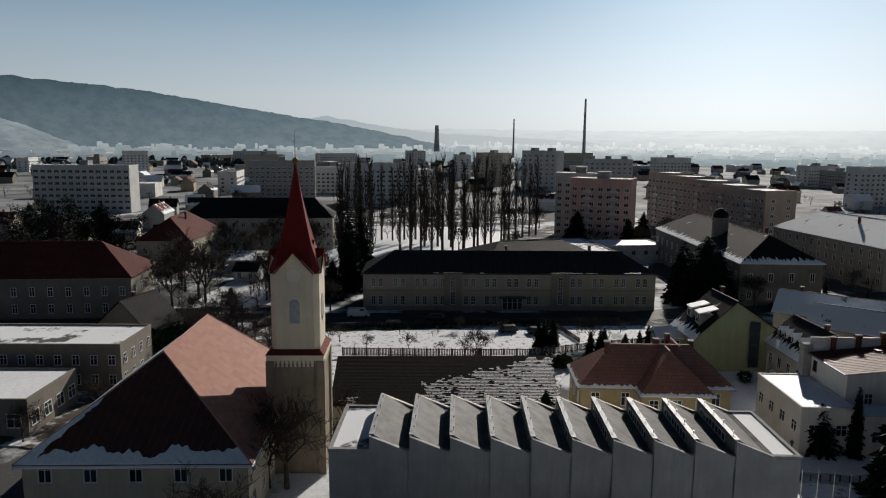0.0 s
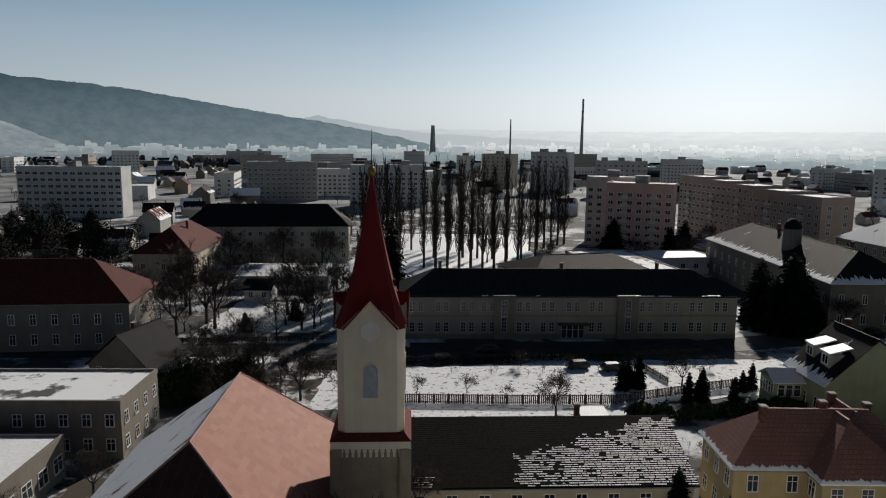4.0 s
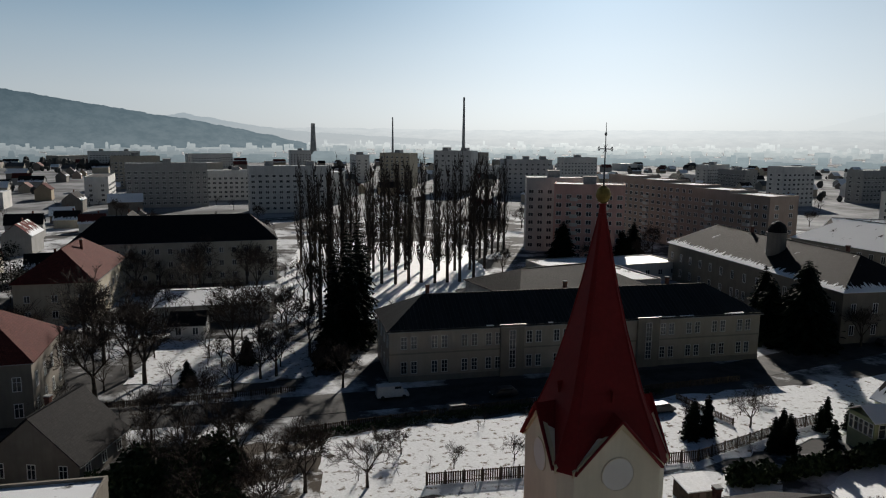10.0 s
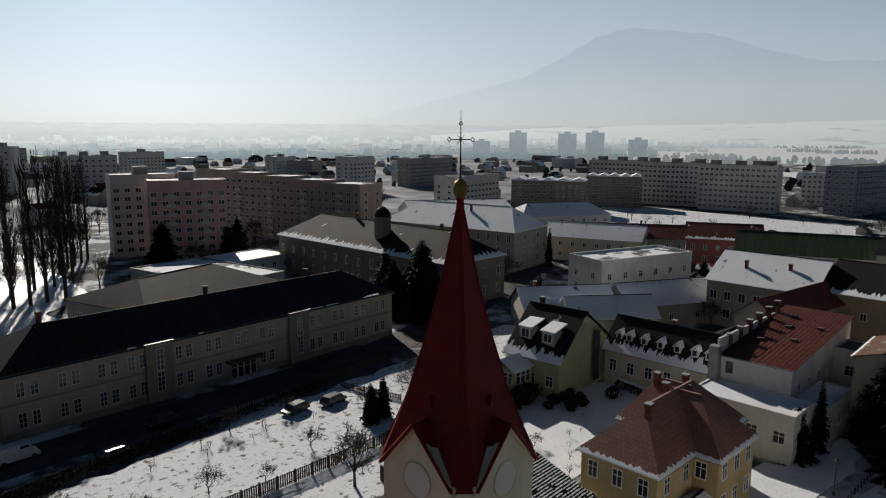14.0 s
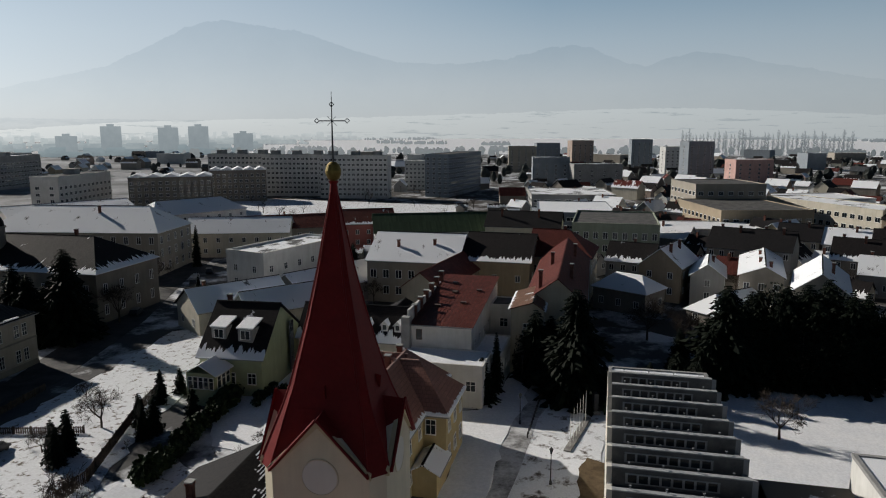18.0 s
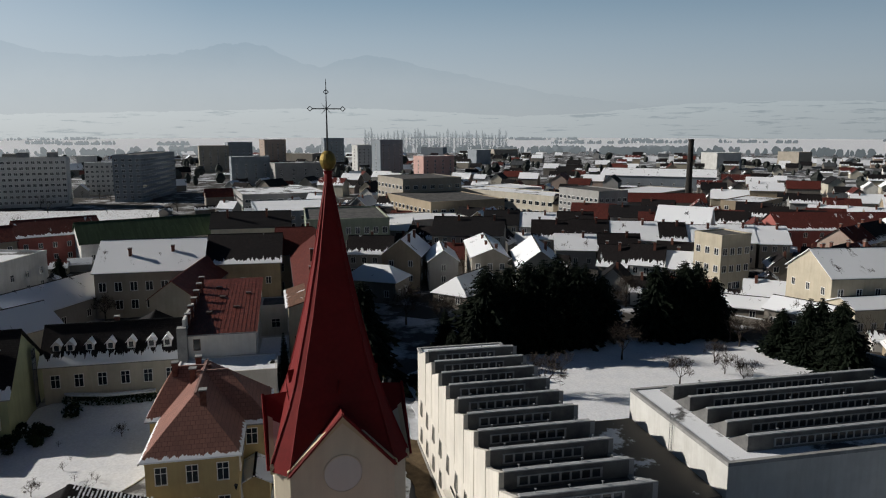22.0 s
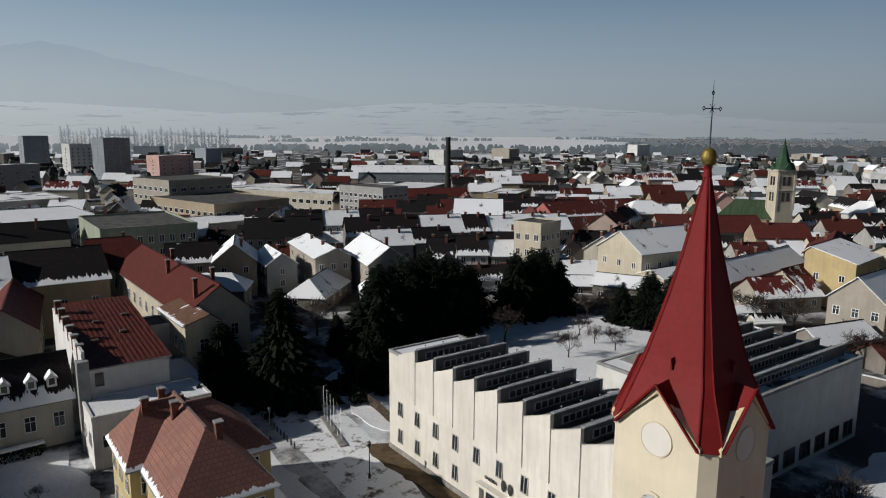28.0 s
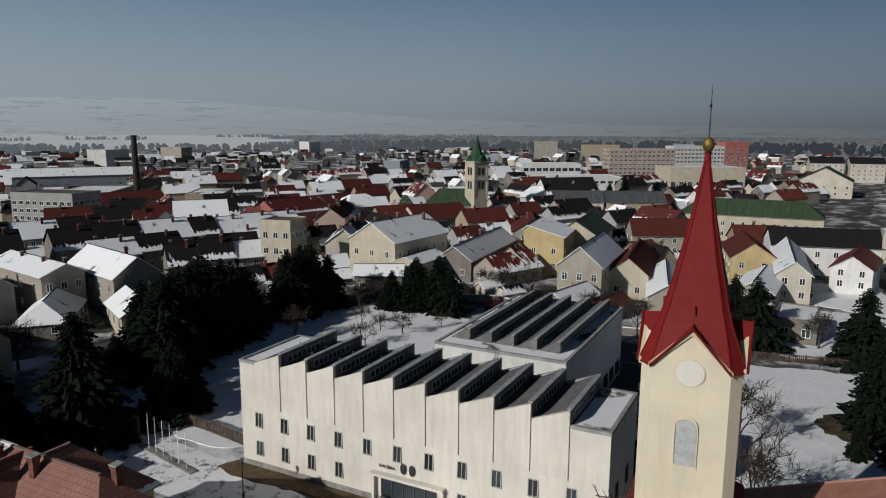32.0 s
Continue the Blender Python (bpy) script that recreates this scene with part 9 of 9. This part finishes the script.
def far_town(label, far, h0, h1, tone, seed, low=5, high=20):
    """The far end of the town with haze put in as glow: one bank of blocks, roofs and tree tops."""
    rn = random.Random(seed)
    bm = bmesh.new()
    a = h0
    while a < h1:
        w = rn.choice((0.12, 0.2, 0.3, 0.5, 0.8)) * 1500 / far
        h = rn.uniform(low, low + (high - low) * 0.45) if rn.random() < 0.82 else rn.uniform(low + (high - low) * 0.5, high)
        depth = rn.uniform(10, 60)
        m = pose(math.sin(radians(a)) * (far + depth), math.cos(radians(a)) * (far + depth), 0, 0, 0, -a + rn.uniform(-20, 20))
        run = far * radians(w) * rn.uniform(0.9, 1.6)
        bx(bm, -run / 2, run / 2, -8, 8, -2, h, 0, m)
        if rn.random() < 0.5:
            v = [bm.verts.new(m @ Vector(p)) for p in ((-run / 2, -8, h), (run / 2, -8, h), (run / 2, 8, h), (-run / 2, 8, h), (-run / 2, 0, h + 4), (run / 2, 0, h + 4))]
            for q in ((0, 1, 5, 4), (2, 3, 4, 5), (1, 2, 5), (3, 0, 4)):
                bm.faces.new([v[i] for i in q])
        a += w * rn.uniform(0.5, 1.2)
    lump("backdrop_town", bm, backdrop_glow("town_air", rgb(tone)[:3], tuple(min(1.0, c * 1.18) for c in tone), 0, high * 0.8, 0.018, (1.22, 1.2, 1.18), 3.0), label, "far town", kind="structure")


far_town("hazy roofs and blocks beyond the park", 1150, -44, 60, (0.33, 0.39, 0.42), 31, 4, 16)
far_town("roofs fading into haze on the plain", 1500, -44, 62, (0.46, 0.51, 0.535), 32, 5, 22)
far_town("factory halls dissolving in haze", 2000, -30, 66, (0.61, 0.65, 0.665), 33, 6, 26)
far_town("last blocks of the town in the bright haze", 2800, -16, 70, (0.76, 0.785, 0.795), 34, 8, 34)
# haze over the outer town is put into this grey ground colour
sheet("suburb_ground", [(math.sin(radians(a)) * 330, math.cos(radians(a)) * 330) for a in np.linspace(-46, 62, 30)] + [(math.sin(radians(a)) * 1160, math.cos(radians(a)) * 1160) for a in np.linspace(62, -46, 30)], 0.04, surface("haze_grey_suburb_ground", (0.13, 0.135, 0.14), (0.42, 0.43, 0.45), 0.02, 0.9, 0.2, 0.05, 0.4, 0.64, 0.8), "outer town ground in greys that stand for haze", "ground", ragged=9, step=30, seed=91)
# a row of tall poplars far out on the snow fields, glowing in haze colour
kinds = []
for k in range(2):
    vs, fs = [], []
    for b in poplar_mesh(50 + k, 24.0):
        o = len(vs)
        b.verts.index_update()
        vs += [v.co[:] for v in b.verts]
        fs += [[o + v.index for v in f.verts] for f in b.faces]
        b.free()
    kinds.append((np.array(vs), fs))
allv, allf, o = [], [], 0
rows = random.Random(19)
for k in range(44):
    a, r = radians(96 + k * 0.27 + rows.uniform(-0.08, 0.08)), 1180 + 16 * math.sin(k * 1.3)
    vs, fs = kinds[k % 2]
    g = rows.uniform(1.2, 1.75)
    allv.append(np.stack([math.sin(a) * r + vs[:, 0] * g * 1.5, math.cos(a) * r + vs[:, 1] * g * 1.5, vs[:, 2] * g], 1))
    allf += [[o + i for i in f] for f in fs]
    o += len(vs)
d = bpy.data.meshes.new("backdrop_poplars")
d.from_pydata(np.concatenate(allv).tolist(), [], allf)
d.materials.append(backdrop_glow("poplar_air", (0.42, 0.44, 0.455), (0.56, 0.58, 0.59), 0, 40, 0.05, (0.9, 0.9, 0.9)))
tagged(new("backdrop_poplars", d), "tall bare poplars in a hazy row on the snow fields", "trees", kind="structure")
# three tall blocks with lower neighbours, haze put into them as glow
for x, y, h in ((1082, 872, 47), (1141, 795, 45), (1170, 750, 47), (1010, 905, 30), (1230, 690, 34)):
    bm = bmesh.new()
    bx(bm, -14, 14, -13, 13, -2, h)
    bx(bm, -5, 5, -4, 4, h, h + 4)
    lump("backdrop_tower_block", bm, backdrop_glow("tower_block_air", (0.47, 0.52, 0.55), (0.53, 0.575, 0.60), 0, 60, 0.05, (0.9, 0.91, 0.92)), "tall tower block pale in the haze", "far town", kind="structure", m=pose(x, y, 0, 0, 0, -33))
# broad fields and dark belts of trees on the plain
for k, (h0, h1, r0, r1) in enumerate(((56, 104, 1150, 3300), (86, 100, 800, 930), (104, 140, 1250, 3300), (117, 136, 880, 1040), (60, 76, 760, 880), (-48, 56, 1350, 3450))):
    pts = [(math.sin(radians(a)) * r0, math.cos(radians(a)) * r0) for a in np.linspace(h0, h1, 24)] + [(math.sin(radians(a)) * r1, math.cos(radians(a)) * r1) for a in np.linspace(h1, h0, 24)]
    sheet("snow_field", pts, 0.3 + 0.05 * k, M_SNOW if k < 5 else surface("far_fields", (0.22, 0.22, 0.22), (0.72, 0.74, 0.77), 0.012, 0.9, 0.2, 0.05, 0.42, 0.56, 0.5), "wide white snow field on the plain", "field", ragged=14, step=40, seed=60 + k)


def wood_belt(label, h0, h1, r0, r1, count, height, seed, air=0.0):
    """A far belt of trees as one mass of narrow crowns; air: if set, the crowns glow with that share of the sky's light
    to stand for haze.
    """
    rn = random.Random(seed)
    bm = bmesh.new()
    for k in range(count):
        a, r = radians(rn.uniform(h0, h1)), rn.uniform(r0, r1)
        x, y, h = math.sin(a) * r, math.cos(a) * r, height * rn.uniform(0.45, 1.15)
        w = h * rn.uniform(0.28, 0.6)
        lean = w * 0.3
        tip = bm.verts.new((x + rn.uniform(-lean, lean), y + rn.uniform(-lean, lean), h))
        mids = [bm.verts.new((x + w * math.cos(q), y + w * math.sin(q), h * rn.uniform(0.3, 0.55))) for q in (0, 1.26, 2.51, 3.77, 5.03)]
        foot = [bm.verts.new((x + w * 0.5 * math.cos(q), y + w * 0.5 * math.sin(q), 0)) for q in (0, 1.26, 2.51, 3.77, 5.03)]
        tops = [bm.verts.new((x + w * rn.uniform(0.45, 0.8) * math.cos(q), y + w * rn.uniform(0.45, 0.8) * math.sin(q), h * rn.uniform(0.75, 0.95))) for q in (0.3, 1.56, 2.81, 4.07, 5.33)]
        for i in range(5):
            bm.faces.new((tops[i], tops[(i + 1) % 5], tip))
            bm.faces.new((mids[i], mids[(i + 1) % 5], tops[(i + 1) % 5], tops[i]))
            bm.faces.new((foot[i], foot[(i + 1) % 5], mids[(i + 1) % 5], mids[i]))
    # far belts emit light: haze put into the crowns' colour
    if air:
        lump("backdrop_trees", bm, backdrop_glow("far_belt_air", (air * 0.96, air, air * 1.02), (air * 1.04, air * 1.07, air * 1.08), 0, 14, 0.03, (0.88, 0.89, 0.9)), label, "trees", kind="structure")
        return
    lump("far_trees", bm, leafy("far_tree_mass", (0.035, 0.04, 0.042), (0.085, 0.085, 0.082)), label, "trees", kind="stuff")


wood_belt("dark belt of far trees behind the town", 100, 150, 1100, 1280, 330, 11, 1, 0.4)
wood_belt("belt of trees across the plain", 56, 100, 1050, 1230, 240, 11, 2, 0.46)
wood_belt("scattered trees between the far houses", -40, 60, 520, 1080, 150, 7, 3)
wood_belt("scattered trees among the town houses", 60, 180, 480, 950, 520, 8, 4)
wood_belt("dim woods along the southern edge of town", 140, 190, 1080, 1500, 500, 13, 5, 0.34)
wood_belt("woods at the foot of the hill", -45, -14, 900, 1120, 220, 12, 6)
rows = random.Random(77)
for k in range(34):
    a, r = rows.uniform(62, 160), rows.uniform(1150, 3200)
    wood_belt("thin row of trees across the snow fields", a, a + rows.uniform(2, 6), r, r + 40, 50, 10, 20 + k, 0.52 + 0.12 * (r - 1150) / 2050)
